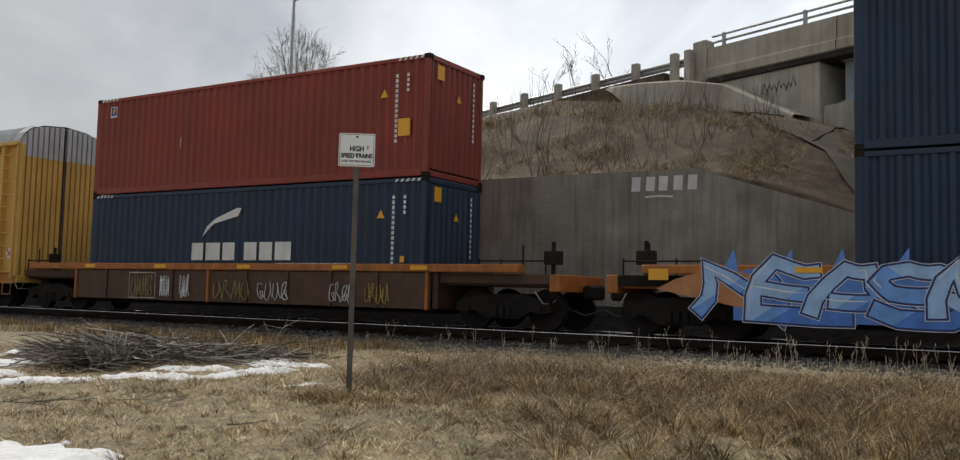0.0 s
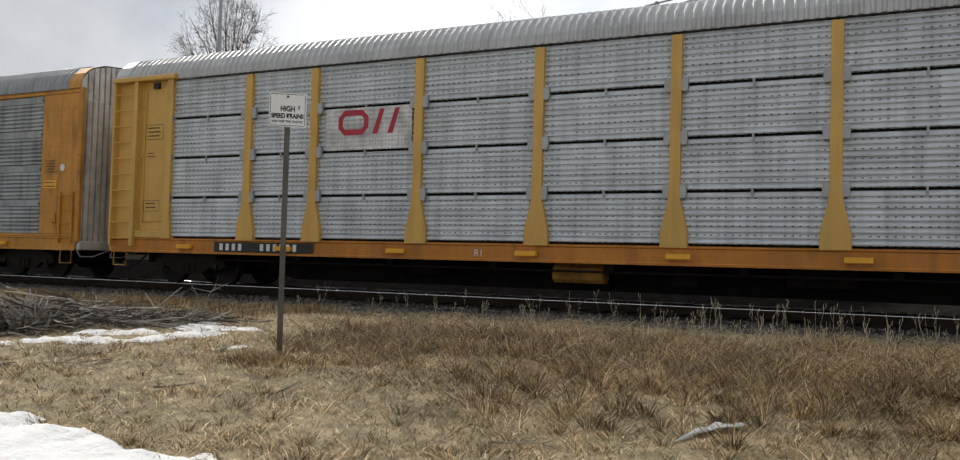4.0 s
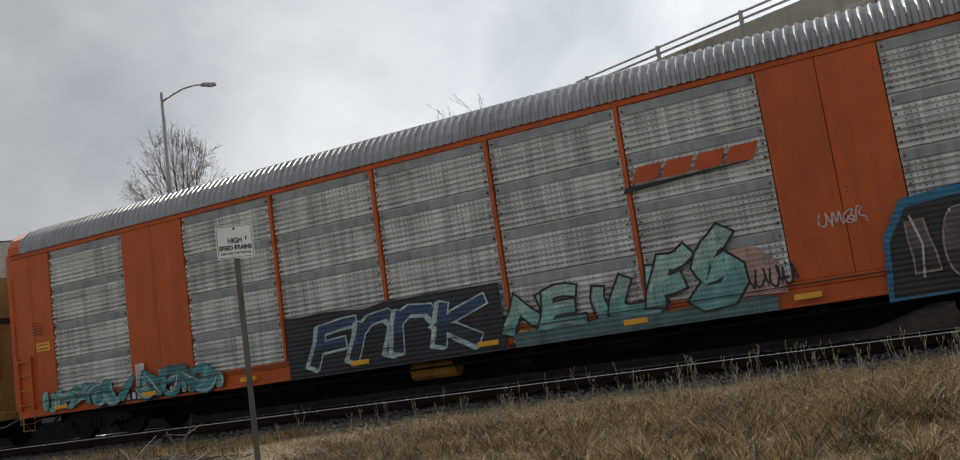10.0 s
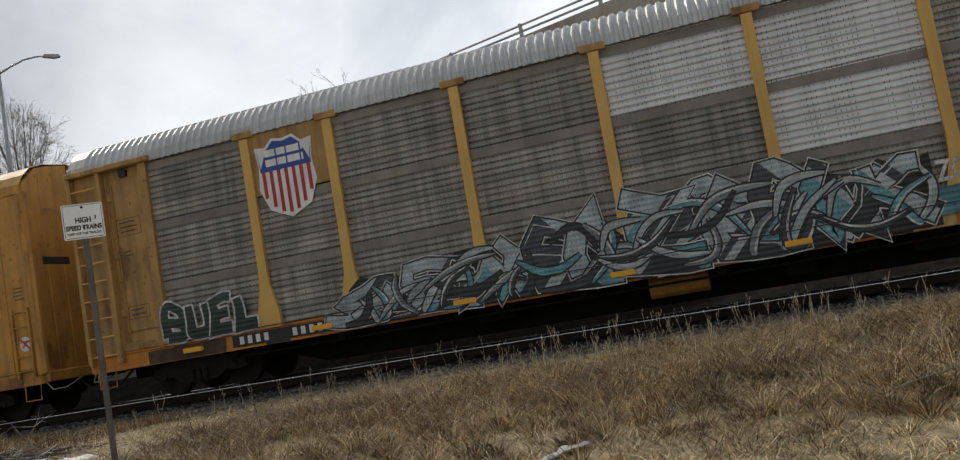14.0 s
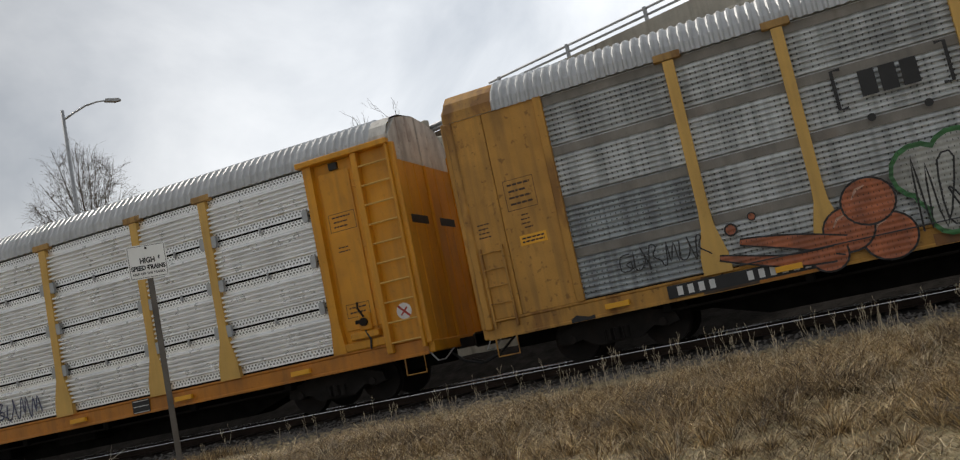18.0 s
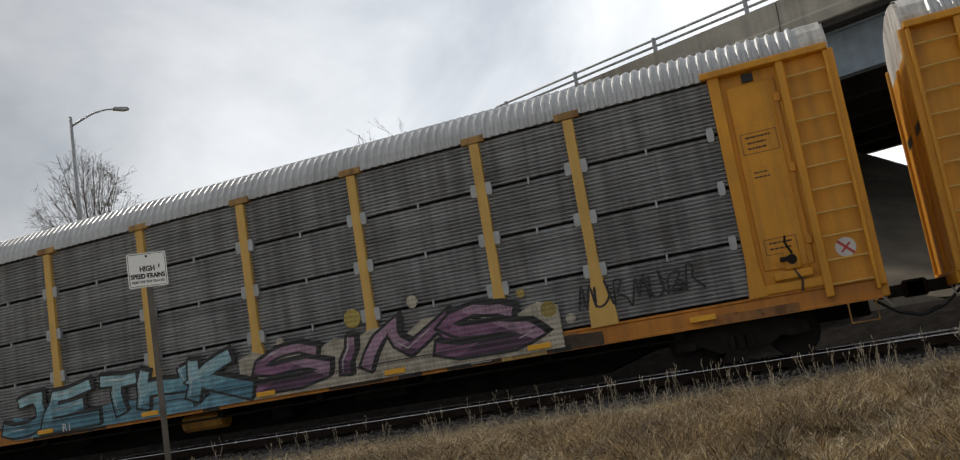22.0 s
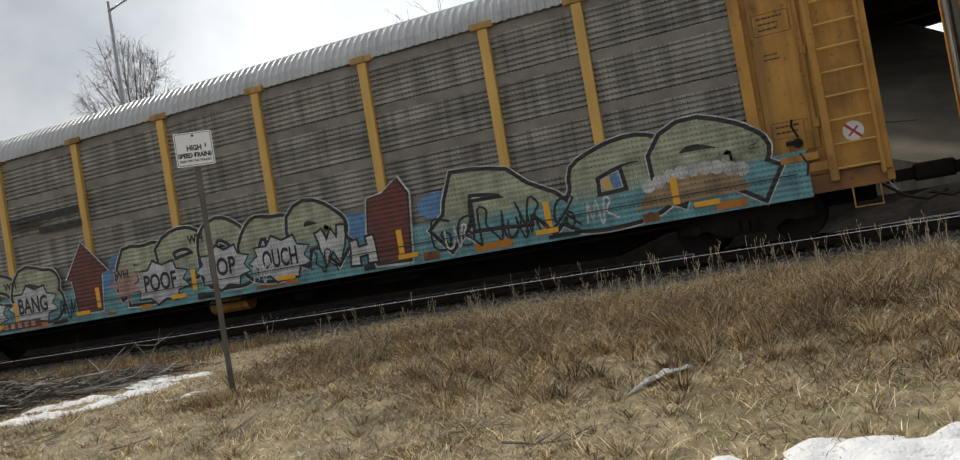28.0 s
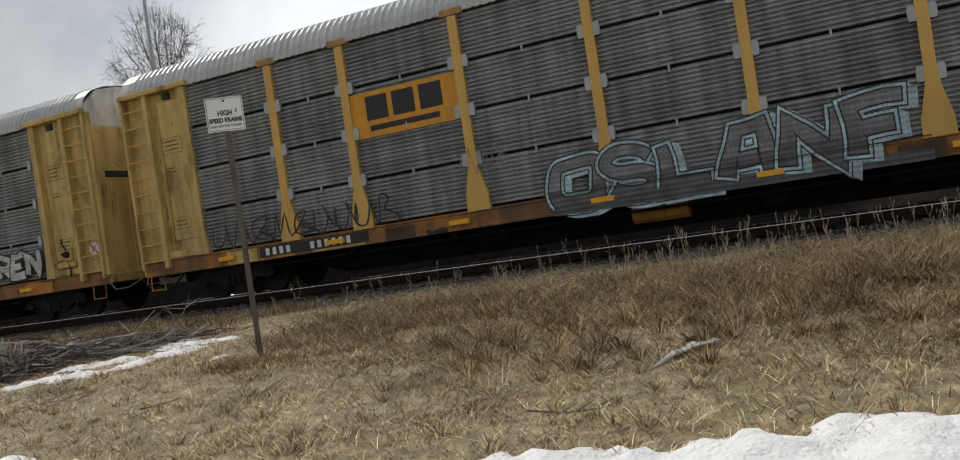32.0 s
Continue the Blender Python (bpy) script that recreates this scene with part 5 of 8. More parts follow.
# ---- container wagons ----
def container(label, front, z, paint_m, length=12.19, high=2.896, y=SIDE_Y + 0.3):
    """A corrugated steel freight box with corner posts and castings."""
    box = thing("shipping_container", label, "container", group="stacked containers")
    MOVERS.append((box, front, y, z))
    W = 2.438
    n = 44
    def wall_profile(length_, count):
        pts = []
        p = length_ / count
        for i in range(count):
            for k, d in ((0.0, 0.0), (0.28, 0.0), (0.5, 0.055), (0.78, 0.055)):
                pts.append(((i + k) * p, d))
        return pts + [(length_, 0.0)]
    for y0, s in ((0.0, 1), (W, -1)):
        prof = wall_profile(length - 0.3, n)
        g = Geo()
        m = len(prof)
        g.v = [(-length + 0.15 + a, y0 + s * (0.012 + d), zz) for zz in (0.16, high - 0.1) for a, d in prof]
        g.f = [(i, i + 1, m + i + 1, m + i) if s > 0 else (i + 1, i, m + i, m + i + 1) for i in range(m - 1)]
        part("side_wall", g, paint_m, box)
    prof = wall_profile(W - 0.3, 9)
    g = Geo()
    m = len(prof)
    g.v = [(-0.012 - d, 0.15 + a, zz) for zz in (0.2, high - 0.14) for a, d in prof]
    g.f = [(i, i + 1, m + i + 1, m + i) for i in range(m - 1)]
    part("end_wall", g, paint_m, box)
    part("door_end", Geo().box(-length + 0.02, -length + 0.06, 0.1, W - 0.1, 0.15, high - 0.1, 0.01), paint_m, box)
    part("roof_sheet", Geo().box(-length + 0.1, -0.1, 0.06, W - 0.06, high - 0.05, high - 0.02), paint_m, box)
    part("floor_sheet", Geo().box(-length + 0.1, -0.1, 0.06, W - 0.06, 0.05, 0.15), paint_m, box)
    for y0 in (0.0, W - 0.12):
        part("top_rail", Geo().box(-length + 0.15, -0.15, y0, y0 + 0.1, high - 0.12, high - 0.02, 0.012), paint_m, box)
        part("bottom_rail", Geo().box(-length + 0.15, -0.15, y0, y0 + 0.1, 0.02, 0.18, 0.012), paint_m, box)
        for x0 in (-0.15, -length):
            part("corner_post", Geo().box(x0, x0 + 0.15, y0, y0 + 0.12, 0.1, high - 0.1, 0.012), paint_m, box)
            for z0 in (0.0, high - 0.118):
                part("corner_casting", Geo().box(x0 - 0.004, x0 + 0.17, y0 - 0.004, y0 + 0.16, z0, z0 + 0.118, 0.012), STEEL_DARK, box)
    for z0 in (0.02, high - 0.13):
        part("end_rail", Geo().box(-0.09, -0.01, 0.12, W - 0.12, z0, z0 + 0.13, 0.012), paint_m, box)
    return box


def box_marks(box, length, high, yellow_low=True):
    """Small codes and warning labels near the front end."""
    g = Geo()
    for i in range(14):
        g.flat([(-0.95, high - 0.5 - i * 0.12), (-0.87, high - 0.5 - i * 0.12), (-0.87, high - 0.42 - i * 0.12), (-0.95, high - 0.42 - i * 0.12)], -0.004)
    for i in range(4):
        g.flat([(-0.62, high - 0.5 - i * 0.12), (-0.55, high - 0.5 - i * 0.12), (-0.55, high - 0.42 - i * 0.12), (-0.62, high - 0.42 - i * 0.12)], -0.004)
    part("code_mark", g, CHALK, box)
    part("warning_triangle", Geo().flat([(-1.4, high - 0.95), (-1.16, high - 0.95), (-1.28, high - 0.74)], -0.004), REFLECT, box)
    part("yellow_label", Geo().flat([(-0.85, 0.98), (-0.5, 0.98), (-0.5, 1.4), (-0.85, 1.4)] if yellow_low else [(-0.68, 0.9), (-0.56, 0.9), (-0.56, 1.05), (-0.68, 1.05)], -0.005), REFLECT, box)
    g = Geo()
    for i in range(12):
        g.add([(0.004, 1.95, high - 0.4 - i * 0.13), (0.004, 2.02, high - 0.4 - i * 0.13), (0.004, 2.02, high - 0.31 - i * 0.13), (0.004, 1.95, high - 0.31 - i * 0.13)], [(0, 1, 2, 3)])
    part("end_code_bars", g, CHALK, box)
    part("end_label", Geo().add([(0.005, 0.35, high - 0.55), (0.005, 0.65, high - 0.55), (0.005, 0.65, high - 0.2), (0.005, 0.35, high - 0.2)], [(0, 1, 2, 3)]).add([(0.005, 1.2, high - 0.95), (0.005, 1.42, high - 0.95), (0.005, 1.31, high - 0.75)], [(0, 1, 2)]), REFLECT, box)
    g = Geo()
    for i in range(5):
        for x0 in (-0.9, -length + 0.2):
            g.flat([(x0 + i * 0.16, high - 0.1), (x0 + 0.08 + i * 0.16, high - 0.1), (x0 + 0.13 + i * 0.16, high - 0.03), (x0 + 0.05 + i * 0.16, high - 0.03)], -0.004)
    part("hazard_dashes", g, CHALK, box)


def well_wagon(label, front, body_m, sill_m, well0, well1, length):
    """A low well wagon: deep side girders between two raised end platforms on trucks."""
    car = thing("well_wagon", label, "rail wagon", group="container wagons")
    MOVERS.append((car, front, SIDE_Y + 0.12))
    a, b = -well1, -well0
    part("side_girder", Geo().sweep_x([(0.0, 0.36), (0.25, 0.36), (0.25, 0.42), (0.06, 0.44), (0.06, 1.22), (0.0, 1.22)], a, b, True).box(a, b, 0.0, 0.24, 0.36, 0.4), body_m, car)
    part("far_girder", Geo().box(a, b, 2.55, 2.75, 0.36, 1.4), body_m, car)
    part("top_chord", Geo().box(a - 2.3, b + 2.3, -0.06, 0.26, 1.24, 1.42, 0.02), sill_m, car, "rust-orange top chord")
    part("well_floor", Geo().box(a, b, 0.1, 2.65, 0.3, 0.37), SHADE_GRIME, car)
    n = 9
    for i in range(n + 1):
        x = lerp(a + 0.06, b - 0.06, i / n)
        part("web_stiffener", Geo().box(x - 0.04, x + 0.04, -0.05, 0.06, 0.38, 1.238, 0.008), sill_m if i in (0, 4, n) else body_m, car)
    for x0, x1, s in ((b, b + 2.9, 1), (a - 2.9, a, -1)):
        part("end_platform", Geo().box(x0, x1, 0.35, 2.4, 0.95, 1.2, 0.02), body_m, car)
        part("end_beam", Geo().box(*sorted((x0 if s < 0 else x1, (x0 if s < 0 else x1) + s * 0.25)), 0.2, 2.55, 0.85, 1.22, 0.02), sill_m, car)
        part("platform_edge", Geo().box(x0, x1, 0.2, 0.34, 1.0, 1.22, 0.012), body_m if body_m is not sill_m else STEEL_DARK, car)
        part("bulkhead", Geo().box(*sorted(((b if s > 0 else a), (b if s > 0 else a) + s * 0.15)), 0.1, 2.65, 0.4, 1.3, 0.02), body_m, car)
        g = Geo()
        e = x1 if s > 0 else x0
        for k in range(4):
            xx = e - s * (0.1 + k * 0.55)
            g.tube([(xx, 0.24, 1.2), (xx, 0.24, 1.55 + (0.3 if k == 1 else 0))], 0.02, 5)
        g.tube([(e - s * 0.1, 0.24, 1.5), (e - s * 1.75, 0.24, 1.5)], 0.018, 5)
        part("hand_rail", g, STEEL_DARK, car)
        part("brake_stand", Geo().tube([(e - s * 0.3, 1.0, 1.2), (e - s * 0.3, 1.0, 1.95)], 0.05, 6).box(e - s * 0.3 - 0.2, e - s * 0.3 + 0.2, 0.9, 1.1, 1.45, 1.75, 0.02), STEEL_DARK, car)
        bogie(car, (x0 + x1) / 2 + s * 0.25)
    couplers(car, 0.0, -length)
    reflectors(car, [lerp(a, b, k) for k in (0.06, 0.3, 0.55, 0.8, 0.98)], 1.33)
    return car


well_b = well_wagon("rust-brown well wagon with orange chord and small graffiti carrying stacked containers", -12.25, BROWN_WELL, ORANGE_WELL, 2.7, 15.55, 18.3)
red_box = container("rust-red corrugated shipping container on top of a blue one", -15.25, 3.46, RED_BOX)
blue_box = container("dark blue corrugated shipping container with white emblem, under another", -15.25, 0.56, BLUE_BOX)
box_marks(red_box, 12.19, 2.896)
box_marks(blue_box, 12.19, 2.896, False)
well_a = well_wagon("rust-orange well wagon with large blue graffiti carrying blue containers", 9.0, ORANGE_WELL, ORANGE_WELL, 2.7, 16.6, 19.3)
top_a = container("dark blue corrugated shipping container stacked on another", 6.15, 3.46, BLUE_BOX)
low_a = container("dark blue corrugated shipping container in a rust-orange well wagon", 6.15, 0.56, BLUE_BOX)

# ---- painted marks on the wagons ----
Y0 = -0.058          # just proud of the side posts
BLK, WHT = spray(0.016, 0.016, 0.018), spray(0.66, 0.66, 0.65)


def curve_through(p, n=5):
    """A smooth line through (x, z) points."""
    q = []
    for i in range(len(p) - 1):
        a, b, c, d = p[max(0, i - 1)], p[i], p[i + 1], p[min(len(p) - 1, i + 2)]
        for k in range(n):
            u = k / n
            q.append(tuple(0.5 * (2 * b[e] + (c[e] - a[e]) * u + (2 * a[e] - 5 * b[e] + 4 * c[e] - d[e]) * u * u + (3 * b[e] - a[e] - 3 * c[e] + d[e]) * u ** 3) for e in (0, 1)))
    return q + [p[-1]]


def stroke(car, pts, w, y, line, edge, fill, shine, taper, rng):
    """One outlined stroke of a painted piece, with its filling and a thin highlight."""
    n = len(pts)
    if taper == "both":
        ws = [w * (0.12 + 0.88 * math.sin(3.1416 * (0.04 + 0.92 * i / (n - 1))) ** 0.8) for i in range(n)]
    elif taper == "end":
        ws = [w * (1.0 - 0.75 * (i / (n - 1)) ** 1.5) for i in range(n)]
    else:
        ws = [w] * n
    ob = part("graffiti_stroke", Geo().blade(pts, [v + edge * 2 for v in ws], y), line, car)
    inner = pts if taper else [(lerp(pts[0][0], pts[1][0], 0.18), lerp(pts[0][1], pts[1][1], 0.18)), *pts[1:-1], (lerp(pts[-1][0], pts[-2][0], 0.18), lerp(pts[-1][1], pts[-2][1], 0.18))]
    part("fill", Geo().blade(inner, ws, y - 0.00015), fill, ob)
    if shine:
        k = rng.choice((-0.3, 0.3, 0.36))
        g = Geo()
        run_ = []
        for i in range(1, n - 1):
            a, b = pts[i - 1], pts[i + 1]
            m = math.hypot(b[0] - a[0], b[1] - a[1]) or 1
            run_.append((pts[i][0] - (b[1] - a[1]) / m * ws[i] * k, pts[i][1] + (b[0] - a[0]) / m * ws[i] * k))
        if len(run_) > 1:
            part("highlight", g.blade(run_, [0.012 + 0.03 * math.sin(3.1416 * i / (len(run_) - 1)) for i in range(len(run_))], y - 0.00026), shine, ob)


def piece(car, x0, x1, z0, z1, fills, seed, n=6, style="curl", width=0.26, line=BLK, edge=0.06, shine=WHT, cloud=None, rise=0.0, y=Y0, spiky=0.0, field=None):
    """A large painted piece: a backing field, then many overlapping outlined strokes that spell nothing."""
    rng = random.Random(seed)
    if cloud:
        top, count = [], max(6, int((x1 - x0) / 0.3))
        for i in range(count + 1):
            k = 1 - i / count
            top.append((lerp(x0, x1, k), z1 + rise * k - 0.12 + 0.16 * math.sin(i * 1.9 + seed) + rng.uniform(-0.05, 0.05)))
        out = [(x0 - 0.05, z0), (x1 + 0.05, z0)] + top
        patch("graffiti_outline", car, [(a, b + (0.05 if b > z0 + 0.3 else -0.0)) for a, b in out], line, y + 0.0025)
        patch("graffiti_cloud", car, out, cloud, y + 0.002)
    at = 0
    for i in range(n):
        a = lerp(x0, x1, i / n) - 0.1
        b = lerp(x0, x1, (i + 1) / n) + 0.1
        low, top = z0 + 0.03, z1 + rise * i / n + rng.uniform(-0.14, 0.1)
        w_, h_ = b - a, top - low
        at_ = lambda u, v: (a + w_ * (u + rng.uniform(-0.1, 0.1)), low + h_ * min(1.02, max(0, v + rng.uniform(-0.08, 0.08))))
        todo = []
        if style == "curl":              # crescents that sweep over one another
            for _ in range(rng.choice((4, 5, 5))):
                u, v = rng.uniform(0, 1), rng.uniform(0.1, 0.9)
                turn, size, bend = rng.gauss(0.6, 0.7), rng.uniform(0.4, 0.85), rng.choice((-1, 1)) * rng.uniform(0.15, 0.45)
                cx_, cz_ = a + w_ * u, low + h_ * v
                p = []
                for k in range(4):
                    e = (k / 3 - 0.5) * 2
                    dx, dz = e * size * h_, bend * (1 - e * e) * h_ * 0.8
                    p.append((cx_ + dx * math.cos(turn) - dz * math.sin(turn), min(top, max(low, cz_ + dx * math.sin(turn) + dz * math.cos(turn)))))
                todo.append((curve_through(p, 4), "both"))
        else:                            # bent blades that end in points
            todo.append((curve_through([at_(0.1, 0.9), at_(0.5, 0.7), at_(0.25, 0.35), at_(0.8, 0.05)], 4), "end"))
            todo.append((curve_through([at_(0.9, 0.95), at_(0.6, 0.5), at_(0.9, 0.3), at_(0.3, 0.05)], 4), "both"))
            todo.append((curve_through([at_(0.0, 0.3), at_(0.45, 0.5), at_(1.0, 0.35)], 4), "end"))
            if spiky:
                u = rng.uniform(0.1, 0.9)
                todo.append((curve_through([at_(u, 0.45), (a + w_ * u + 0.05, top - 0.05), (a + w_ * u + rng.uniform(-0.1, 0.25), top + spiky * rng.uniform(0.3, 1.0))], 4), "end"))
        for p, taper in todo:
            stroke(car, p, width * rng.uniform(0.75, 1.25), y - 0.00034 * at, line, edge, rng.choice(fills), shine if rng.random() < 0.75 else None, taper, rng)
            at += 1


def patch(name, car, outline, m, y=Y0, label=""):
    return part(name, Geo().flat(outline, y), m, car, label)


def wobbly(x0, x1, z0, z1, rng, n=9, amp=0.12):
    """A band with an uneven upper edge."""
    top = [(lerp(x1, x0, i / n), z1 + rng.uniform(-amp, amp)) for i in range(n + 1)]
    return [(x0, z0), (x1, z0)] + top


def scrawl(car, x0, x1, z0, z1, m, seed, w=0.035, n=6, y=Y0):
    """A quick running line that cannot be read."""
    rng = random.Random(seed)
    p = []
    cell, h = (x1 - x0) / n, z1 - z0
    for i in range(n):
        a, kind = x0 + cell * i, rng.randrange(4)
        loop = (((0.0, 0.1), (0.15, 1.0), (0.5, 0.9), (0.3, 0.5), (0.75, 0.2), (0.9, 0.0)), ((0.1, 0.9), (0.0, 0.2), (0.4, 0.0), (0.7, 0.5), (0.6, 1.0), (0.95, 0.1)),
                ((0.8, 0.9), (0.2, 0.85), (0.1, 0.2), (0.7, 0.05), (0.75, 0.45), (0.4, 0.45), (1.0, 0.1)), ((0.05, 0.0), (0.3, 1.0), (0.45, 0.1), (0.7, 0.95), (0.9, 0.0)))[kind]
        p += [(a + cell * (u + rng.uniform(-0.08, 0.08)), z0 + h * (v + rng.uniform(-0.08, 0.08))) for u, v in loop]
    part("scrawl", Geo().ribbon(curve_through(p, 3), w * 0.8, y), m, car)


# letters as pen strokes over a grid of 5 by 7: each pair of digits is one place, bars part the strokes
PEN = {"A": "00 16 36 40|12 32", "B": "00 06 36 45 44 33 03|33 42 41 30 00", "C": "45 36 16 05 01 10 30 41", "E": "46 06 00 40|03 33", "F": "00 06 46|03 33",
       "G": "45 36 16 05 01 10 30 41 43 23", "H": "00 06|40 46|03 43", "I": "20 26", "J": "36 31 20 10 01|16 46", "K": "00 06|46 03 40", "L": "06 00 40",
       "M": "00 06 22 46 40", "N": "00 06 40 46", "O": "20 10 01 05 16 36 45 41 30 20", "P": "00 06 36 45 43 32 02", "R": "00 06 36 45 44 33 03|23 40",
       "S": "45 36 16 05 04 13 33 42 41 30 10 01", "T": "06 46|26 20", "U": "06 01 10 30 41 46", "V": "06 20 46", "W": "06 10 24 30 46", "Y": "06 23 46|23 20",
       "Z": "06 46 00 40", "n": "00 04|03 14 34 43 40", "r": "00 04|03 14 34 43"}


def pen_shape(paths, width, more, y):
    """A flat shape of mitred pen strokes; more is added to the width and to each open end."""
    g = Geo()
    for j, path in enumerate(paths):
        closed = math.hypot(path[0][0] - path[-1][0], path[0][1] - path[-1][1]) < 1e-4
        p = [Vector((a, b)) for a, b, _ in path]
        n = len(p)
        side = []
        for i in range(n):
            before = (p[i] - p[i - 1 if i else n - 2]) if i or closed else p[1] - p[0]
            after = (p[(i + 1) if i < n - 1 else 1] - p[i]) if i < n - 1 or closed else p[-1] - p[-2]
            a, b = before.normalized(), after.normalized()
            m = a + b
            m = m.normalized() if m.length > 0.3 else a
            spread = min(1.7, 1 / max(0.4, m.dot(a)))
            side.append(Vector((m.y, -m.x)) * (width * path[i][2] / 2 + more) * spread)
        if not closed:
            p[0] = p[0] - (p[1] - p[0]).normalized() * more
            p[-1] = p[-1] + (p[-1] - p[-2]).normalized() * more
        pts = []
        for i in range(n):
            yy = y - 0.00004 * j - 0.000002 * i
            pts += [(p[i].x + side[i].x, yy, p[i].y + side[i].y), (p[i].x - side[i].x, yy, p[i].y - side[i].y)]
        g.add(pts, [(2 * i, 2 * i + 2, 2 * i + 3, 2 * i + 1) for i in range(n - 1)])
    return g


def clipped(shape, point, normal, shift):
    """The part of a flat shape on one side of a line across it."""
    bm = bmesh.new()
    bm.from_mesh(shape)
    bmesh.ops.bisect_plane(bm, geom=bm.verts[:] + bm.edges[:] + bm.faces[:], plane_co=point, plane_no=normal, clear_inner=True)
    bmesh.ops.translate(bm, vec=(0, shift, 0), verts=bm.verts)
    me = bpy.data.meshes.new("fill")
    bm.to_mesh(me)
    bm.free()
    return me


def letters(car, text, x0, x1, low, high, fills, line=BLK, halo=None, fat=0.26, rim=0.05, ring=0.03, overlap=0.06, lean=0.0, flare=0.0, wild=0.05, block=None, shine=WHT, seed=1, y=Y0, slant=0.0, soft=False, inner=None):
    """A painted word, letter by letter: block shadow, halo, outline, then slices of colour and thin highlights.
    low and high are heights from start to end; fat is the stroke's width as a share of the height; fills are (share of the height, colour)."""
    rng = random.Random(seed)
    n = len(text)
    level = lambda line_, k: float(np.interp(k, np.linspace(0, 1, len(line_)), line_))
    cell = (x1 - x0) / n
    for i, ch in enumerate(text):
        tall = level(high, (i + 0.5) / n) - level(low, (i + 0.5) / n)
        width = fat * tall
        left, wide = x0 + cell * (i - overlap) + width / 2, cell * (1 + 2 * overlap) - width
        tilt, bulge = rng.uniform(-wild, wild) + lean, rng.uniform(-wild, wild) + flare
        wave, phase = wild * 0.7, rng.uniform(0, 6.28)

        def place(u, v):
            u2 = u + tilt * (v - 0.5) + bulge * (0.5 - v) * (2 * u - 1) + wave * math.sin(4.5 * v + phase)
            v2 = v + wave * math.sin(3.5 * u + phase) * (0.3 + v)
            k = (left + u2 * wide - x0) / (x1 - x0)
            return left + u2 * wide, lerp(level(low, k) + width / 2, level(high, k) - width / 2, v2)

        paths = []
        for pen in PEN[ch].split("|"):
            grid = [(int(q[0]) / 4, int(q[1]) / (4 if ch.islower() else 6)) for q in pen.split()]
            dense = curve_through(grid, 4) if soft and ch in "SOCGUBPR" and len(grid) > 2 else [(lerp(a[0], b[0], k / 3), lerp(a[1], b[1], k / 3)) for a, b in zip(grid, grid[1:]) for k in range(3)] + [grid[-1]]
            paths.append([(*place(u, v), 1.12 - 0.28 * v) for u, v in dense])
        yy = y - 0.0013 * i
        root = part("graffiti_letter", pen_shape(paths, width, rim, yy - 0.0004), line, car)
        if block:
            g = Geo()
            for k in range(1, 4):
                moved = [[(a + block[0] * k / 3, b + block[1] * k / 3, c) for a, b, c in path] for path in paths]
                h = pen_shape(moved, width, rim, yy + 0.0005 - 0.00015 * k)
                g.add(h.v, h.f)
            part("block_shadow", g, block[2] if len(block) > 2 else line, root)
        if halo:
            part("halo", pen_shape(paths, width, rim + ring, yy + 0.0001 if not block else yy - 0.0002), halo, root)
        if inner:
            part("inner_line", pen_shape(paths, width, 0.0, yy - 0.00055), inner, root)
        body = pen_shape(paths, width, -0.03 if inner else 0.0, yy - 0.0007).mesh("fill")
        part("fill", body, fills[0][1], root)
        m0, m1 = place(0.5, 0.0), place(0.5, 1.0)
        for j, (share, colour) in enumerate(fills[1:]):
            s_ = share + rng.uniform(-0.05, 0.05)
            t_ = slant * rng.choice((-1, 1, 1)) + rng.uniform(-0.08, 0.08)
            part("upper_fill", clipped(body, (lerp(m0[0], m1[0], s_), 0, lerp(m0[1], m1[1], s_)), (-t_, 0, 1), -0.00015 * (j + 1)), colour, root)
        if shine:
            for path in paths[:2]:
                k = rng.randint(0, max(0, len(path) - 4))
                run_ = [(a - width * 0.3, b + width * 0.12) for a, b, _ in path[k:k + 4]]
                if len(run_) > 2:
                    part("highlight", Geo().blade(run_, [0.012, 0.028, 0.026, 0.01][:len(run_)], yy - 0.0016), shine, root)


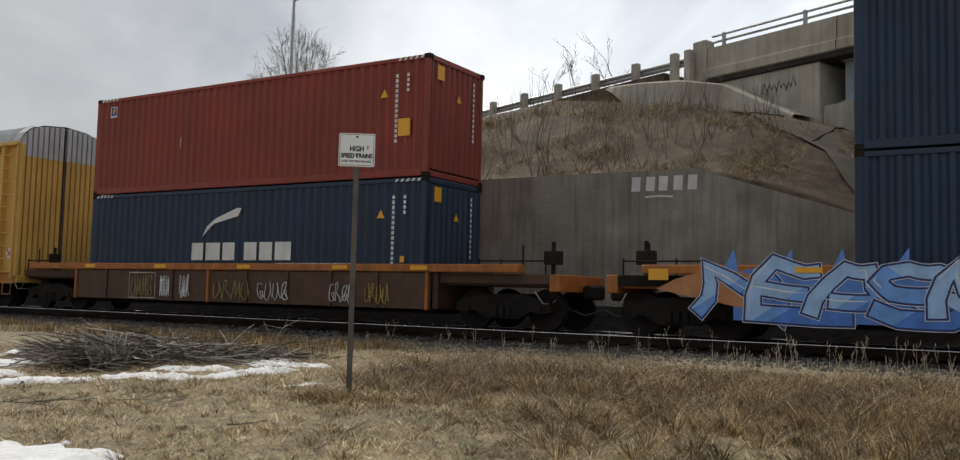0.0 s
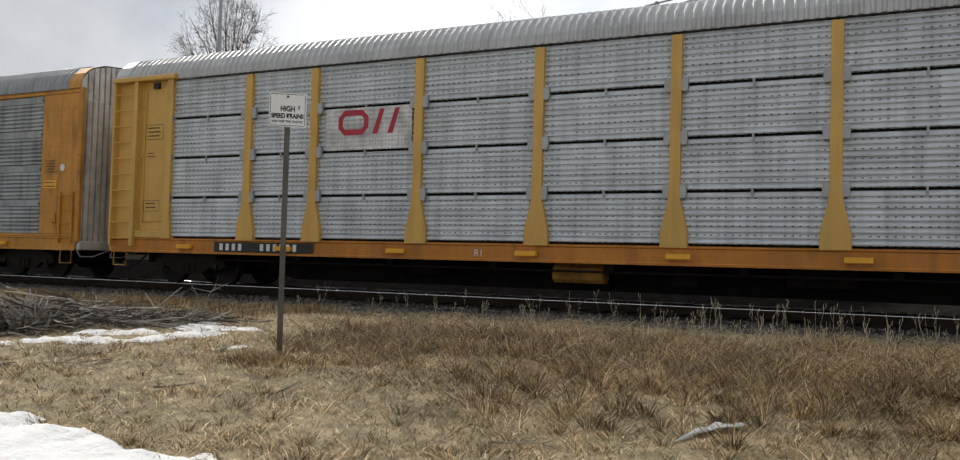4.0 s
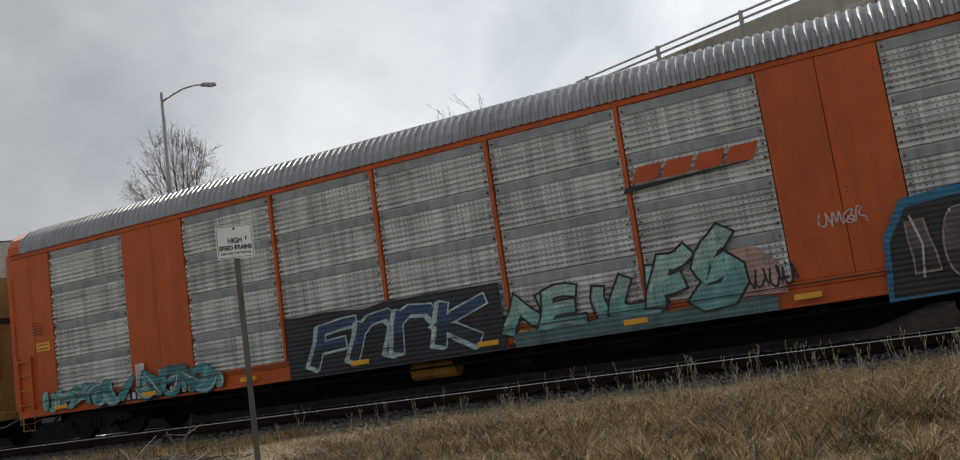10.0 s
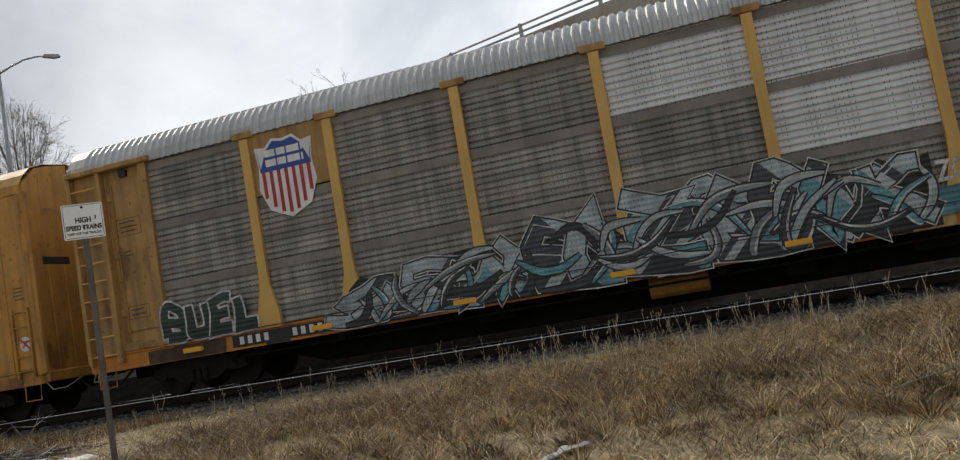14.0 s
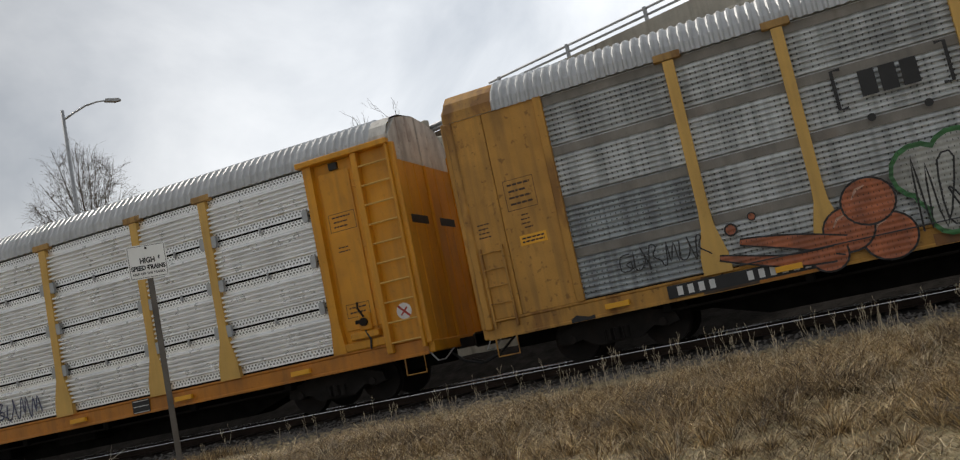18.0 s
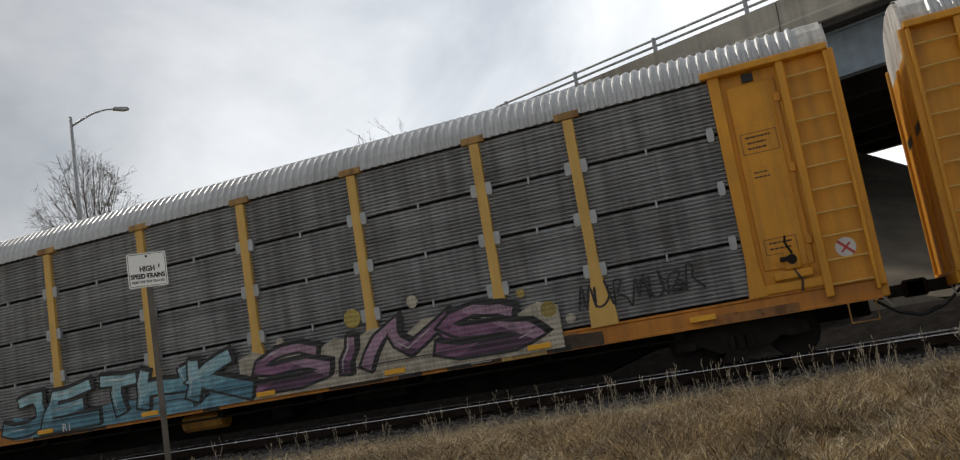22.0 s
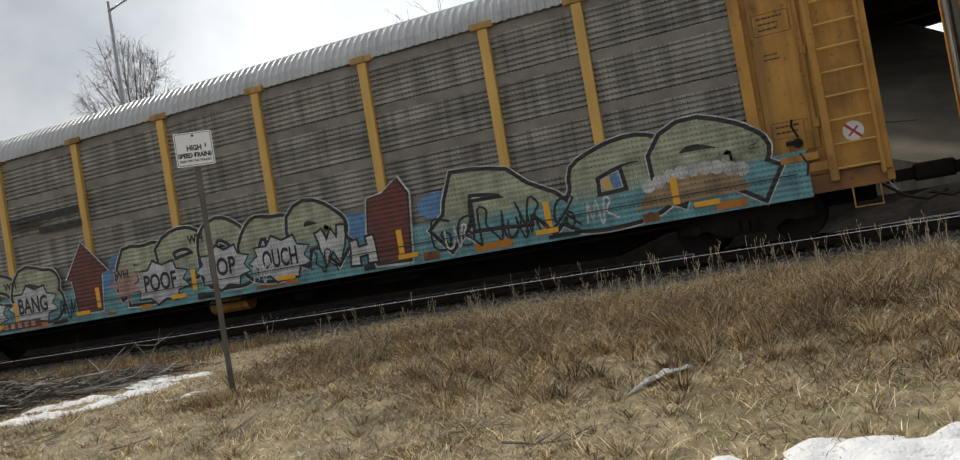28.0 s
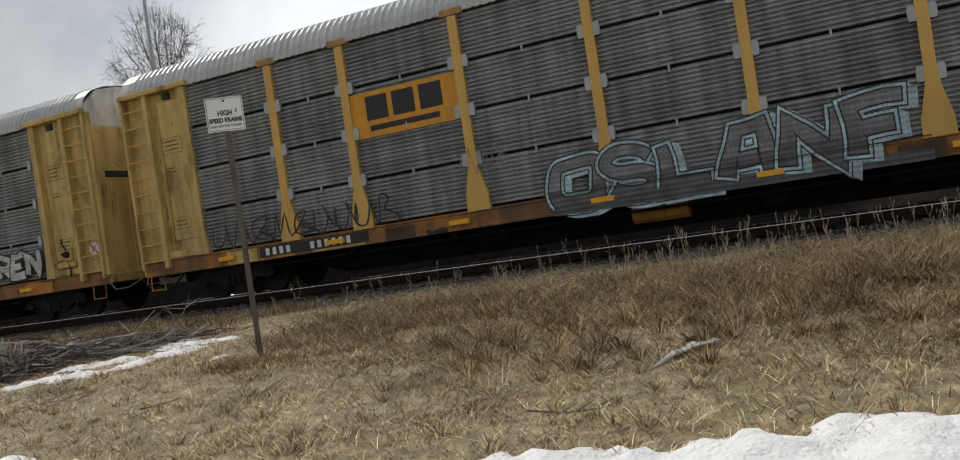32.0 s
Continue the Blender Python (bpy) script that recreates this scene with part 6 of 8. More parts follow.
def shield(car, cx, z0, z1, w, stripes=True):
    """A shield emblem: blue head with plain bars, striped or plain body, white edge."""
    h = z1 - z0
    def outline(k):
        pts = [(-0.5, 0.92), (-0.32, 0.9), (-0.18, 1.0), (0.0, 0.97), (0.18, 1.0), (0.32, 0.9), (0.5, 0.92), (0.46, 0.66), (0.5, 0.4), (0.36, 0.13), (0.0, 0.0), (-0.36, 0.13), (-0.5, 0.4), (-0.46, 0.66)]
        return [(cx + (a * k) * w, z0 + h * (0.5 + (b - 0.5) * k)) for a, b in reversed(pts)]
    patch("emblem_edge", car, outline(1.0), CHALK, -0.004, "white-edged shield emblem")
    body = outline(0.93)
    zm = z0 + h * 0.6
    patch("emblem_head", car, [p for p in body if p[1] > zm] and [(cx - 0.44 * w, zm), (cx + 0.44 * w, zm)] + sorted([p for p in body if p[1] > zm], key=lambda p: -p[0]), paint(0.03, 0.07, 0.33), -0.008)
    for i in range(7 if stripes else 0):
        x = cx + w * (-0.39 + 0.13 * i)
        low = z0 + h * (0.06 + 0.36 * (abs(x - cx) / w * 2) ** 2)
        patch("red_stripe", car, [(x - 0.03 * w, low), (x + 0.03 * w, low), (x + 0.03 * w, zm), (x - 0.03 * w, zm)], paint(0.45, 0.03, 0.04), -0.008)
    g = Geo()
    for z in (0.78, 0.66):
        bars(g, cx - 0.33 * w, cx + 0.33 * w, z0 + h * z, h * 0.085, -0.012, 0.12, random.Random(4))
    part("emblem_mark", g, CHALK, car)


def band_emblem(car, x0, x1, z0, z1, w, m, y):
    """An emblem as plain shapes in its colour: a rounded ring and two slanted bars."""
    W, H = x1 - x0, z1 - z0
    a, b, c, d = x0 + w / 2, x0 + W * 0.46, z0 + w / 2 + H * 0.1, z1 - w / 2
    k = w * 0.9
    ring = [(b - k, d), (a + k, d), (a, d - k), (a, c + k), (a + k, c), (b - k, c), (b, c + k), (b, d - k), (b - k, d), (a + k, d)]
    part("emblem_ring", Geo().ribbon(ring, w, y), m, car)
    for u in (0.56, 0.8):
        g = Geo().flat([(x0 + W * u, z0 + H * 0.12), (x0 + W * u + w * 1.1, z0 + H * 0.12), (x0 + W * (u + 0.12) + w * 0.9, z1), (x0 + W * (u + 0.12), z1)], y)
        part("emblem_bar", g, m, car)


def slant_logo(car, x0, x1, z, h):
    """A slanted orange bar emblem over a black stripe."""
    for i in range(4):
        a, b = lerp(x0 + 0.15, x1, i / 4), lerp(x0 + 0.15, x1, (i + 0.86) / 4)
        part("emblem_bar", Geo().flat([(a, z), (b, z), (b + h * 0.5, z + h), (a + h * 0.5, z + h)], Y0), paint(0.55, 0.085, 0.015), car)
    patch("emblem_stripe", car, [(x0 - 0.05, z - h * 0.55), (x1 - 0.2, z - h * 0.12), (x1 - 0.1, z - h * 0.02), (x0 + 0.02, z - h * 0.2)], BLACK, Y0)


# wagon with the silver panels: white emblem board with a red band emblem
c = cars[2]
patch("emblem_board", c, [(-20.5, 3.18), (-18.2, 3.18), (-18.2, 4.13), (-20.5, 4.13)], spray(0.7, 0.71, 0.72), -0.004)
band_emblem(c, -20.15, -18.5, 3.45, 4.08, 0.13, paint(0.45, 0.025, 0.05), -0.009)
part("lettering", lettering("R1", 0.2, -0.006, -16.6, 0.86), CHALK, c)

# yellow wagon with the long blue and green piece
c = cars[3]
rng = random.Random(3)
patch("graffiti_field", c, wobbly(-24.8, -21.6, 0.8, 1.75, rng), spray(0.32, 0.035, 0.03), Y0 + 0.004)
patch("graffiti_field", c, wobbly(-22.0, -14.2, 0.78, 1.5, rng, 20, 0.2), spray(0.03, 0.20, 0.17), Y0 + 0.004)
patch("graffiti_field", c, wobbly(-14.3, -7.6, 0.78, 1.45, rng, 20, 0.2), spray(0.05, 0.10, 0.14), Y0 + 0.0035)
patch("graffiti_field", c, wobbly(-9.2, -4.9, 0.78, 2.0, rng, 8, 0.2), spray(0.30, 0.045, 0.05), Y0 + 0.003)
patch("graffiti_field", c, [(-6.2, 0.8), (-4.6, 0.85), (-4.75, 1.3), (-5.2, 1.35), (-5.0, 1.7), (-6.0, 1.85), (-6.3, 2.1), (-6.5, 1.6)], spray(0.33, 0.58, 0.56), Y0 + 0.002)
SEA, DEEP, SAND = spray(0.08, 0.42, 0.31), spray(0.03, 0.16, 0.52), spray(0.54, 0.43, 0.19)
SKY_PALE = spray(0.30, 0.52, 0.56)
patch("graffiti_field", c, wobbly(-21.6, -8.6, 0.78, 1.75, rng, 24, 0.1), BLK, Y0 + 0.0015)
for x, w_ in ((-20.6, 0.5), (-17.6, 0.45), (-14.9, 0.4), (-13.2, 0.35), (-10.9, 0.3)):
    patch("graffiti_field", c, [(x - w_ / 2, 0.8), (x + w_, 0.8), (x + w_ * 0.4, 2.2), (x, 2.3)], SKY_PALE, Y0 + 0.001)
letters(c, "OVERMYG", -21.95, -13.0, (0.84, 0.82), (2.25, 2.3), [(0, SEA), (0.3, spray(0.10, 0.50, 0.40)), (0.52, DEEP)], rim=0.03, overlap=0.03, wild=0.06, block=(0.07, -0.03), seed=31, fat=0.26)
letters(c, "RAVE", -12.95, -8.4, (0.82, 0.84), (2.28, 2.3), [(0, SAND), (0.52, DEEP)], rim=0.03, overlap=0.03, wild=0.06, block=(0.07, -0.03), seed=35, fat=0.26)
for x in (-24.2, -19.7, -14.1, -9.7, -5.6):
    part("graffiti_highlight", Geo().ribbon([(x - 0.8, 1.0), (x - 0.4, 1.55), (x, 2.35), (x + 0.45, 2.0), (x + 1.1, 1.5)], 0.045, Y0 - 0.0125), WHT, c)
for x, h_ in ((-4.9, 2.45), (-4.3, 2.55), (-3.75, 2.4)):
    part("graffiti_highlight", Geo().ribbon([(x - 0.35, 1.25), (x - 0.4, h_ - 0.3), (x - 0.2, h_), (x + 0.1, h_ - 0.1), (x + 0.05, 1.7), (x - 0.25, 1.6), (x + 0.3, 1.2)], 0.035, Y0 - 0.0125), WHT, c)
part("graffiti_highlight", Geo().ribbon([(-3.6, 2.1), (-3.2, 1.6), (-2.8, 1.25)], 0.03, Y0 - 0.0125), WHT, c)
slant_logo(c, -8.6, -6.3, 3.55, 0.3)
part("tie_down", Geo().tube([(-3.4, -0.05, 0.7), (-6.9, -0.08, 0.55), (-7.6, -0.05, 0.72)], 0.025, 6), YELLOW_OLD, c)

# orange wagon
c = cars[4]
rng = random.Random(5)
patch("graffiti_field", c, wobbly(-17.3, -11.9, 0.75, 2.1, rng, 10, 0.05), spray(0.012, 0.018, 0.03), Y0 + 0.004)
letters(c, "FnrK", -16.5, -12.3, (0.86, 0.92), (1.9, 2.0), [(0, spray(0.012, 0.03, 0.07)), (0.45, spray(0.03, 0.08, 0.2))], line=spray(0.50, 0.64, 0.67), rim=0.035, overlap=0.06, lean=0.25, wild=0.05, shine=None, block=(-0.09, -0.03), seed=5, fat=0.22)
letters(c, "NEIUFS", -11.7, -7.2, (0.92, 1.0), (1.8, 1.85, 2.45), [(0, spray(0.17, 0.42, 0.42)), (0.35, spray(0.26, 0.54, 0.52)), (0.7, spray(0.40, 0.62, 0.58))], rim=0.045, overlap=0.16, flare=0.25, wild=0.09, slant=0.4, seed=12, fat=0.28)
patch("graffiti_field", c, wobbly(-11.7, -6.6, 0.76, 1.06, rng, 14, 0.05), spray(0.11, 0.20, 0.21), Y0 - 0.006)
patch("graffiti_field", c, [(-7.6, 1.1), (-6.4, 1.05), (-6.5, 1.6), (-6.9, 2.0), (-7.4, 1.9)], spray(0.55, 0.36, 0.31), Y0 + 0.001)
scrawl(c, -7.4, -6.2, 1.2, 1.55, BLK, 34, 0.05, 5)
blob = [(-4.85, 0.62), (-1.5, 0.68), (-1.35, 1.1), (-1.25, 1.9), (-1.45, 2.2), (-2.6, 2.45), (-3.6, 2.38), (-4.4, 2.3), (-4.75, 1.7)]
patch("graffiti_field", c, blob, spray(0.02, 0.22, 0.42), Y0 + 0.004)
patch("graffiti_field", c, [(x * 0.94 - 0.2, 0.12 + z * 0.88) for x, z in blob], spray(0.02, 0.018, 0.02), Y0 + 0.003)
letters(c, "ICON", -4.6, -1.45, (0.82, 0.84), (2.05, 2.15), [(0, spray(0.05, 0.04, 0.04)), (0.45, spray(0.13, 0.10, 0.10))], line=spray(0.012, 0.012, 0.014), inner=spray(0.42, 0.30, 0.27), fat=0.3, rim=0.05, overlap=0.04, wild=0.09, shine=None, seed=8, soft=True, y=Y0 - 0.001)
g = Geo()
for x in (-4.3, -3.7, -3.1, -2.5, -1.9):
    g.ribbon([(x, 2.0), (x + 0.12, 1.5), (x + 0.05, 0.95)], 0.035, Y0 - 0.003)
part("graffiti_highlight", g, WHT, c)
piece(c, -25.3, -19.5, 0.85, 1.45, [spray(0.08, 0.38, 0.42), spray(0.16, 0.46, 0.48), spray(0.05, 0.26, 0.30)], 31, 8, "curl", 0.2, spray(0.03, 0.16, 0.2), 0.02, WHT)
patch("graffiti_field", c, [(-22.0, 0.85), (-21.7, 0.85), (-21.7, 1.7), (-22.0, 1.7)], WHT, Y0 - 0.002)
patch("graffiti_field", c, [(-23.4, 1.0), (-23.1, 1.0), (-23.1, 1.5), (-23.4, 1.5)], WHT, Y0 - 0.002)
slant_logo(c, -9.0, -6.5, 3.5, 0.3)
part("lettering", lettering("BI", 0.26, -0.03, -0.65, 3.05), CHALK, c)
scrawl(c, -5.7, -4.9, 2.05, 2.3, WHT, 33, 0.03, 4, -0.03)

# brown-grey wagon with silver piece
c = cars[5]
shield(c, -21.9, 3.28, 5.0, 1.35)
SILVERS = [spray(0.42, 0.48, 0.50), spray(0.42, 0.48, 0.50), spray(0.13, 0.36, 0.40), spray(0.05, 0.055, 0.06), spray(0.03, 0.035, 0.04), spray(0.22, 0.26, 0.28)]
CHROME = [(0, spray(0.03, 0.035, 0.04)), (0.22, spray(0.16, 0.40, 0.44)), (0.42, spray(0.50, 0.56, 0.58)), (0.66, spray(0.06, 0.07, 0.08)), (0.8, spray(0.42, 0.50, 0.53))]
patch("graffiti_field", c, wobbly(-20.9, -14.4, 0.8, 1.75, rng, 22, 0.2), spray(0.012, 0.013, 0.015), Y0 + 0.006)
patch("graffiti_field", c, wobbly(-14.2, -10.0, 0.8, 2.0, rng, 16, 0.15), spray(0.012, 0.013, 0.015), Y0 + 0.006)
letters(c, "SKEWIENZ", -21.0, -14.2, (0.86, 0.84), (1.6, 2.0, 2.45), CHROME, halo=WHT, rim=0.03, ring=0.022, overlap=0.4, flare=0.2, wild=0.2, slant=1.1, seed=21, fat=0.26)
letters(c, "BERWK", -14.2, -10.2, (0.84, 0.86), (2.2, 2.3, 2.1), CHROME, halo=WHT, rim=0.03, ring=0.022, overlap=0.4, flare=0.2, wild=0.2, slant=1.1, seed=23, fat=0.24)
piece(c, -20.7, -14.4, 0.84, 1.7, SILVERS, 21, 6, "curl", 0.12, BLK, 0.03, WHT, None, 0.3, Y0 - 0.014)
piece(c, -14.0, -10.3, 0.86, 1.95, SILVERS, 22, 4, "curl", 0.12, BLK, 0.03, WHT, None, 0.0, Y0 - 0.01)
patch("graffiti_field", c, [(-10.2, 0.95), (-8.9, 1.0), (-8.2, 1.25), (-8.5, 1.5), (-9.4, 1.45), (-10.1, 1.4)], spray(0.10, 0.28, 0.33), Y0)
part("graffiti_word", lettering("ZOMB", 0.5, Y0 - 0.003, -9.95, 1.52, bold=0.012, wide=0.72), WHT, c)
letters(c, "BUEL", -25.35, -22.95, (1.15, 1.15), (1.95, 2.0), [(0, spray(0.015, 0.035, 0.03)), (0.5, spray(0.03, 0.06, 0.05))], line=WHT, rim=0.04, overlap=0.03, wild=0.08, shine=None, seed=24, fat=0.26, soft=True)
scrawl(c, -9.4, -7.1, 1.55, 2.1, WHT, 25, 0.06, 6)
scrawl(c, -7.0, -5.4, 1.35, 1.8, BLK, 26, 0.05, 5)
scrawl(c, -3.8, -3.2, 1.45, 1.85, spray(0.4, 0.36, 0.5), 27, 0.04, 4)
scrawl(c, -2.9, -2.1, 1.3, 1.95, BLK, 28, 0.06, 4)

# pale wagon with the spiky blue piece
c = cars[6]
patch("graffiti_field", c, wobbly(-18.4, -9.2, 0.78, 1.25, rng, 20, 0.12), spray(0.15, 0.13, 0.20), Y0 + 0.004)
ICE = [(0, spray(0.22, 0.44, 0.53)), (0.3, spray(0.40, 0.62, 0.70)), (0.6, spray(0.66, 0.78, 0.82)), (0.82, spray(0.30, 0.53, 0.62))]
letters(c, "SNUSEK", -18.1, -8.9, (0.95, 0.92), (1.9, 2.15, 2.0), ICE, halo=spray(0.08, 0.22, 0.10), fat=0.26, rim=0.06, ring=0.035, overlap=0.16, flare=0.2, wild=0.13, slant=0.8, seed=41)
piece(c, -17.9, -9.2, 0.95, 1.75, [spray(0.40, 0.62, 0.70), spray(0.66, 0.78, 0.82), spray(0.03, 0.05, 0.06)], 41, 5, "spike", 0.12, BLK, 0.04, WHT, None, 0.0, Y0 - 0.01, 0.6)
SPLAT = spray(0.50, 0.15, 0.06)
rng = random.Random(40)
for i, (x, z, r) in enumerate(((-8.5, 1.25, 0.36), (-7.9, 1.6, 0.4), (-7.3, 1.3, 0.42), (-8.0, 1.05, 0.34), (-6.9, 1.0, 0.26), (-19.9, 1.1, 0.42), (-20.5, 1.35, 0.4), (-20.1, 1.75, 0.42), (-20.9, 1.0, 0.3), (-17.2, 2.1, 0.3))):
    blot = part("graffiti_blot", Geo().disc(x, z, r + 0.035, r * 0.92 + 0.035, Y0 + 0.003 - 0.0006 * i, 22), BLK, c)
    part("fill", Geo().disc(x, z, r, r * 0.92, Y0 + 0.0028 - 0.0006 * i, 22), SPLAT, blot)
    part("highlight", Geo().blade([(x - r * 0.6, z + r * 0.2), (x - r * 0.35, z + r * 0.55), (x, z + r * 0.65)], [0.02, 0.05, 0.02], Y0 + 0.0026 - 0.0006 * i), spray(0.7, 0.42, 0.3), blot)
for i, p in enumerate((((-7.2, 1.3), (-6.9, 1.8), (-6.8, 2.25)), ((-7.0, 1.2), (-6.5, 1.5), (-5.6, 2.2)), ((-6.8, 1.0), (-6.4, 1.15), (-5.9, 1.55)), ((-20.6, 1.1), (-21.4, 1.35), (-22.3, 1.55)), ((-20.8, 1.0), (-21.6, 1.05), (-22.7, 1.35)))):
    stroke(c, curve_through(list(p), 5), (0.3, 0.24, 0.2)[i % 3], Y0 - 0.004 - 0.0005 * i, BLK, 0.03, SPLAT, None, "end", rng)
for x, z, r in ((-5.5, 2.3, 0.13), (-6.2, 1.95, 0.1), (-5.2, 1.9, 0.09), (-22.4, 1.8, 0.12), (-22.0, 1.95, 0.08)):
    drop = part("graffiti_drop", Geo().disc(x, z, r, r, Y0), BLK, c)
    part("fill", Geo().disc(x, z, r * 0.72, r * 0.72, Y0 - 0.001), SPLAT, drop)
g = Geo()
h = Geo()
for i, (x, z, r) in enumerate(((-19.2, 2.05, 0.42), (-18.6, 2.2, 0.38), (-19.0, 1.7, 0.35), (-18.4, 1.8, 0.32), (-18.9, 1.25, 0.3))):
    h.disc(x, z, r + 0.07, r + 0.07, Y0 - 0.006 - 0.0001 * i)
    g.disc(x, z, r, r * 0.95, Y0 - 0.007 - 0.0001 * i)
part("graffiti_halo", h, spray(0.05, 0.2, 0.06), c)
part("graffiti_fill", g, spray(0.5, 0.5, 0.46), c)
scrawl(c, -19.4, -18.2, 1.0, 2.3, BLK, 44, 0.04, 3, Y0 - 0.009)
g = Geo()
for z0, z1, x0, x1 in ((3.5, 3.95, -19.75, -18.75),):
    for i in range(3):
        g.flat([(lerp(x0, x1, i / 3), z0), (lerp(x0, x1, (i + 0.8) / 3), z0), (lerp(x0, x1, (i + 0.8) / 3), z1), (lerp(x0, x1, i / 3), z1)], Y0)
    for x, s in ((x0 - 0.4, 1), (x1 + 0.4, -1)):
        g.ribbon([(x + s * 0.15, z1 + 0.12), (x, z1 + 0.12), (x, z0 - 0.12), (x + s * 0.15, z0 - 0.12)], 0.06, Y0)
g.disc(-19.7, 3.12, 0.07, 0.07, Y0).disc(-18.8, 3.12, 0.07, 0.07, Y0)
part("emblem_mark", g, BLACK, c)
scrawl(c, -24.5, -22.8, 1.45, 1.85, BLK, 45, 0.03, 6)
scrawl(c, -1.5, -1.2, 1.65, 2.05, WHT, 46, 0.03, 2, -0.06)

# bright wagon
c = cars[7]
shield(c, -21.72, 3.9, 4.95, 0.85)
part("lettering", lettering("BUILDING AMERICA", 0.17, -0.004, -22.6, 3.42, bold=0.004), paint(0.16, 0.05, 0.03), c)
scrawl(c, -12.2, -10.2, 1.3, 1.75, spray(0.04, 0.05, 0.13), 51, 0.05, 5)
part("lettering", lettering("R1", 0.24, -0.006, -18.2, 0.86), CHALK, c)

# dark wagon with blue and pink pieces
c = cars[8]
shield(c, -21.75, 3.4, 4.98, 1.25, False)
scrawl(c, -22.2, -21.3, 3.7, 4.1, BLK, 60, 0.03, 4, -0.014)
patch("graffiti_field", c, wobbly(-19.5, -12.9, 0.84, 1.3, rng, 16, 0.1), spray(0.16, 0.36, 0.47), Y0 + 0.004)
patch("graffiti_field", c, wobbly(-12.9, -5.6, 0.84, 1.75, rng, 18, 0.16), spray(0.50, 0.45, 0.36), Y0 + 0.005)
letters(c, "JETHK", -19.7, -12.8, (0.92, 0.9), (1.8, 1.95, 2.1), [(0, spray(0.10, 0.27, 0.37)), (0.3, spray(0.20, 0.44, 0.55)), (0.65, spray(0.34, 0.57, 0.64))], rim=0.05, overlap=0.08, flare=0.25, wild=0.08, slant=0.3, block=(0.07, 0.05), seed=61, fat=0.27)
letters(c, "SIMS", -12.5, -6.4, (0.95, 1.0), (1.75, 1.95, 1.95), [(0, spray(0.11, 0.05, 0.10)), (0.3, spray(0.28, 0.13, 0.24)), (0.68, spray(0.42, 0.26, 0.36))], rim=0.06, overlap=0.12, flare=0.3, wild=0.09, lean=0.12, slant=0.5, block=(0.08, 0.04), seed=62, fat=0.22)
for i, (x, z, r) in enumerate(((-11.8, 1.95, 0.1), (-10.0, 2.15, 0.2), (-8.6, 2.25, 0.13), (-5.8, 1.6, 0.16), (-5.4, 1.35, 0.1), (-6.3, 2.0, 0.09))):
    part("graffiti_dot", Geo().disc(x, z, r, r, Y0 + 0.003 - 0.0003 * i, 14), (spray(0.50, 0.45, 0.36), spray(0.45, 0.34, 0.08))[i % 2], c)
letters(c, "GRIMEN", -25.0, -22.4, (1.15, 1.15), (1.85, 1.95), [(0, spray(0.025, 0.025, 0.027))], line=WHT, halo=spray(0.03, 0.03, 0.03), rim=0.035, ring=0.03, overlap=0.1, wild=0.1, shine=None, seed=63, fat=0.24, soft=True)
scrawl(c, -5.2, -2.8, 1.45, 1.9, BLK, 64, 0.05, 7)
part("lettering", lettering("R1", 0.26, -0.062, -18.0, 0.86), CHALK, c)

# grey wagon with blue-red and purple pieces
c = cars[9]
band_emblem(c, -22.0, -20.2, 4.12, 4.68, 0.13, CHALK, -0.03)
g = Geo()
bars(g, -22.0, -20.25, 3.86, 0.13, -0.03, 0.2, random.Random(2))
part("emblem_mark", g, CHALK, c)
rng = random.Random(71)
patch("graffiti_field", c, [(-18.8, 0.85), (-9.0, 0.85), (-8.9, 1.4), (-9.6, 1.9), (-10.6, 2.35), (-12.0, 2.5), (-13.6, 2.2), (-15.5, 2.15), (-17.2, 1.9), (-18.4, 1.5)], spray(0.03, 0.32, 0.72), Y0 + 0.004)
MOSS, WINE = spray(0.015, 0.09, 0.055), spray(0.26, 0.065, 0.09)
patch("graffiti_field", c, wobbly(-18.5, -9.6, 0.8, 1.15, rng, 20, 0.08), spray(0.20, 0.05, 0.075), Y0 + 0.003)
letters(c, "SOFATL", -18.3, -11.2, (0.86, 0.86), (1.7, 2.15, 2.4), [(0, spray(0.20, 0.05, 0.075)), (0.45, WINE), (0.8, spray(0.33, 0.10, 0.13))], line=MOSS, fat=0.24, rim=0.05, overlap=0.16, flare=0.25, wild=0.11, block=(0.12, -0.04, MOSS), seed=77, slant=0.4, inner=spray(0.10, 0.03, 0.05))
letters(c, "VE", -11.4, -9.3, (0.9, 0.9), (1.5, 1.6), [(0, WINE)], line=MOSS, rim=0.05, overlap=0.14, lean=0.4, wild=0.14, seed=75, fat=0.28)
for i, x in enumerate((-17.6, -16.2, -14.9, -13.6, -12.4, -10.6)):
    part("graffiti_highlight", Geo().blade(curve_through([(x, 1.02), (x + 0.3, 0.9), (x + 0.75, 1.0), (x + 1.0, 1.25)], 4), [0.016 + 0.014 * math.sin(0.26 * k) for k in range(13)], Y0 - 0.011), WHT, c)
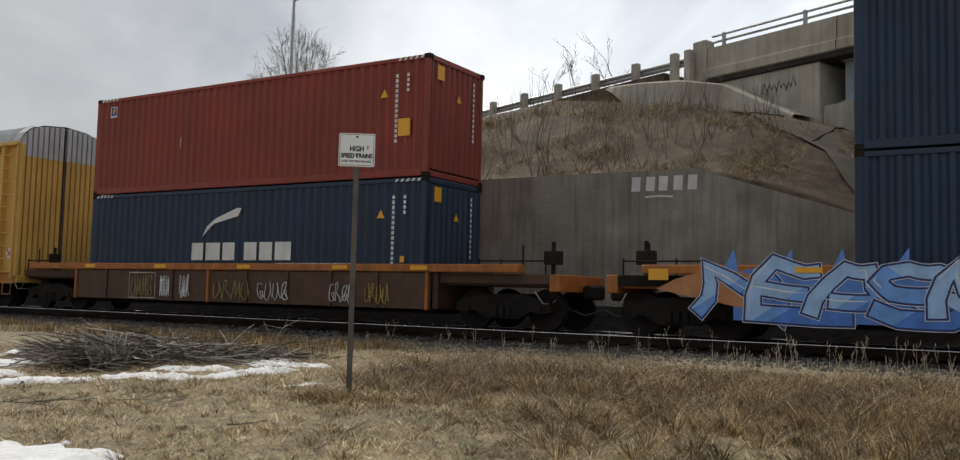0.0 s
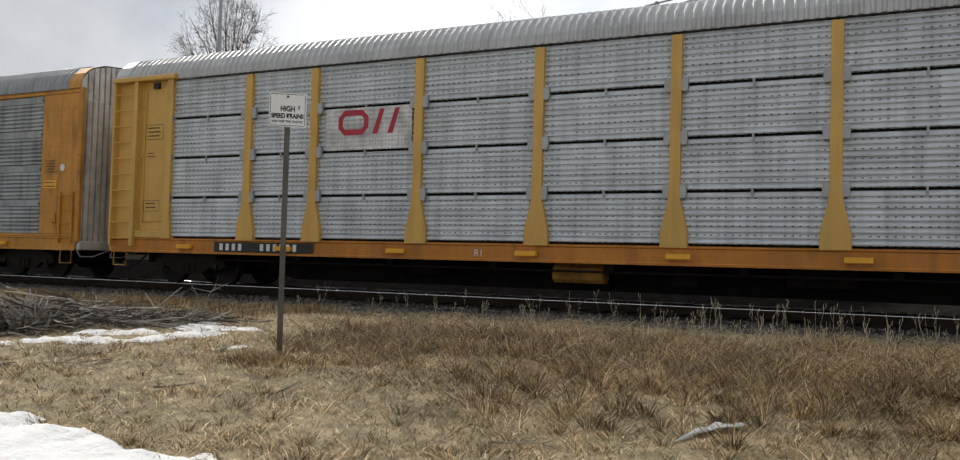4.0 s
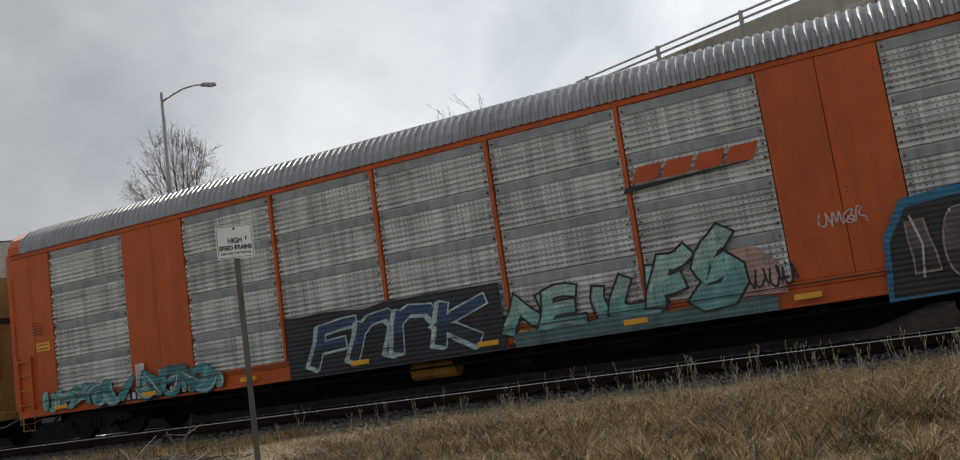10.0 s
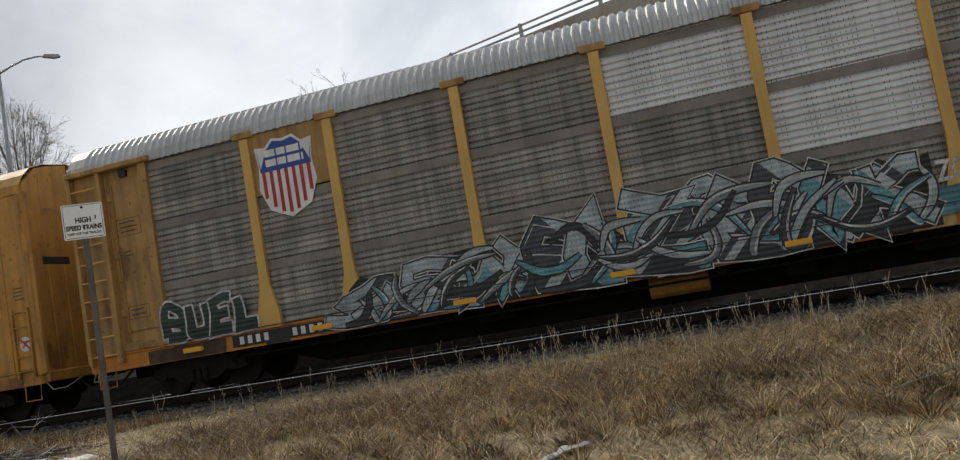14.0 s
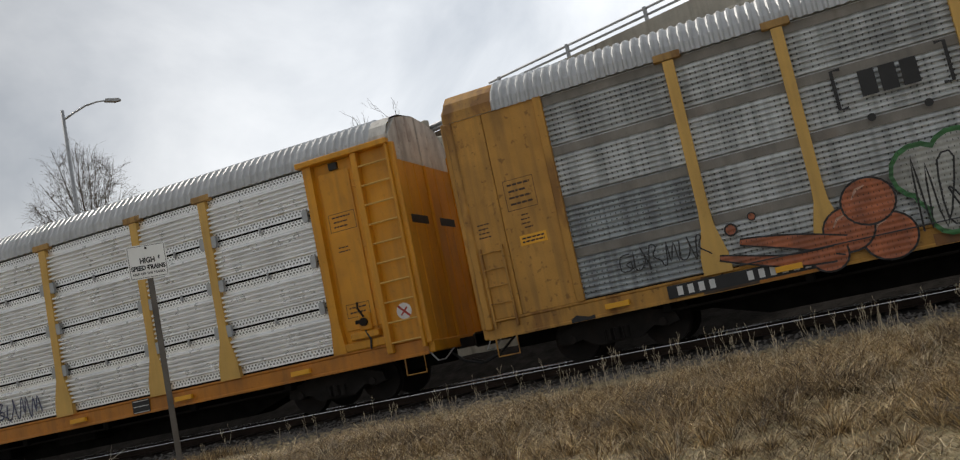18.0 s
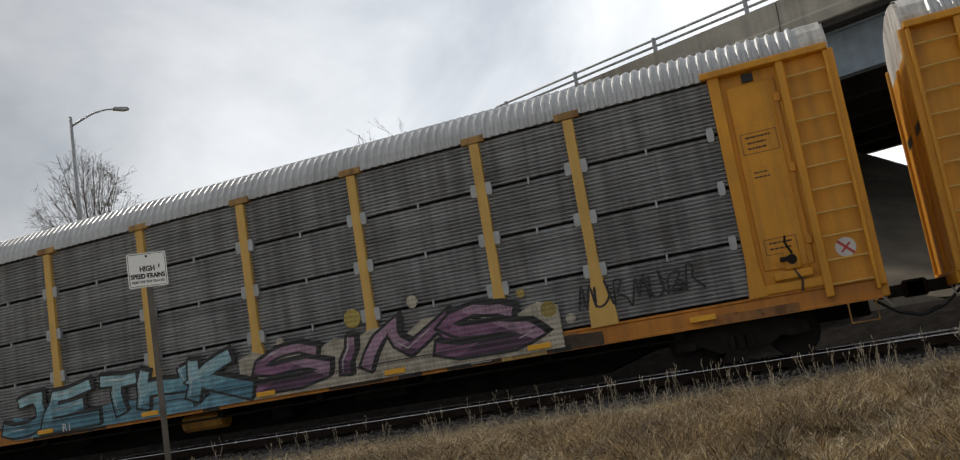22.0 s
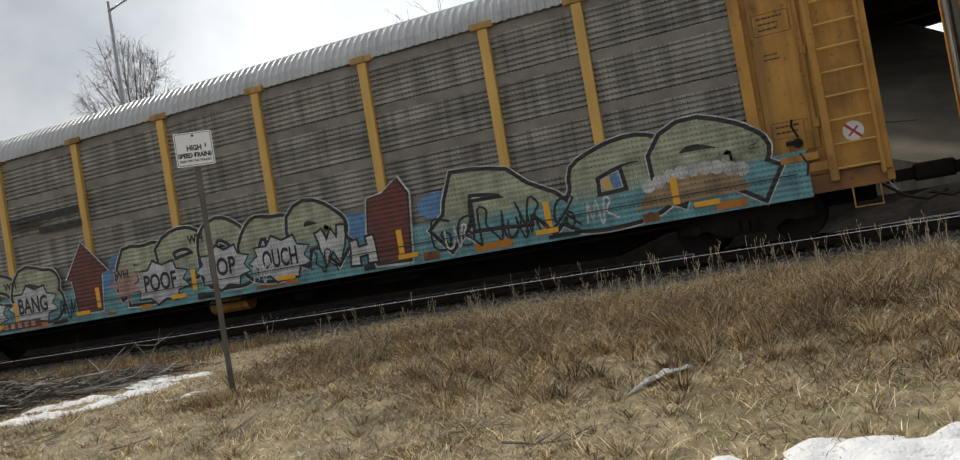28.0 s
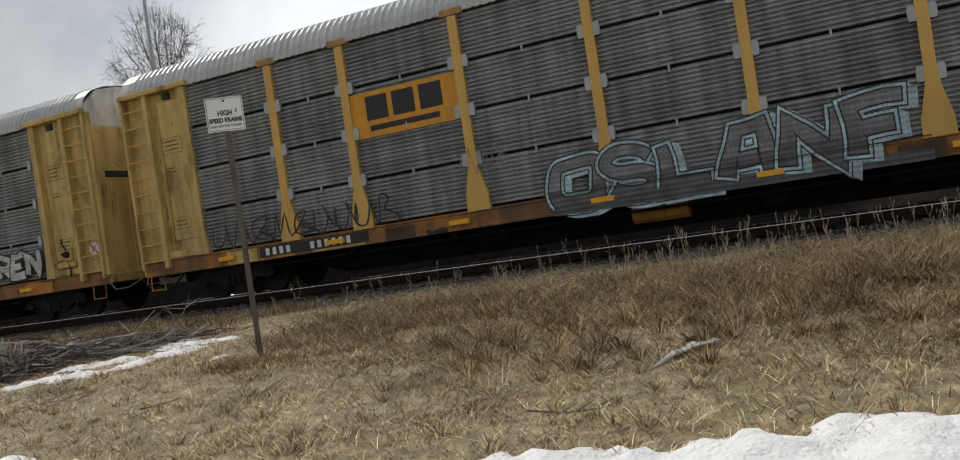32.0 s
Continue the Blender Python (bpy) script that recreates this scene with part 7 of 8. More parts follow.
for i in range(14):
    x, z, r = rng.uniform(-10.4, -7.6), rng.uniform(1.0, 2.3), rng.uniform(0.04, 0.11)
    part("graffiti_dot", Geo().disc(x, z, r, r, Y0 + 0.0015 - 0.00005 * i, 12), (spray(0.08, 0.09, 0.3), spray(0.10, 0.06, 0.16))[i % 2], c)
patch("graffiti_field", c, wobbly(-7.9, -1.4, 0.8, 1.95, rng, 13, 0.25), spray(0.12, 0.27, 0.09), Y0 + 0.006)
PINK = spray(0.45, 0.15, 0.33)
letters(c, "EMUS", -7.85, -1.4, (0.86, 0.86), (1.85, 2.05, 2.4), [(0, PINK), (0.5, spray(0.40, 0.20, 0.38)), (0.75, spray(0.36, 0.26, 0.38))], line=CHALK, halo=spray(0.10, 0.06, 0.10), rim=0.07, ring=0.02, overlap=0.03, flare=0.0, wild=0.05, slant=0.4, shine=None, seed=73, fat=0.3, soft=True)
rng = random.Random(74)
for i in range(22):
    x = lerp(-7.5, -2.1, (i + 0.5) / 22)
    p = [(x, rng.uniform(1.0, 1.55 + 0.1 * (x + 7.5)))]
    for _ in range(5):
        p.append((p[-1][0] + rng.uniform(-0.05, 0.14), p[-1][1] + rng.choice((-1, 1)) * rng.uniform(0.04, 0.15)))
    part("graffiti_crack", Geo().ribbon(p, 0.055, Y0 - 0.016, 0.03).ribbon([p[2], (p[2][0] - 0.1, p[2][1] + 0.16), (p[2][0] - 0.06, p[2][1] + 0.3)], 0.045, Y0 - 0.0165, 0.025), CHALK, c)
part("lettering", lettering("BI", 0.26, -0.03, -0.7, 3.1), CHALK, c)
scrawl(c, -1.35, -0.75, 2.05, 2.4, BLK, 76, 0.035, 4, -0.06)

# long mural
c = cars[10]
rng = random.Random(81)
TEAL, SKYB, SAGE = spray(0.16, 0.38, 0.42), spray(0.12, 0.28, 0.52), spray(0.42, 0.44, 0.31)
patch("graffiti_field", c, wobbly(-26.9, -1.2, 0.72, 1.55, rng, 40, 0.12), TEAL, Y0 + 0.008)
for i in range(46):
    x = rng.uniform(-26.5, -2)
    part("graffiti_cloud", Geo().disc(x, rng.uniform(1.5, 1.95), rng.uniform(0.3, 0.6), rng.uniform(0.18, 0.34), Y0 + 0.006 + i * 0.00003), SKYB, c)


def bubble(xc, zc, rx, rz, n, seed_, m, dy, k=0.14):
    r_ = random.Random(seed_)
    return [(xc + rx * math.cos(6.2832 * i / n) * (1 + (k if i % 2 else -k)), zc + rz * math.sin(6.2832 * i / n) * (1 + (k if i % 2 else -k) + r_.uniform(-0.04, 0.04))) for i in range(n)]


for word, xa, xb, lo_, hi_, sd in (("GPPOB", -25.9, -19.3, (0.92, 0.95), (2.0, 2.1, 2.3), 81), ("BPOGR", -17.0, -10.7, (0.98, 1.0), (2.3, 2.45, 2.35), 82), ("A", -8.3, -6.0, (0.85, 0.85), (2.35, 2.3), 83), ("GR", -5.4, -1.9, (0.85, 0.85), (2.3, 2.35), 86)):
    letters(c, word, xa, xb, lo_, hi_, [(0, TEAL), (0.28, spray(0.33, 0.42, 0.34)), (0.45, SAGE)], halo=WHT, rim=0.08, ring=0.025, overlap=0.1, flare=0.1, wild=0.12, shine=None, seed=sd, y=Y0 + 0.002, fat=0.36, soft=True)
for text, x, z, rx, wd in (("POW", -23.75, 1.3, 0.72, 0.85), ("BOOM", -21.95, 1.3, 0.72, 0.95), ("BANG", -20.2, 1.36, 0.8, 1.05), ("POOF", -15.9, 1.35, 0.8, 1.0), ("POP", -14.0, 1.42, 0.7, 0.75), ("OUCH", -12.4, 1.38, 0.75, 0.95)):
    patch("graffiti_burst_edge", c, bubble(x, z - 0.02, rx * 0.98 + 0.05, 0.5, 18, 5, None, 0), BLK, Y0 - 0.006)
    patch("graffiti_burst", c, bubble(x, z - 0.02, rx * 0.98, 0.44, 18, 5, None, 0), spray(0.62, 0.62, 0.66), Y0 - 0.0075)
    me = lettering(text, 0.5, Y0 - 0.0122, bold=0.013)
    xs = [v.co.x for v in me.vertices]
    k = wd / (max(xs) - min(xs))
    me.transform(Matrix.Translation((x - wd / 2, 0, z - 0.18)) @ Matrix.Diagonal((k, 1, 1.1, 1)) @ Matrix.Translation((-min(xs), 0, 0)))
    part("graffiti_word", me, BLK, c)
for x, z in ((-22.85, 1.75), (-21.15, 1.85), (-17.3, 1.6), (-14.9, 2.1)):
    part("graffiti_word", lettering("WH", 0.26, Y0 - 0.009, x, z, bold=0.008), BLK, c)
letters(c, "W", -11.4, -10.6, (1.15, 1.15), (1.9, 1.9), [(0, WHT)], rim=0.05, overlap=0.0, shine=None, y=Y0 - 0.008, fat=0.26)
letters(c, "H", -10.55, -9.95, (0.85, 0.85), (1.55, 1.55), [(0, WHT)], rim=0.05, overlap=0.0, shine=None, y=Y0 - 0.01, fat=0.26)
DARKRED = spray(0.16, 0.035, 0.025)
for out in ([(-18.6, 0.95), (-17.85, 0.95), (-17.75, 1.8), (-17.55, 1.85), (-18.25, 2.62), (-18.85, 1.8), (-18.7, 1.75)], [(-9.95, 0.88), (-9.15, 0.85), (-9.0, 2.2), (-9.2, 2.55), (-9.6, 2.3), (-9.95, 2.25), (-10.05, 1.6)]):
    cx_, cz_ = sum(p[0] for p in out) / len(out), sum(p[1] for p in out) / len(out)
    patch("graffiti_halo", c, [(cx_ + (p[0] - cx_) * 1.16, cz_ + (p[1] - cz_) * 1.1) for p in out], WHT, Y0 - 0.007)
    patch("graffiti_outline", c, [(cx_ + (p[0] - cx_) * 1.08, cz_ + (p[1] - cz_) * 1.05) for p in out], BLK, Y0 - 0.008)
    patch("graffiti_fill", c, out, DARKRED, Y0 - 0.0095)
patch("graffiti_star", c, bubble(-17.0, 1.45, 0.42, 0.4, 14, 3, None, 0, 0.4), spray(0.5, 0.3, 0.25), Y0 - 0.008)
g = Geo()
for i in range(9):
    x = lerp(-4.0, -2.3, i / 8)
    g.disc(x, 1.42 + 0.16 * math.sin(3.14 * i / 8), 0.13, 0.13, Y0 - 0.009 - 0.0001 * i, 10)
part("graffiti_dots", g, WHT, c)
patch("graffiti_fill", c, [(-4.3, 1.0), (-2.2, 1.05), (-2.4, 1.45), (-3.2, 1.6), (-4.0, 1.4)], spray(0.38, 0.26, 0.14), Y0 - 0.0075)
scrawl(c, -8.6, -5.4, 0.9, 1.6, BLK, 84, 0.06, 6, Y0 - 0.0085)
scrawl(c, -26.4, -25.0, 0.9, 1.5, BLK, 85, 0.09, 4, Y0 - 0.0085)
for i, x in enumerate((-25.5, -22.95, -20.9, -18.0, -14.95, -9.4, -6.1, -3.6)):
    patch("yellow_stripe", c, [(x, 1.0), (x + 0.13, 1.0), (x + 0.13, 1.5), (x, 1.5)], REFLECT, Y0 - 0.0105)
rng = random.Random(88)
for i in range(16):
    x = -25.5 + i * 1.5 + rng.uniform(-0.4, 0.4)
    patch("sill_patch", c, wobbly(x, x + rng.uniform(0.3, 0.9), 0.765, 0.86 + rng.uniform(-0.03, 0.08), rng, 4, 0.03), (SILL_AMBER, BLK, SILL_RUST)[i % 3], Y0 - 0.0045)
patch("number_field", c, [(-22.9, 0.8), (-20.0, 0.8), (-20.0, 1.0), (-22.9, 1.0)], spray(0.13, 0.04, 0.03), Y0 - 0.011)
for i in range(10):
    x = -22.75 + 0.25 * i + (0.15 if i > 3 else 0)
    patch("number_bar", c, [(x, 0.84), (x + 0.14, 0.84), (x + 0.14, 0.96), (x, 0.96)], spray(0.55, 0.35, 0.25), Y0 - 0.013)
for i, x in enumerate((-25.6, -19.3, -13.2, -11.6, -8.3, -6.9, -5.3)):
    scrawl(c, x, x + 0.7, 0.92, 1.35, BLK if i % 2 else WHT, 300 + i, 0.05, 2, Y0 - 0.0125)
g = Geo()
bars(g, -19.5, -18.15, 3.42, 0.2, Y0, 0.1, random.Random(5))
bars(g, -19.6, -18.1, 3.1, 0.16, Y0, 0.1, random.Random(6))
for i in range(4):
    g.flat([(-20.6, 3.3 + i * 0.09), (-19.55, 3.3 + i * 0.09), (-19.45, 3.35 + i * 0.09), (-20.6, 3.35 + i * 0.09)], Y0)
part("emblem_mark", g, BLACK, c)

# dark ribbed wagon with block letters
c = cars[11]
patch("emblem_board", c, [(-20.72, 3.02), (-18.12, 3.02), (-18.12, 4.0), (-20.72, 4.0)], YELLOW_NEW, -0.004)
g = Geo()
for i in range(3):
    a = -20.35 + i * 0.66
    g.flat([(a, 3.38), (a + 0.54, 3.38), (a + 0.54, 3.9), (a, 3.9)], -0.0075)
g.flat([(-20.3, 3.15), (-18.6, 3.15), (-18.6, 3.27), (-20.3, 3.27)], -0.007)
part("emblem_mark", g, BLACK, c)
letters(c, "OSLANF", -16.4, -9.9, (0.80, 0.84), (1.85, 2.05), [(0, spray(0.13, 0.13, 0.135)), (0.4, spray(0.23, 0.235, 0.245))], line=spray(0.50, 0.68, 0.76), halo=BLK, inner=BLK, fat=0.27, rim=0.05, ring=0.025, overlap=0.03, wild=0.05, block=(0.16, -0.08), shine=None, seed=92, soft=True)
patch("graffiti_field", c, wobbly(-16.4, -9.7, 0.74, 0.95, rng, 10, 0.05), spray(0.10, 0.105, 0.11), Y0 - 0.004)
letters(c, "RELIK", -4.75, -2.95, (1.28, 1.3), (1.85, 1.95), [(0, spray(0.42, 0.47, 0.5)), (0.5, spray(0.56, 0.6, 0.62))], halo=WHT, rim=0.04, ring=0.025, overlap=0.06, wild=0.08, shine=None, block=(0.05, -0.04), seed=96, soft=True, fat=0.24)
scrawl(c, -1.5, -0.9, 1.75, 2.3, BLK, 96, 0.06, 2, -0.04)
scrawl(c, -0.8, -0.2, 1.3, 1.7, BLK, 98, 0.06, 2, -0.07)
part("graffiti_fill", Geo().disc(-2.75, 1.92, 0.17, 0.17, Y0, 16), spray(0.50, 0.53, 0.56), c)
scrawl(c, -25.0, -19.8, 1.2, 1.75, BLK, 94, 0.05, 9)
scrawl(c, -18.3, -17.2, 1.9, 2.4, spray(0.3, 0.3, 0.31), 95, 0.02, 3)
c = cars[12]
letters(c, "REN", -4.0, -2.3, (1.25, 1.25), (1.95, 2.0), [(0, WHT)], rim=0.04, overlap=0.06, wild=0.1, shine=None, seed=97, soft=True, fat=0.24)

# container wagons
c = well_a
flat = lambda r, g, b: spray(r, g, b, False)
patch("graffiti_field", c, wobbly(-17.1, -8.6, 0.4, 1.3, rng, 18, 0.1), flat(0.09, 0.23, 0.66), -0.0635)
letters(c, "NEASMEASK", -17.5, -8.5, (0.40, 0.40), (1.5, 1.55), [(0, flat(0.08, 0.22, 0.68)), (0.3, flat(0.17, 0.38, 0.84)), (0.6, flat(0.36, 0.57, 0.9))], line=flat(0.015, 0.025, 0.16), halo=flat(0.62, 0.66, 0.72), fat=0.22, rim=0.035, ring=0.014, overlap=0.24, flare=0.3, wild=0.13, slant=0.7, shine=flat(0.75, 0.78, 0.82), seed=101, y=-0.066)
for i in range(9):
    x = -17.3 + 0.95 * i
    part("graffiti_spike", Geo().flat([(x, 1.3), (x + 0.3, 1.25), (x + 0.2 + 0.1 * (i % 2), 1.72)], -0.0637 - 0.0001 * i), flat(0.12, 0.28, 0.74), c)
patch("graffiti_field", c, [(-18.6, 0.95), (-16.8, 0.6), (-16.6, 1.2), (-17.4, 1.38), (-18.2, 1.15)], spray(0.52, 0.22, 0.09, False), -0.0645)
part("reflector_plate", Geo().box(-18.75, -18.35, -0.075, -0.062, 1.12, 1.34, 0.005), REFLECT, c)
c = well_b
for x0, x1, m, s in ((-12.9, -12.0, spray(0.36, 0.26, 0.10), 111), (-11.7, -11.3, WHT, 112), (-10.9, -10.5, WHT, 113), (-9.6, -8.2, spray(0.40, 0.27, 0.05), 114), (-8.0, -6.9, WHT, 115), (-5.6, -4.8, WHT, 116), (-4.5, -3.8, spray(0.40, 0.27, 0.05), 117)):
    scrawl(c, x0, x1, 0.5, 1.08 if s < 114 else 0.95, m, s, 0.035, 4, -0.058)
g = Geo()
for a, b in (((-13.0, 0.45), (-11.9, 0.45)), ((-11.9, 0.45), (-11.9, 1.15)), ((-11.9, 1.15), (-13.0, 1.15)), ((-13.0, 1.15), (-13.0, 0.45))):
    g.ribbon([a, b], 0.03, -0.058)
part("painted_frame", g, spray(0.45, 0.4, 0.3), c)

# white swoosh and bar emblem on the blue box, small emblem on the red one
g = Geo()
g.add([(x, -0.006, z) for x, z in ((-7.35, 1.58), (-7.2, 1.86), (-6.85, 2.08), (-6.05, 2.34), (-5.9, 2.32), (-6.02, 2.12), (-6.5, 2.02), (-6.9, 1.94), (-7.15, 1.76))], [tuple(range(9))])
part("swoosh", g, CHALK, blue_box, "white swoosh emblem")
for i, (x0, x1) in enumerate(((-7.75, -7.3), (-7.2, -6.65), (-6.55, -6.1), (-5.75, -5.3), (-5.2, -4.75), (-4.65, -4.1))):
    part("emblem_block", Geo().flat([(x0, 0.95), (x1, 0.95), (x1, 1.42), (x0, 1.42)], -0.005).flat([(x0 + 0.12, 1.1), (x1 - 0.12, 1.1), (x1 - 0.12, 1.26), (x0 + 0.12, 1.26)], -0.004), CHALK, blue_box)
g = Geo()
bars(g, -4.6, -2.0, 0.72, 0.16, -0.005, 0.1, random.Random(3))
part("emblem_line", g, CHALK, blue_box)
patch("small_emblem", red_box, [(-11.55, 2.3), (-11.25, 2.3), (-11.25, 2.62), (-11.55, 2.62)], CHALK, -0.004)
patch("small_emblem", red_box, [(-11.52, 2.36), (-11.28, 2.36), (-11.28, 2.6), (-11.52, 2.6)], paint(0.03, 0.06, 0.25), -0.006)
patch("small_emblem", red_box, [(-11.45, 2.4), (-11.4, 2.4), (-11.3, 2.56), (-11.42, 2.56)], REFLECT, -0.008)
patch("white_scratch", red_box, [(-8.42, 1.2), (-8.4, 1.2), (-8.38, 1.5), (-8.4, 1.5)], CHALK, -0.004)

def sill_wear(car, seed, a=-26.5, b=-1.0, count=14):
    """Patched and rusted stretches along an old side sill, with drips of soot."""
    rng = random.Random(seed)
    for i in range(count):
        x, w_ = rng.uniform(a, b), rng.uniform(0.25, 1.5)
        patch("sill_patch", car, wobbly(x, x + w_, 0.77, 1.0 + rng.uniform(-0.1, 0.11), rng, 5, 0.02), rng.choice((SILL_RUST, SILL_AMBER, SEAM, YELLOW_PALE)), -0.0035 - 0.0001 * i)
    for i in range(8):
        x = rng.uniform(a, b)
        patch("soot_patch", car, wobbly(x, x + rng.uniform(0.12, 0.5), 0.765, 0.86, rng, 4, 0.04), BLACK, -0.0052 - 0.0001 * i)


for n_ in (5, 6, 8, 11, 12):
    sill_wear(cars[n_], 400 + n_)
for n_, b_ in ((3, -0.8), (4, -0.8), (9, -0.8)):
    sill_wear(cars[n_], 400 + n_, -25.5, b_, 6)

# the dark seam between sheets and sill shows through the paint
for n_, a, b in ((3, -25.0, -4.4), (4, -25.5, -1.5), (5, -25.4, -8.2), (6, -22.4, -6.0), (8, -25.0, -6.5), (9, -18.8, -1.6), (10, -26.8, -1.4), (11, -16.4, -9.7)):
    edge_ = random.Random(n_)
    part("sill_seam", Geo().ribbon([(lerp(a, b, i / 12), 1.145 + edge_.uniform(-0.004, 0.004)) for i in range(13)], 0.022, Y0 - 0.024), BLK, cars[n_])

# ---- grass, weeds, brush and snow ----
def grass_paint(name, dim, low, high, warm=0.0):
    """Dry blades: each its own straw tone, in drifts of browner and paler grass."""
    m = bpy.data.materials.new(name)
    m.use_nodes = True
    t = m.node_tree
    geo = t.nodes.new("ShaderNodeNewGeometry")
    tones = t.nodes.new("ShaderNodeValToRGB")
    for p, c in ((0.0, (0.05, 0.034, 0.018)), (0.3, (0.15, 0.105, 0.058)), (0.72, (0.42, 0.33, 0.205)), (1.0, (0.92, 0.84, 0.66))):
        e = tones.color_ramp.elements.new(p) if p not in (0.0, 1.0) else tones.color_ramp.elements[0 if p == 0 else -1]
        e.color = (c[0] * dim, c[1] * dim * (1 - warm * 0.3), c[2] * dim * (1 - warm), 1)
    t.links.new(geo.outputs["Random Per Island"], tones.inputs[0])
    where = t.nodes.new("ShaderNodeTexCoord")
    layers = []
    for size, detail in ((1.3, 5.0), (6.0, 3.0)):
        n = t.nodes.new("ShaderNodeTexNoise")
        n.inputs["Scale"].default_value, n.inputs["Detail"].default_value = size, detail
        t.links.new(where.outputs["Object"], n.inputs["Vector"])
        layers.append(n.outputs[0])
    half = t.nodes.new("ShaderNodeMix")
    half.inputs[0].default_value = 0.5
    t.links.new(layers[0], half.inputs[2])
    t.links.new(layers[1], half.inputs[3])
    drift = t.nodes.new("ShaderNodeValToRGB")
    for p, c in ((0.38, low), (0.5, (0.92, 0.86, 0.77)), (0.61, high)):
        e = drift.color_ramp.elements.new(p) if p == 0.5 else drift.color_ramp.elements[0 if p < 0.5 else -1]
        e.position, e.color = p, (*c, 1)
    t.links.new(half.outputs[0], drift.inputs[0])
    both = t.nodes.new("ShaderNodeMix")
    both.data_type, both.blend_type = "RGBA", "MULTIPLY"
    both.inputs[0].default_value = 1.0
    t.links.new(tones.outputs[0], both.inputs[6])
    t.links.new(drift.outputs[0], both.inputs[7])
    bsdf = t.nodes["Principled BSDF"]
    bsdf.inputs["Roughness"].default_value = 0.6
    t.links.new(both.outputs[2], bsdf.inputs["Base Color"])
    through_ = t.nodes.new("ShaderNodeBsdfTranslucent")
    t.links.new(both.outputs[2], through_.inputs["Color"])
    thin = t.nodes.new("ShaderNodeMixShader")
    thin.inputs[0].default_value = 0.22
    t.links.new(bsdf.outputs[0], thin.inputs[1])
    t.links.new(through_.outputs[0], thin.inputs[2])
    t.links.new(thin.outputs[0], t.nodes["Material Output"].inputs[0])
    return m


GRASS_MAT = grass_paint("short_dry_grass", 1.4, (0.4, 0.38, 0.28), (1.3, 1.25, 1.1))
TALL_MAT = grass_paint("tall_dry_grass", 0.84, (0.26, 0.21, 0.16), (1.3, 1.2, 1.02), 0.2)


def heights(x, y):
    """The ground's height for arrays of places."""
    return np.array([land(a, b) for a, b in zip(x, y)])


def blades(name, x, y, tall, lean, width, label, z=None, rng_seed=1, category="grass", toward=None, material=None):
    """Bent grass blades as one mesh."""
    rng = np.random.default_rng(rng_seed)
    n = len(x)
    z = heights(x, y) - 0.01 if z is None else z
    turn = rng.uniform(0, 6.283, n)
    way = rng.normal(0, 1.9, n) + 2.6 * np.sin(x * 2.1 + 1.3 * np.sin(y * 1.7)) + 2.2 * np.cos(y * 2.7 + x)
    way = way if toward is None else toward + rng.normal(0, 0.35, n)
    tall = np.broadcast_to(tall, n) * rng.uniform(0.55, 1.25, n)
    lean = np.broadcast_to(lean, n) * rng.uniform(0.3, 1.5, n) * tall
    wx, wy = np.cos(turn) * width / 2, np.sin(turn) * width / 2
    dx, dy = np.cos(way) * lean, np.sin(way) * lean
    v = np.empty((n, 5, 3))
    for k, (s, hgt, bend, wide) in enumerate(((-1, 0, 0, 1), (1, 0, 0, 1), (1, 0.6, 0.4, 0.7), (-1, 0.6, 0.4, 0.7), (0, 1, 1.0, 0))):
        v[:, k, 0] = x + s * wx * wide + dx * bend
        v[:, k, 1] = y + s * wy * wide + dy * bend
        v[:, k, 2] = z + tall * hgt * (1 - 0.25 * bend)
    me = bpy.data.meshes.new(name)
    me.vertices.add(n * 5)
    me.vertices.foreach_set("co", v.ravel())
    base = np.arange(n)[:, None] * 5
    loops = np.concatenate([base + [0, 1, 2, 3], base + [3, 2, 4]], 1).ravel()
    me.loops.add(n * 7)
    me.loops.foreach_set("vertex_index", loops.astype(np.int32))
    me.polygons.add(n * 2)
    starts = np.stack([np.arange(n) * 7, np.arange(n) * 7 + 4], 1).ravel()
    me.polygons.foreach_set("loop_start", starts.astype(np.int32))
    me.update(calc_edges=True)
    me.validate()
    return tagged(part(name, me, material or GRASS_MAT), label, category, kind="stuff")


N = np.random.default_rng(11)


def clumped(n, x0, x1, y0, y1, spread, per):
    """Places gathered in clumps."""
    c = max(1, n // per)
    cx, cy = N.uniform(x0, x1, c), N.uniform(y0, y1, c)
    k = N.integers(0, c, n)
    return cx[k] + N.normal(0, spread, n), cy[k] + N.normal(0, spread, n)


# thatch: short matted blades over the whole near ground
x, y = N.uniform(-17, 7, 150000), 2.6 + 10.9 * N.random(150000) ** 1.2
blades("short_grass", x, y, 0.045, 2.4, 0.0075, "short matted straw-coloured dead grass on the ground")
x, y = clumped(60000, -16, 8, 4.0, 12.5, 0.3, 120)
blades("tufted_grass", x, y, 0.1, 1.6, 0.007, "low tufts of dead grass on the ground", rng_seed=2)
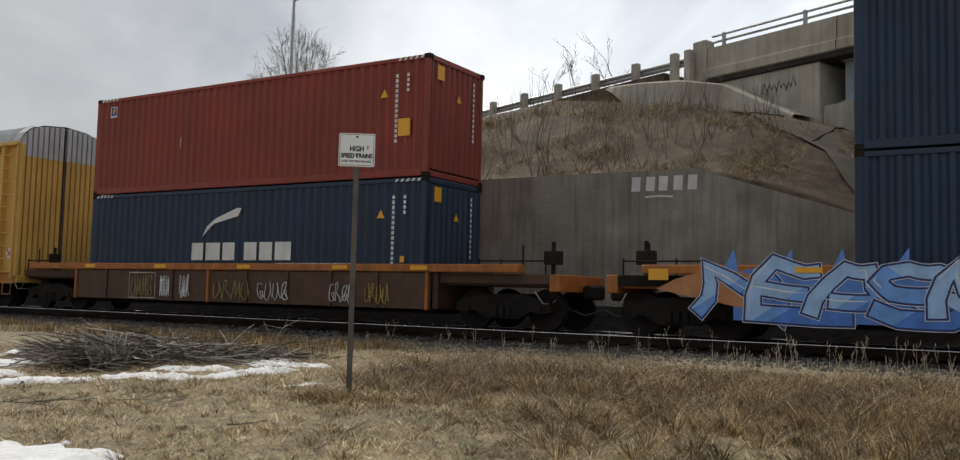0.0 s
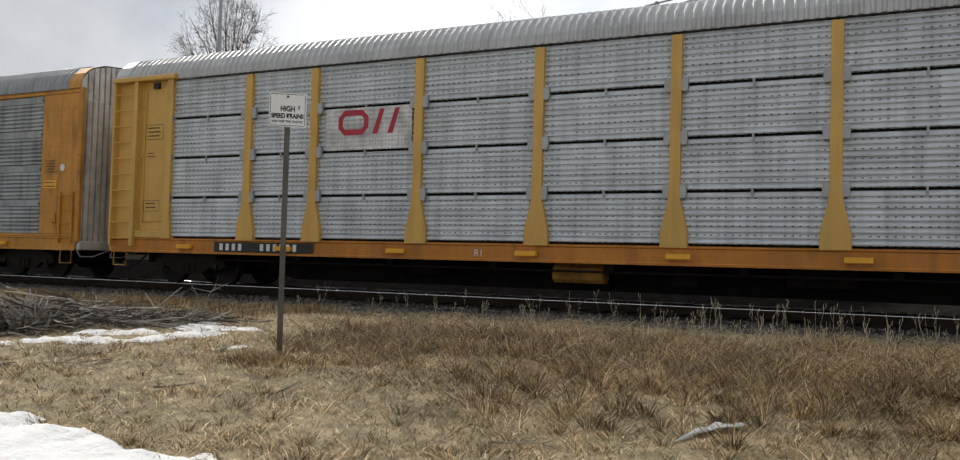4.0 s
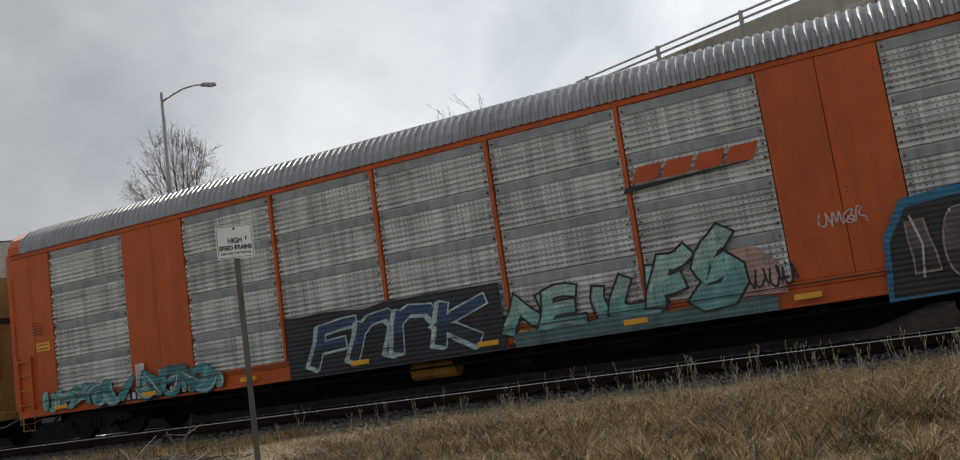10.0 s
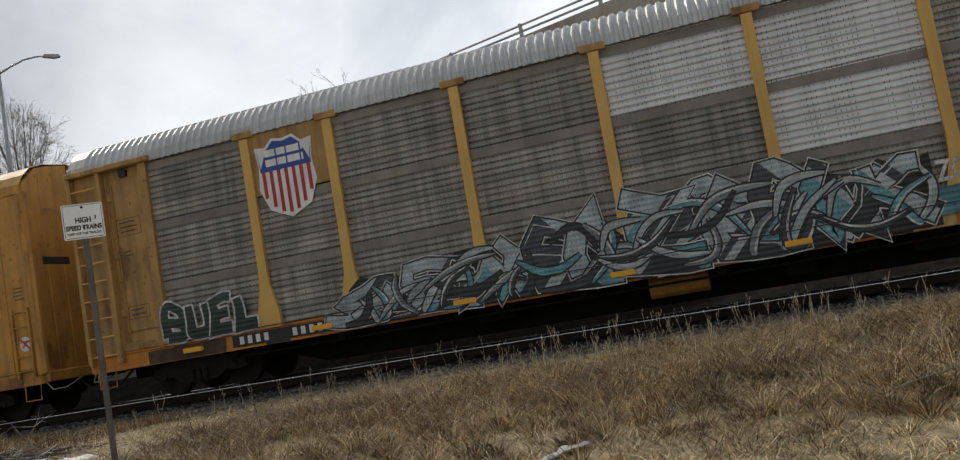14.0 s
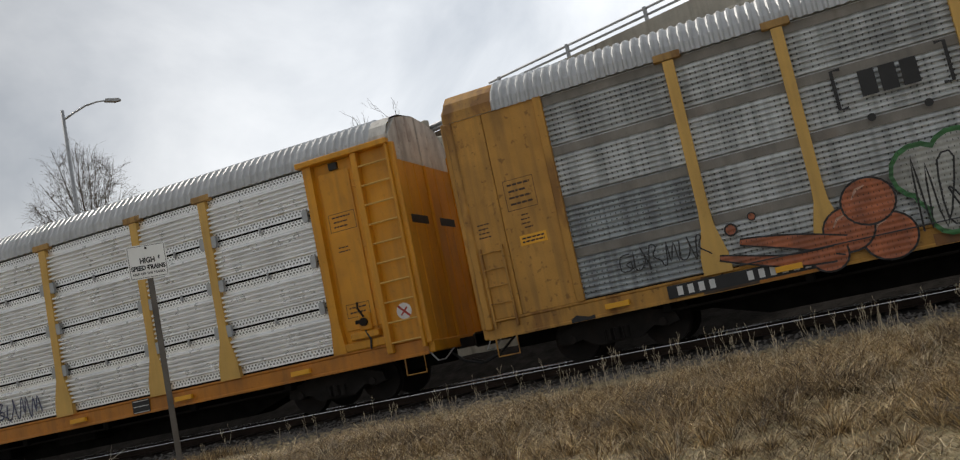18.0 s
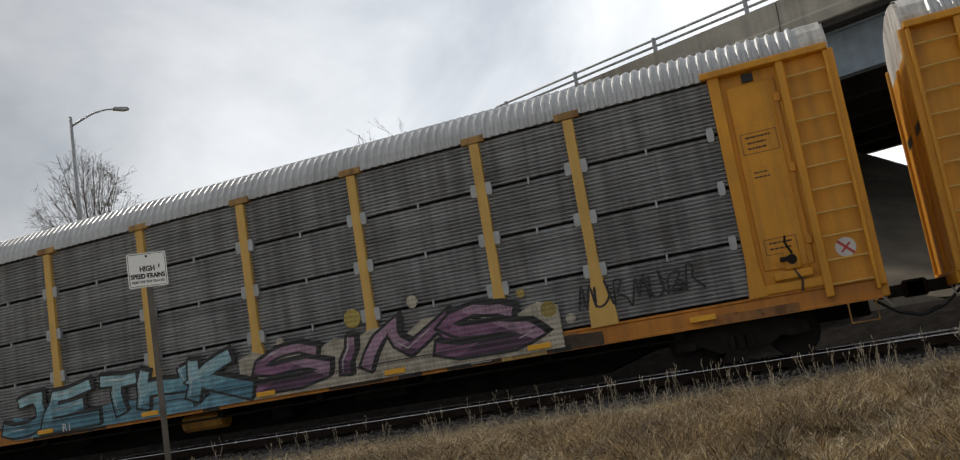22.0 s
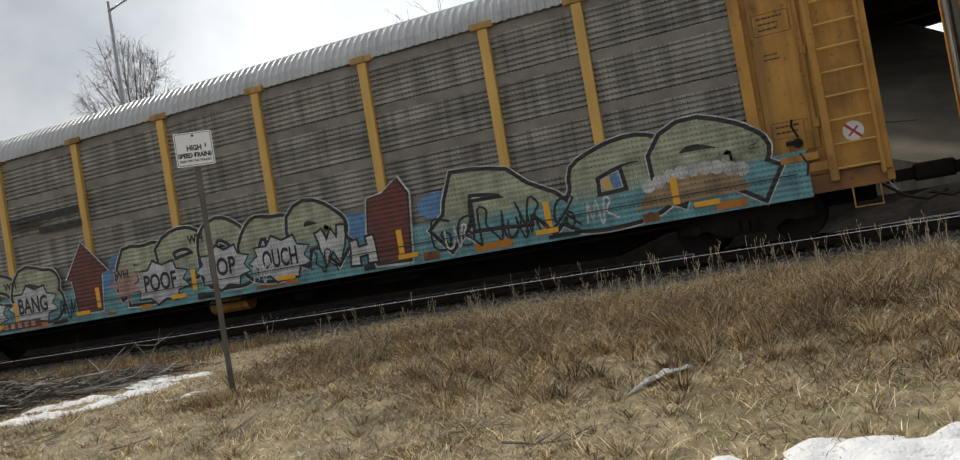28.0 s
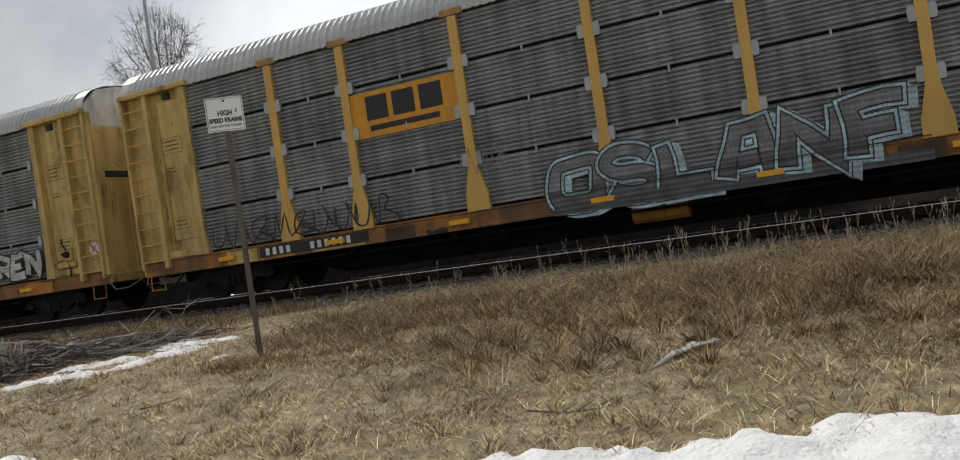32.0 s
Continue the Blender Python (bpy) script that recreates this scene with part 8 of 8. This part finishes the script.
# deep band along the railway on the near side
x, y = clumped(50000, -8.2, 9, 6.2, 13.7, 0.4, 130)
rise = np.array([step(0.0, 3.4, b - 6.2 - max(-0.6, (-a - 3.0) * 0.35)) * (0.3 + 1.5 * max(0.0, 0.4 + noise.noise((a * 0.8, b * 1.0, 6)))) for a, b in zip(x, y)])
keep = (y < 13.5 + 0.4 * np.sin(x * 0.9 + 1)) & (rise > 0.08)
x, y, rise = x[keep], y[keep], rise[keep]
blades("tall_grass", x, y, (0.27 - 0.045 * np.clip(y - 10.5, 0, 3)) * rise + 0.05, 1.9, 0.007, "deep bank of dry brown grass beside the track", rng_seed=3, material=TALL_MAT)


def tussocks(name, count, x0, x1, y0, y1, per, size, label, seed):
    """Round tufts whose blades lean outwards."""
    rng = np.random.default_rng(seed)
    cx, cy = rng.uniform(x0, x1, count), rng.uniform(y0, y1, count)
    if y0 > 5:
        ok = cy > 7.4 + np.clip((-cx - 3.0) * 0.35, -0.6, 2.0) + rng.normal(0, 0.5, count)
        cx, cy = cx[ok], cy[ok]
    k = np.repeat(np.arange(len(cx)), per)
    scale_ = (rng.uniform(0.55, 1.35, len(cx)))[k]
    a, r = rng.uniform(0, 6.283, len(k)), np.abs(rng.normal(0, 0.055, len(k))) * scale_
    x, y = cx[k] + np.cos(a) * r, cy[k] + np.sin(a) * r
    fade = 1 - 0.12 * np.clip(y - 10.5, 0, 3)
    blades(name, x, y, size * scale_ * fade, 0.9 + 10 * r, 0.0075, label, rng_seed=seed, toward=a, material=TALL_MAT if y0 > 5 else GRASS_MAT)


tussocks("tall_grass", 1150, -7.8, 8.5, 6.6, 13.2, 60, 0.24, "tufts of tall dry brown grass beside the track", 21)
tussocks("tufted_grass", 600, -13, 6, 4.8, 9.5, 40, 0.1, "small tufts of dead grass on the ground", 22)
x, y = clumped(9000, -24, -10.5, 11.8, 13.8, 0.25, 90)
blades("tall_grass", x, y, 0.26, 0.5, 0.008, "tall dry grass between brush and track", rng_seed=4, material=TALL_MAT)
x, y = N.normal(-6.8, 0.3, 1300), N.normal(7.8, 0.16, 1300)
blades("tufted_grass", x, y, 0.15, 1.0, 0.007, "dark brown tussock at the foot of the sign", rng_seed=8, material=TALL_MAT)
x, y = N.uniform(-7.0, 8, 4200), N.uniform(7.4, 13.6, 4200)
keep = y > 8.2 + np.clip((-x - 3.0) * 0.35, -0.6, 2.0)
blades("dry_stalks", x[keep], y[keep], 0.3, 0.9, 0.006, "thin pale dry stalks standing in the grass", rng_seed=9, material=STALK)
# standing weeds with seed heads close to the rails
WEED_AT = [(R.uniform(-6.5, 4.5), R.uniform(11.5, 14.2)) for _ in range(80)] + [(R.gauss(-1.2, 1.4), R.uniform(11.0, 13.2)) for _ in range(40)] + [(R.uniform(-11, -6.5), R.uniform(12.0, 13.6)) for _ in range(14)]
g = Geo()
for x, y in WEED_AT:
    h, z = R.uniform(0.2, 0.55), land(x, y)
    a, b = R.uniform(-0.12, 0.12), R.uniform(-0.12, 0.12)
    g.tube([(x, y, z - 0.02), (x + a * 0.4, y + b * 0.4, z + h * 0.5), (x + a, y + b, z + h)], 0.0022, 3, 0.0015, cap=False)
    for _ in range(R.randint(2, 5)):
        k = R.uniform(0.55, 1.0)
        p = Vector((x + a * k, y + b * k, z + h * k))
        q = p + Vector((R.uniform(-0.05, 0.05), R.uniform(-0.05, 0.05), R.uniform(0.04, 0.12)))
        g.tube([p, q], 0.0018, 3, 0.0014, cap=False)
        g.tube([q, q + Vector((R.uniform(-0.02, 0.02), 0, 0.045))], 0.0042, 3, 0.0018, cap=False)
tagged(part("weeds", g, WEED), "dry standing weeds with seed heads beside the rails", "weeds", kind="stuff")
# scrub on the embankment
x, y = clumped(34000, -30, -4.0, WALL_Y + 0.1, 30.5, 0.32, 90)
keep = (y > WALL_Y) & (y < 30.4 - 0.4 * (x + 9)) & ((x < -5.2) | (y > 28.5 - (x + 5.2) * 3)) & (np.sin(x * 1.1 + 2.0) + np.sin(y * 1.3 + x * 0.4) > -0.7)
x, y = x[keep], y[keep]
blades("slope_grass", x, y, 0.22, 1.5, 0.011, "brown dead grass on the embankment", z=np.array([hill(a, b) for a, b in zip(x, y)]) - 0.02, rng_seed=5, material=TALL_MAT)
g = Geo()
for _ in range(150):
    x = R.uniform(-22, -5.5)
    y = R.uniform(WALL_Y + 0.2, 30)
    z = hill(x, y)
    for _ in range(R.randint(2, 5)):
        d = Vector((R.uniform(-0.5, 0.5), R.uniform(-0.4, 0.2), R.uniform(0.5, 1.5)))
        p = Vector((x, y, z - 0.05))
        q = p + d * 0.6
        g.tube([p, q, q + Vector((d.x * 0.2 + R.uniform(-0.2, 0.2), d.y * 0.2, d.z * 0.5))], 0.012, 3, 0.004, cap=False)
tagged(part("bushes", g, BARK), "thin bare bushes on the embankment", "bushes", kind="stuff")


# ---- brush heap ----
def stick(g, p, d, length, r, bend=0.15, n=4):
    pts, q = [p], p.copy()
    d = d.normalized()
    for _ in range(n):
        d = (d + Vector((R.uniform(-1, 1), R.uniform(-1, 1), R.uniform(-0.7, 0.6))) * bend).normalized()
        q = q + d * length / n
        q.z = max(q.z, land(q.x, q.y) + 0.01)
        pts.append(q.copy())
    g.tube(pts, r, 4, r * 0.35, cap=False)
    return pts


HEAP = thing("brush_heap", "heap of grey cut branches and twigs lying beside the track", "brush heap", kind="stuff")
SPINE = ((-14.9, 9.9), (-13.3, 9.1), (-12.1, 8.4), (-11.7, 9.3), (-11.3, 10.1), (-10.6, 10.9))
for layer in range(9):
    g = Geo()
    for _ in range(190):
        u = R.random() * 4.999
        i = int(u)
        cx_, cy_ = lerp(SPINE[i][0], SPINE[i + 1][0], u - i), lerp(SPINE[i][1], SPINE[i + 1][1], u - i)
        off = R.gauss(0, 0.26)
        x, y = cx_ + off * 0.8 + R.gauss(0, 0.15), cy_ - off * 0.6 + R.gauss(0, 0.25)
        hgt = 0.42 * math.exp(-((u - 2.4) / 1.3) ** 2) * math.exp(-(off / 0.55) ** 2) + 0.04
        p = Vector((x, y, land(x, y) + R.uniform(0, hgt)))
        d = Vector((R.gauss(0.45, 0.9), R.gauss(0.6, 0.9), R.gauss(0, 0.14))) * R.choice((-1, 1))
        pts = stick(g, p, d, R.uniform(0.3, 1.0), R.choice((0.004, 0.006, 0.009, 0.013, 0.02) if layer % 4 == 3 else (0.004, 0.005, 0.007, 0.01, 0.016)), 0.3)
        for _ in range(2):
            stick(g, pts[R.randint(1, 3)].copy(), d + Vector((R.gauss(0, 0.8), R.gauss(0, 0.8), R.gauss(0, 0.2))), R.uniform(0.1, 0.4), 0.006, 0.3, 2)
    part("branches", g, (DARK_WOOD, TWIG, DARK_WOOD, PALE_WOOD)[layer % 4], HEAP)
g = Geo()
for _ in range(70):                                  # upturned root clump
    p = Vector((-11.7 + R.gauss(0, 0.12), 8.5 + R.gauss(0, 0.12), land(-11.7, 8.5)))
    stick(g, p, Vector((R.gauss(0, 0.4), R.gauss(0, 0.4), 1.0)), R.uniform(0.3, 0.62), R.uniform(0.012, 0.03), 0.2)
part("root_clump", g, PALE_WOOD, HEAP)
for x, y, turn, length in ((-5.55, 6.05, 108, 1.0), (-9.0, 6.6, 12, 1.0), (-10.6, 5.9, 5, 1.2), (-9.9, 6.2, 20, 0.7), (-8.4, 6.9, 100, 0.35), (-3.2, 6.1, 8, 0.5), (-2.6, 5.7, -4, 0.6), (-6.9, 6.3, 60, 0.4), (-4.4, 7.4, 30, 0.5), (0.6, 7.6, -20, 0.8)):
    g = Geo()
    a = radians(turn)
    pts = stick(g, Vector((x, y, land(x, y) + 0.035)), Vector((math.cos(a), math.sin(a), 0.02)), length, 0.01, 0.22, 5)
    for k in (2, 3, 4):
        stick(g, pts[k].copy(), Vector((math.cos(a + R.choice((-0.8, 0.8))), math.sin(a + 0.7), 0.25)), length * R.uniform(0.2, 0.4), 0.007, 0.2, 3)
    tagged(part("fallen_branch", g, TWIG), "grey fallen branch lying on the dead grass", "branch", group="fallen branches")


# ---- snow ----
def snow(name, label, inside, x0, x1, y0, y1, cell, deep):
    """Melting snow where inside(x, y) is above zero, thinning to a ragged edge."""
    xs, ys = np.arange(x0, x1, cell), np.arange(y0, y1, cell)
    g, ids = Geo(), {}

    def corner(i, j):
        if (i, j) not in ids:
            x, y = xs[i], ys[j]
            k = inside(x, y)
            h = deep * min(1.0, max(-0.4, k / 0.35)) + 0.04 * noise.noise((x * 3, y * 3, 5)) + 0.03 * noise.noise((x * 9, y * 9, 1))
            ids[i, j] = len(g.v)
            g.v.append((x, y, land(x, y) + h))
        return ids[i, j]
    for i in range(len(xs) - 1):
        for j in range(len(ys) - 1):
            if inside(xs[i], ys[j]) > -0.12:
                g.f.append((corner(i, j), corner(i + 1, j), corner(i + 1, j + 1), corner(i, j + 1)))
    return tagged(part(name, g, SNOW, smooth=True), label, "snow", group="snow patches")


def spots(*ells):
    def inside(x, y):
        best = max(1 - math.hypot((x - a) * math.cos(t) + (y - b) * math.sin(t), ((y - b) * math.cos(t) - (x - a) * math.sin(t)) * rx / ry) / rx for a, b, rx, ry, t in ells)
        return best + 0.4 * noise.noise((x * 2.1, y * 2.1, 7)) + 0.3 * noise.noise((x * 6, y * 6, 2))
    return inside


snow("snow_patch", "thin melting snow strip beside the brush heap", spots((-10.05, 8.2, 0.8, 0.27, 0.5), (-10.3, 8.95, 0.6, 0.26, 0.7), (-9.4, 9.3, 0.6, 0.25, 1.2), (-9.75, 10.1, 0.75, 0.28, 0.25), (-10.4, 10.4, 0.5, 0.25, 0.9)), -11.8, -8.0, 6.8, 11.6, 0.05, 0.035)
snow("snow_patch", "thin melting snow patch under the branches", spots((-11.35, 7.2, 0.62, 0.28, 0.45), (-13.6, 8.3, 0.7, 0.34, 0.75), (-14.6, 9.2, 0.8, 0.36, 0.6), (-12.4, 7.3, 0.45, 0.24, 0.5)), -16.2, -9.6, 5.6, 10.8, 0.06, 0.05)
snow("snow_patch", "small leftover of snow on the dead grass", spots((-8.12, 8.6, 0.26, 0.12, 0.6)), -8.8, -7.4, 7.8, 9.0, 0.04, 0.025)


def bank(x, y):
    edge = np.interp(x, (-14, -9.6, -8.35, -7.6, -7.2, -6.7, -4.93, -3.31, -2.09, -1.2, -0.26, 0.4, 4), (3.8, 4.35, 4.88, 4.95, 5.14, 5.04, 4.7, 4.64, 4.82, 5.04, 5.24, 5.3, 5.4))
    edge = min(edge - y, y + 3.5 + 0.6 * math.sin(x * 0.7), 5.2 - x + 0.5 * math.sin(y), x + 15.5)
    return edge + 0.26 * noise.noise((x * 2.2, y * 2.2, 3)) + 0.22 * noise.noise((x * 6, y * 6, 3))


snow("snow_bank", "bank of old white snow at the edge of the grass", bank, -16, 6.0, -4.6, 6.2, 0.065, 0.09)

# ---- a scrap of plastic on the grass ----
g = Geo()
for i in range(7):
    for j in range(4):
        u, v = i / 6, j / 3
        x, y = -1.98 + 0.36 * u + 0.12 * v, 6.62 + 0.42 * u + 0.4 * v * math.sin(2.2 * u + 0.6)
        g.v.append((x, y, land(x, y) + 0.02 + 0.04 * noise.noise((u * 4, v * 4, 1)) + 0.03 * u))
g.f = [(i * 4 + j, i * 4 + j + 1, i * 4 + j + 5, i * 4 + j + 4) for i in range(6) for j in range(3)]
PLASTIC = mat("milky_plastic", (0.55, 0.57, 0.56), 0.3, dark=0.1, bump=0.3)
scrap = part("plastic_sheet", g, PLASTIC, smooth=True)
scrap.modifiers.new("thickness", "SOLIDIFY").thickness = 0.004
tagged(scrap, "crumpled scrap of milky plastic sheet on the grass", "litter")


# ---- what moves ----
def motions():
    times = [2.0 * i for i in range(17)]
    for ob, front, y, *z in MOVERS:
        walk(ob, [(t, pose(front + run(t), y, z[0] if z else 0)) for t in times])
    for ob, dx, x, car in WHEELS:
        front = next(m[1] for m in MOVERS if m[0] is car)
        rows, t, turn = [], 0.0, 0.0
        seen = [k / 30 for k in range(961) if -34 < front + x + run(k / 30) < 10]
        if len(seen) < 4:
            continue
        t0, t1 = seen[0], seen[-1]
        last = None
        for k in range(int((t1 - t0) * 15) + 1):
            t = t0 + k / 15
            rows.append((t, pose(dx, 0, 0.45, 0, math.degrees((run(t) - run(t0)) / 0.45), 0)))
        if t0 > 0.04:
            rows.insert(0, (0.0, pose(dx, 0, 0.45)))
        if rows[-1][0] < 31.9:
            rows.append((32.0, rows[-1][1]))
        walk(ob, rows)


motions()
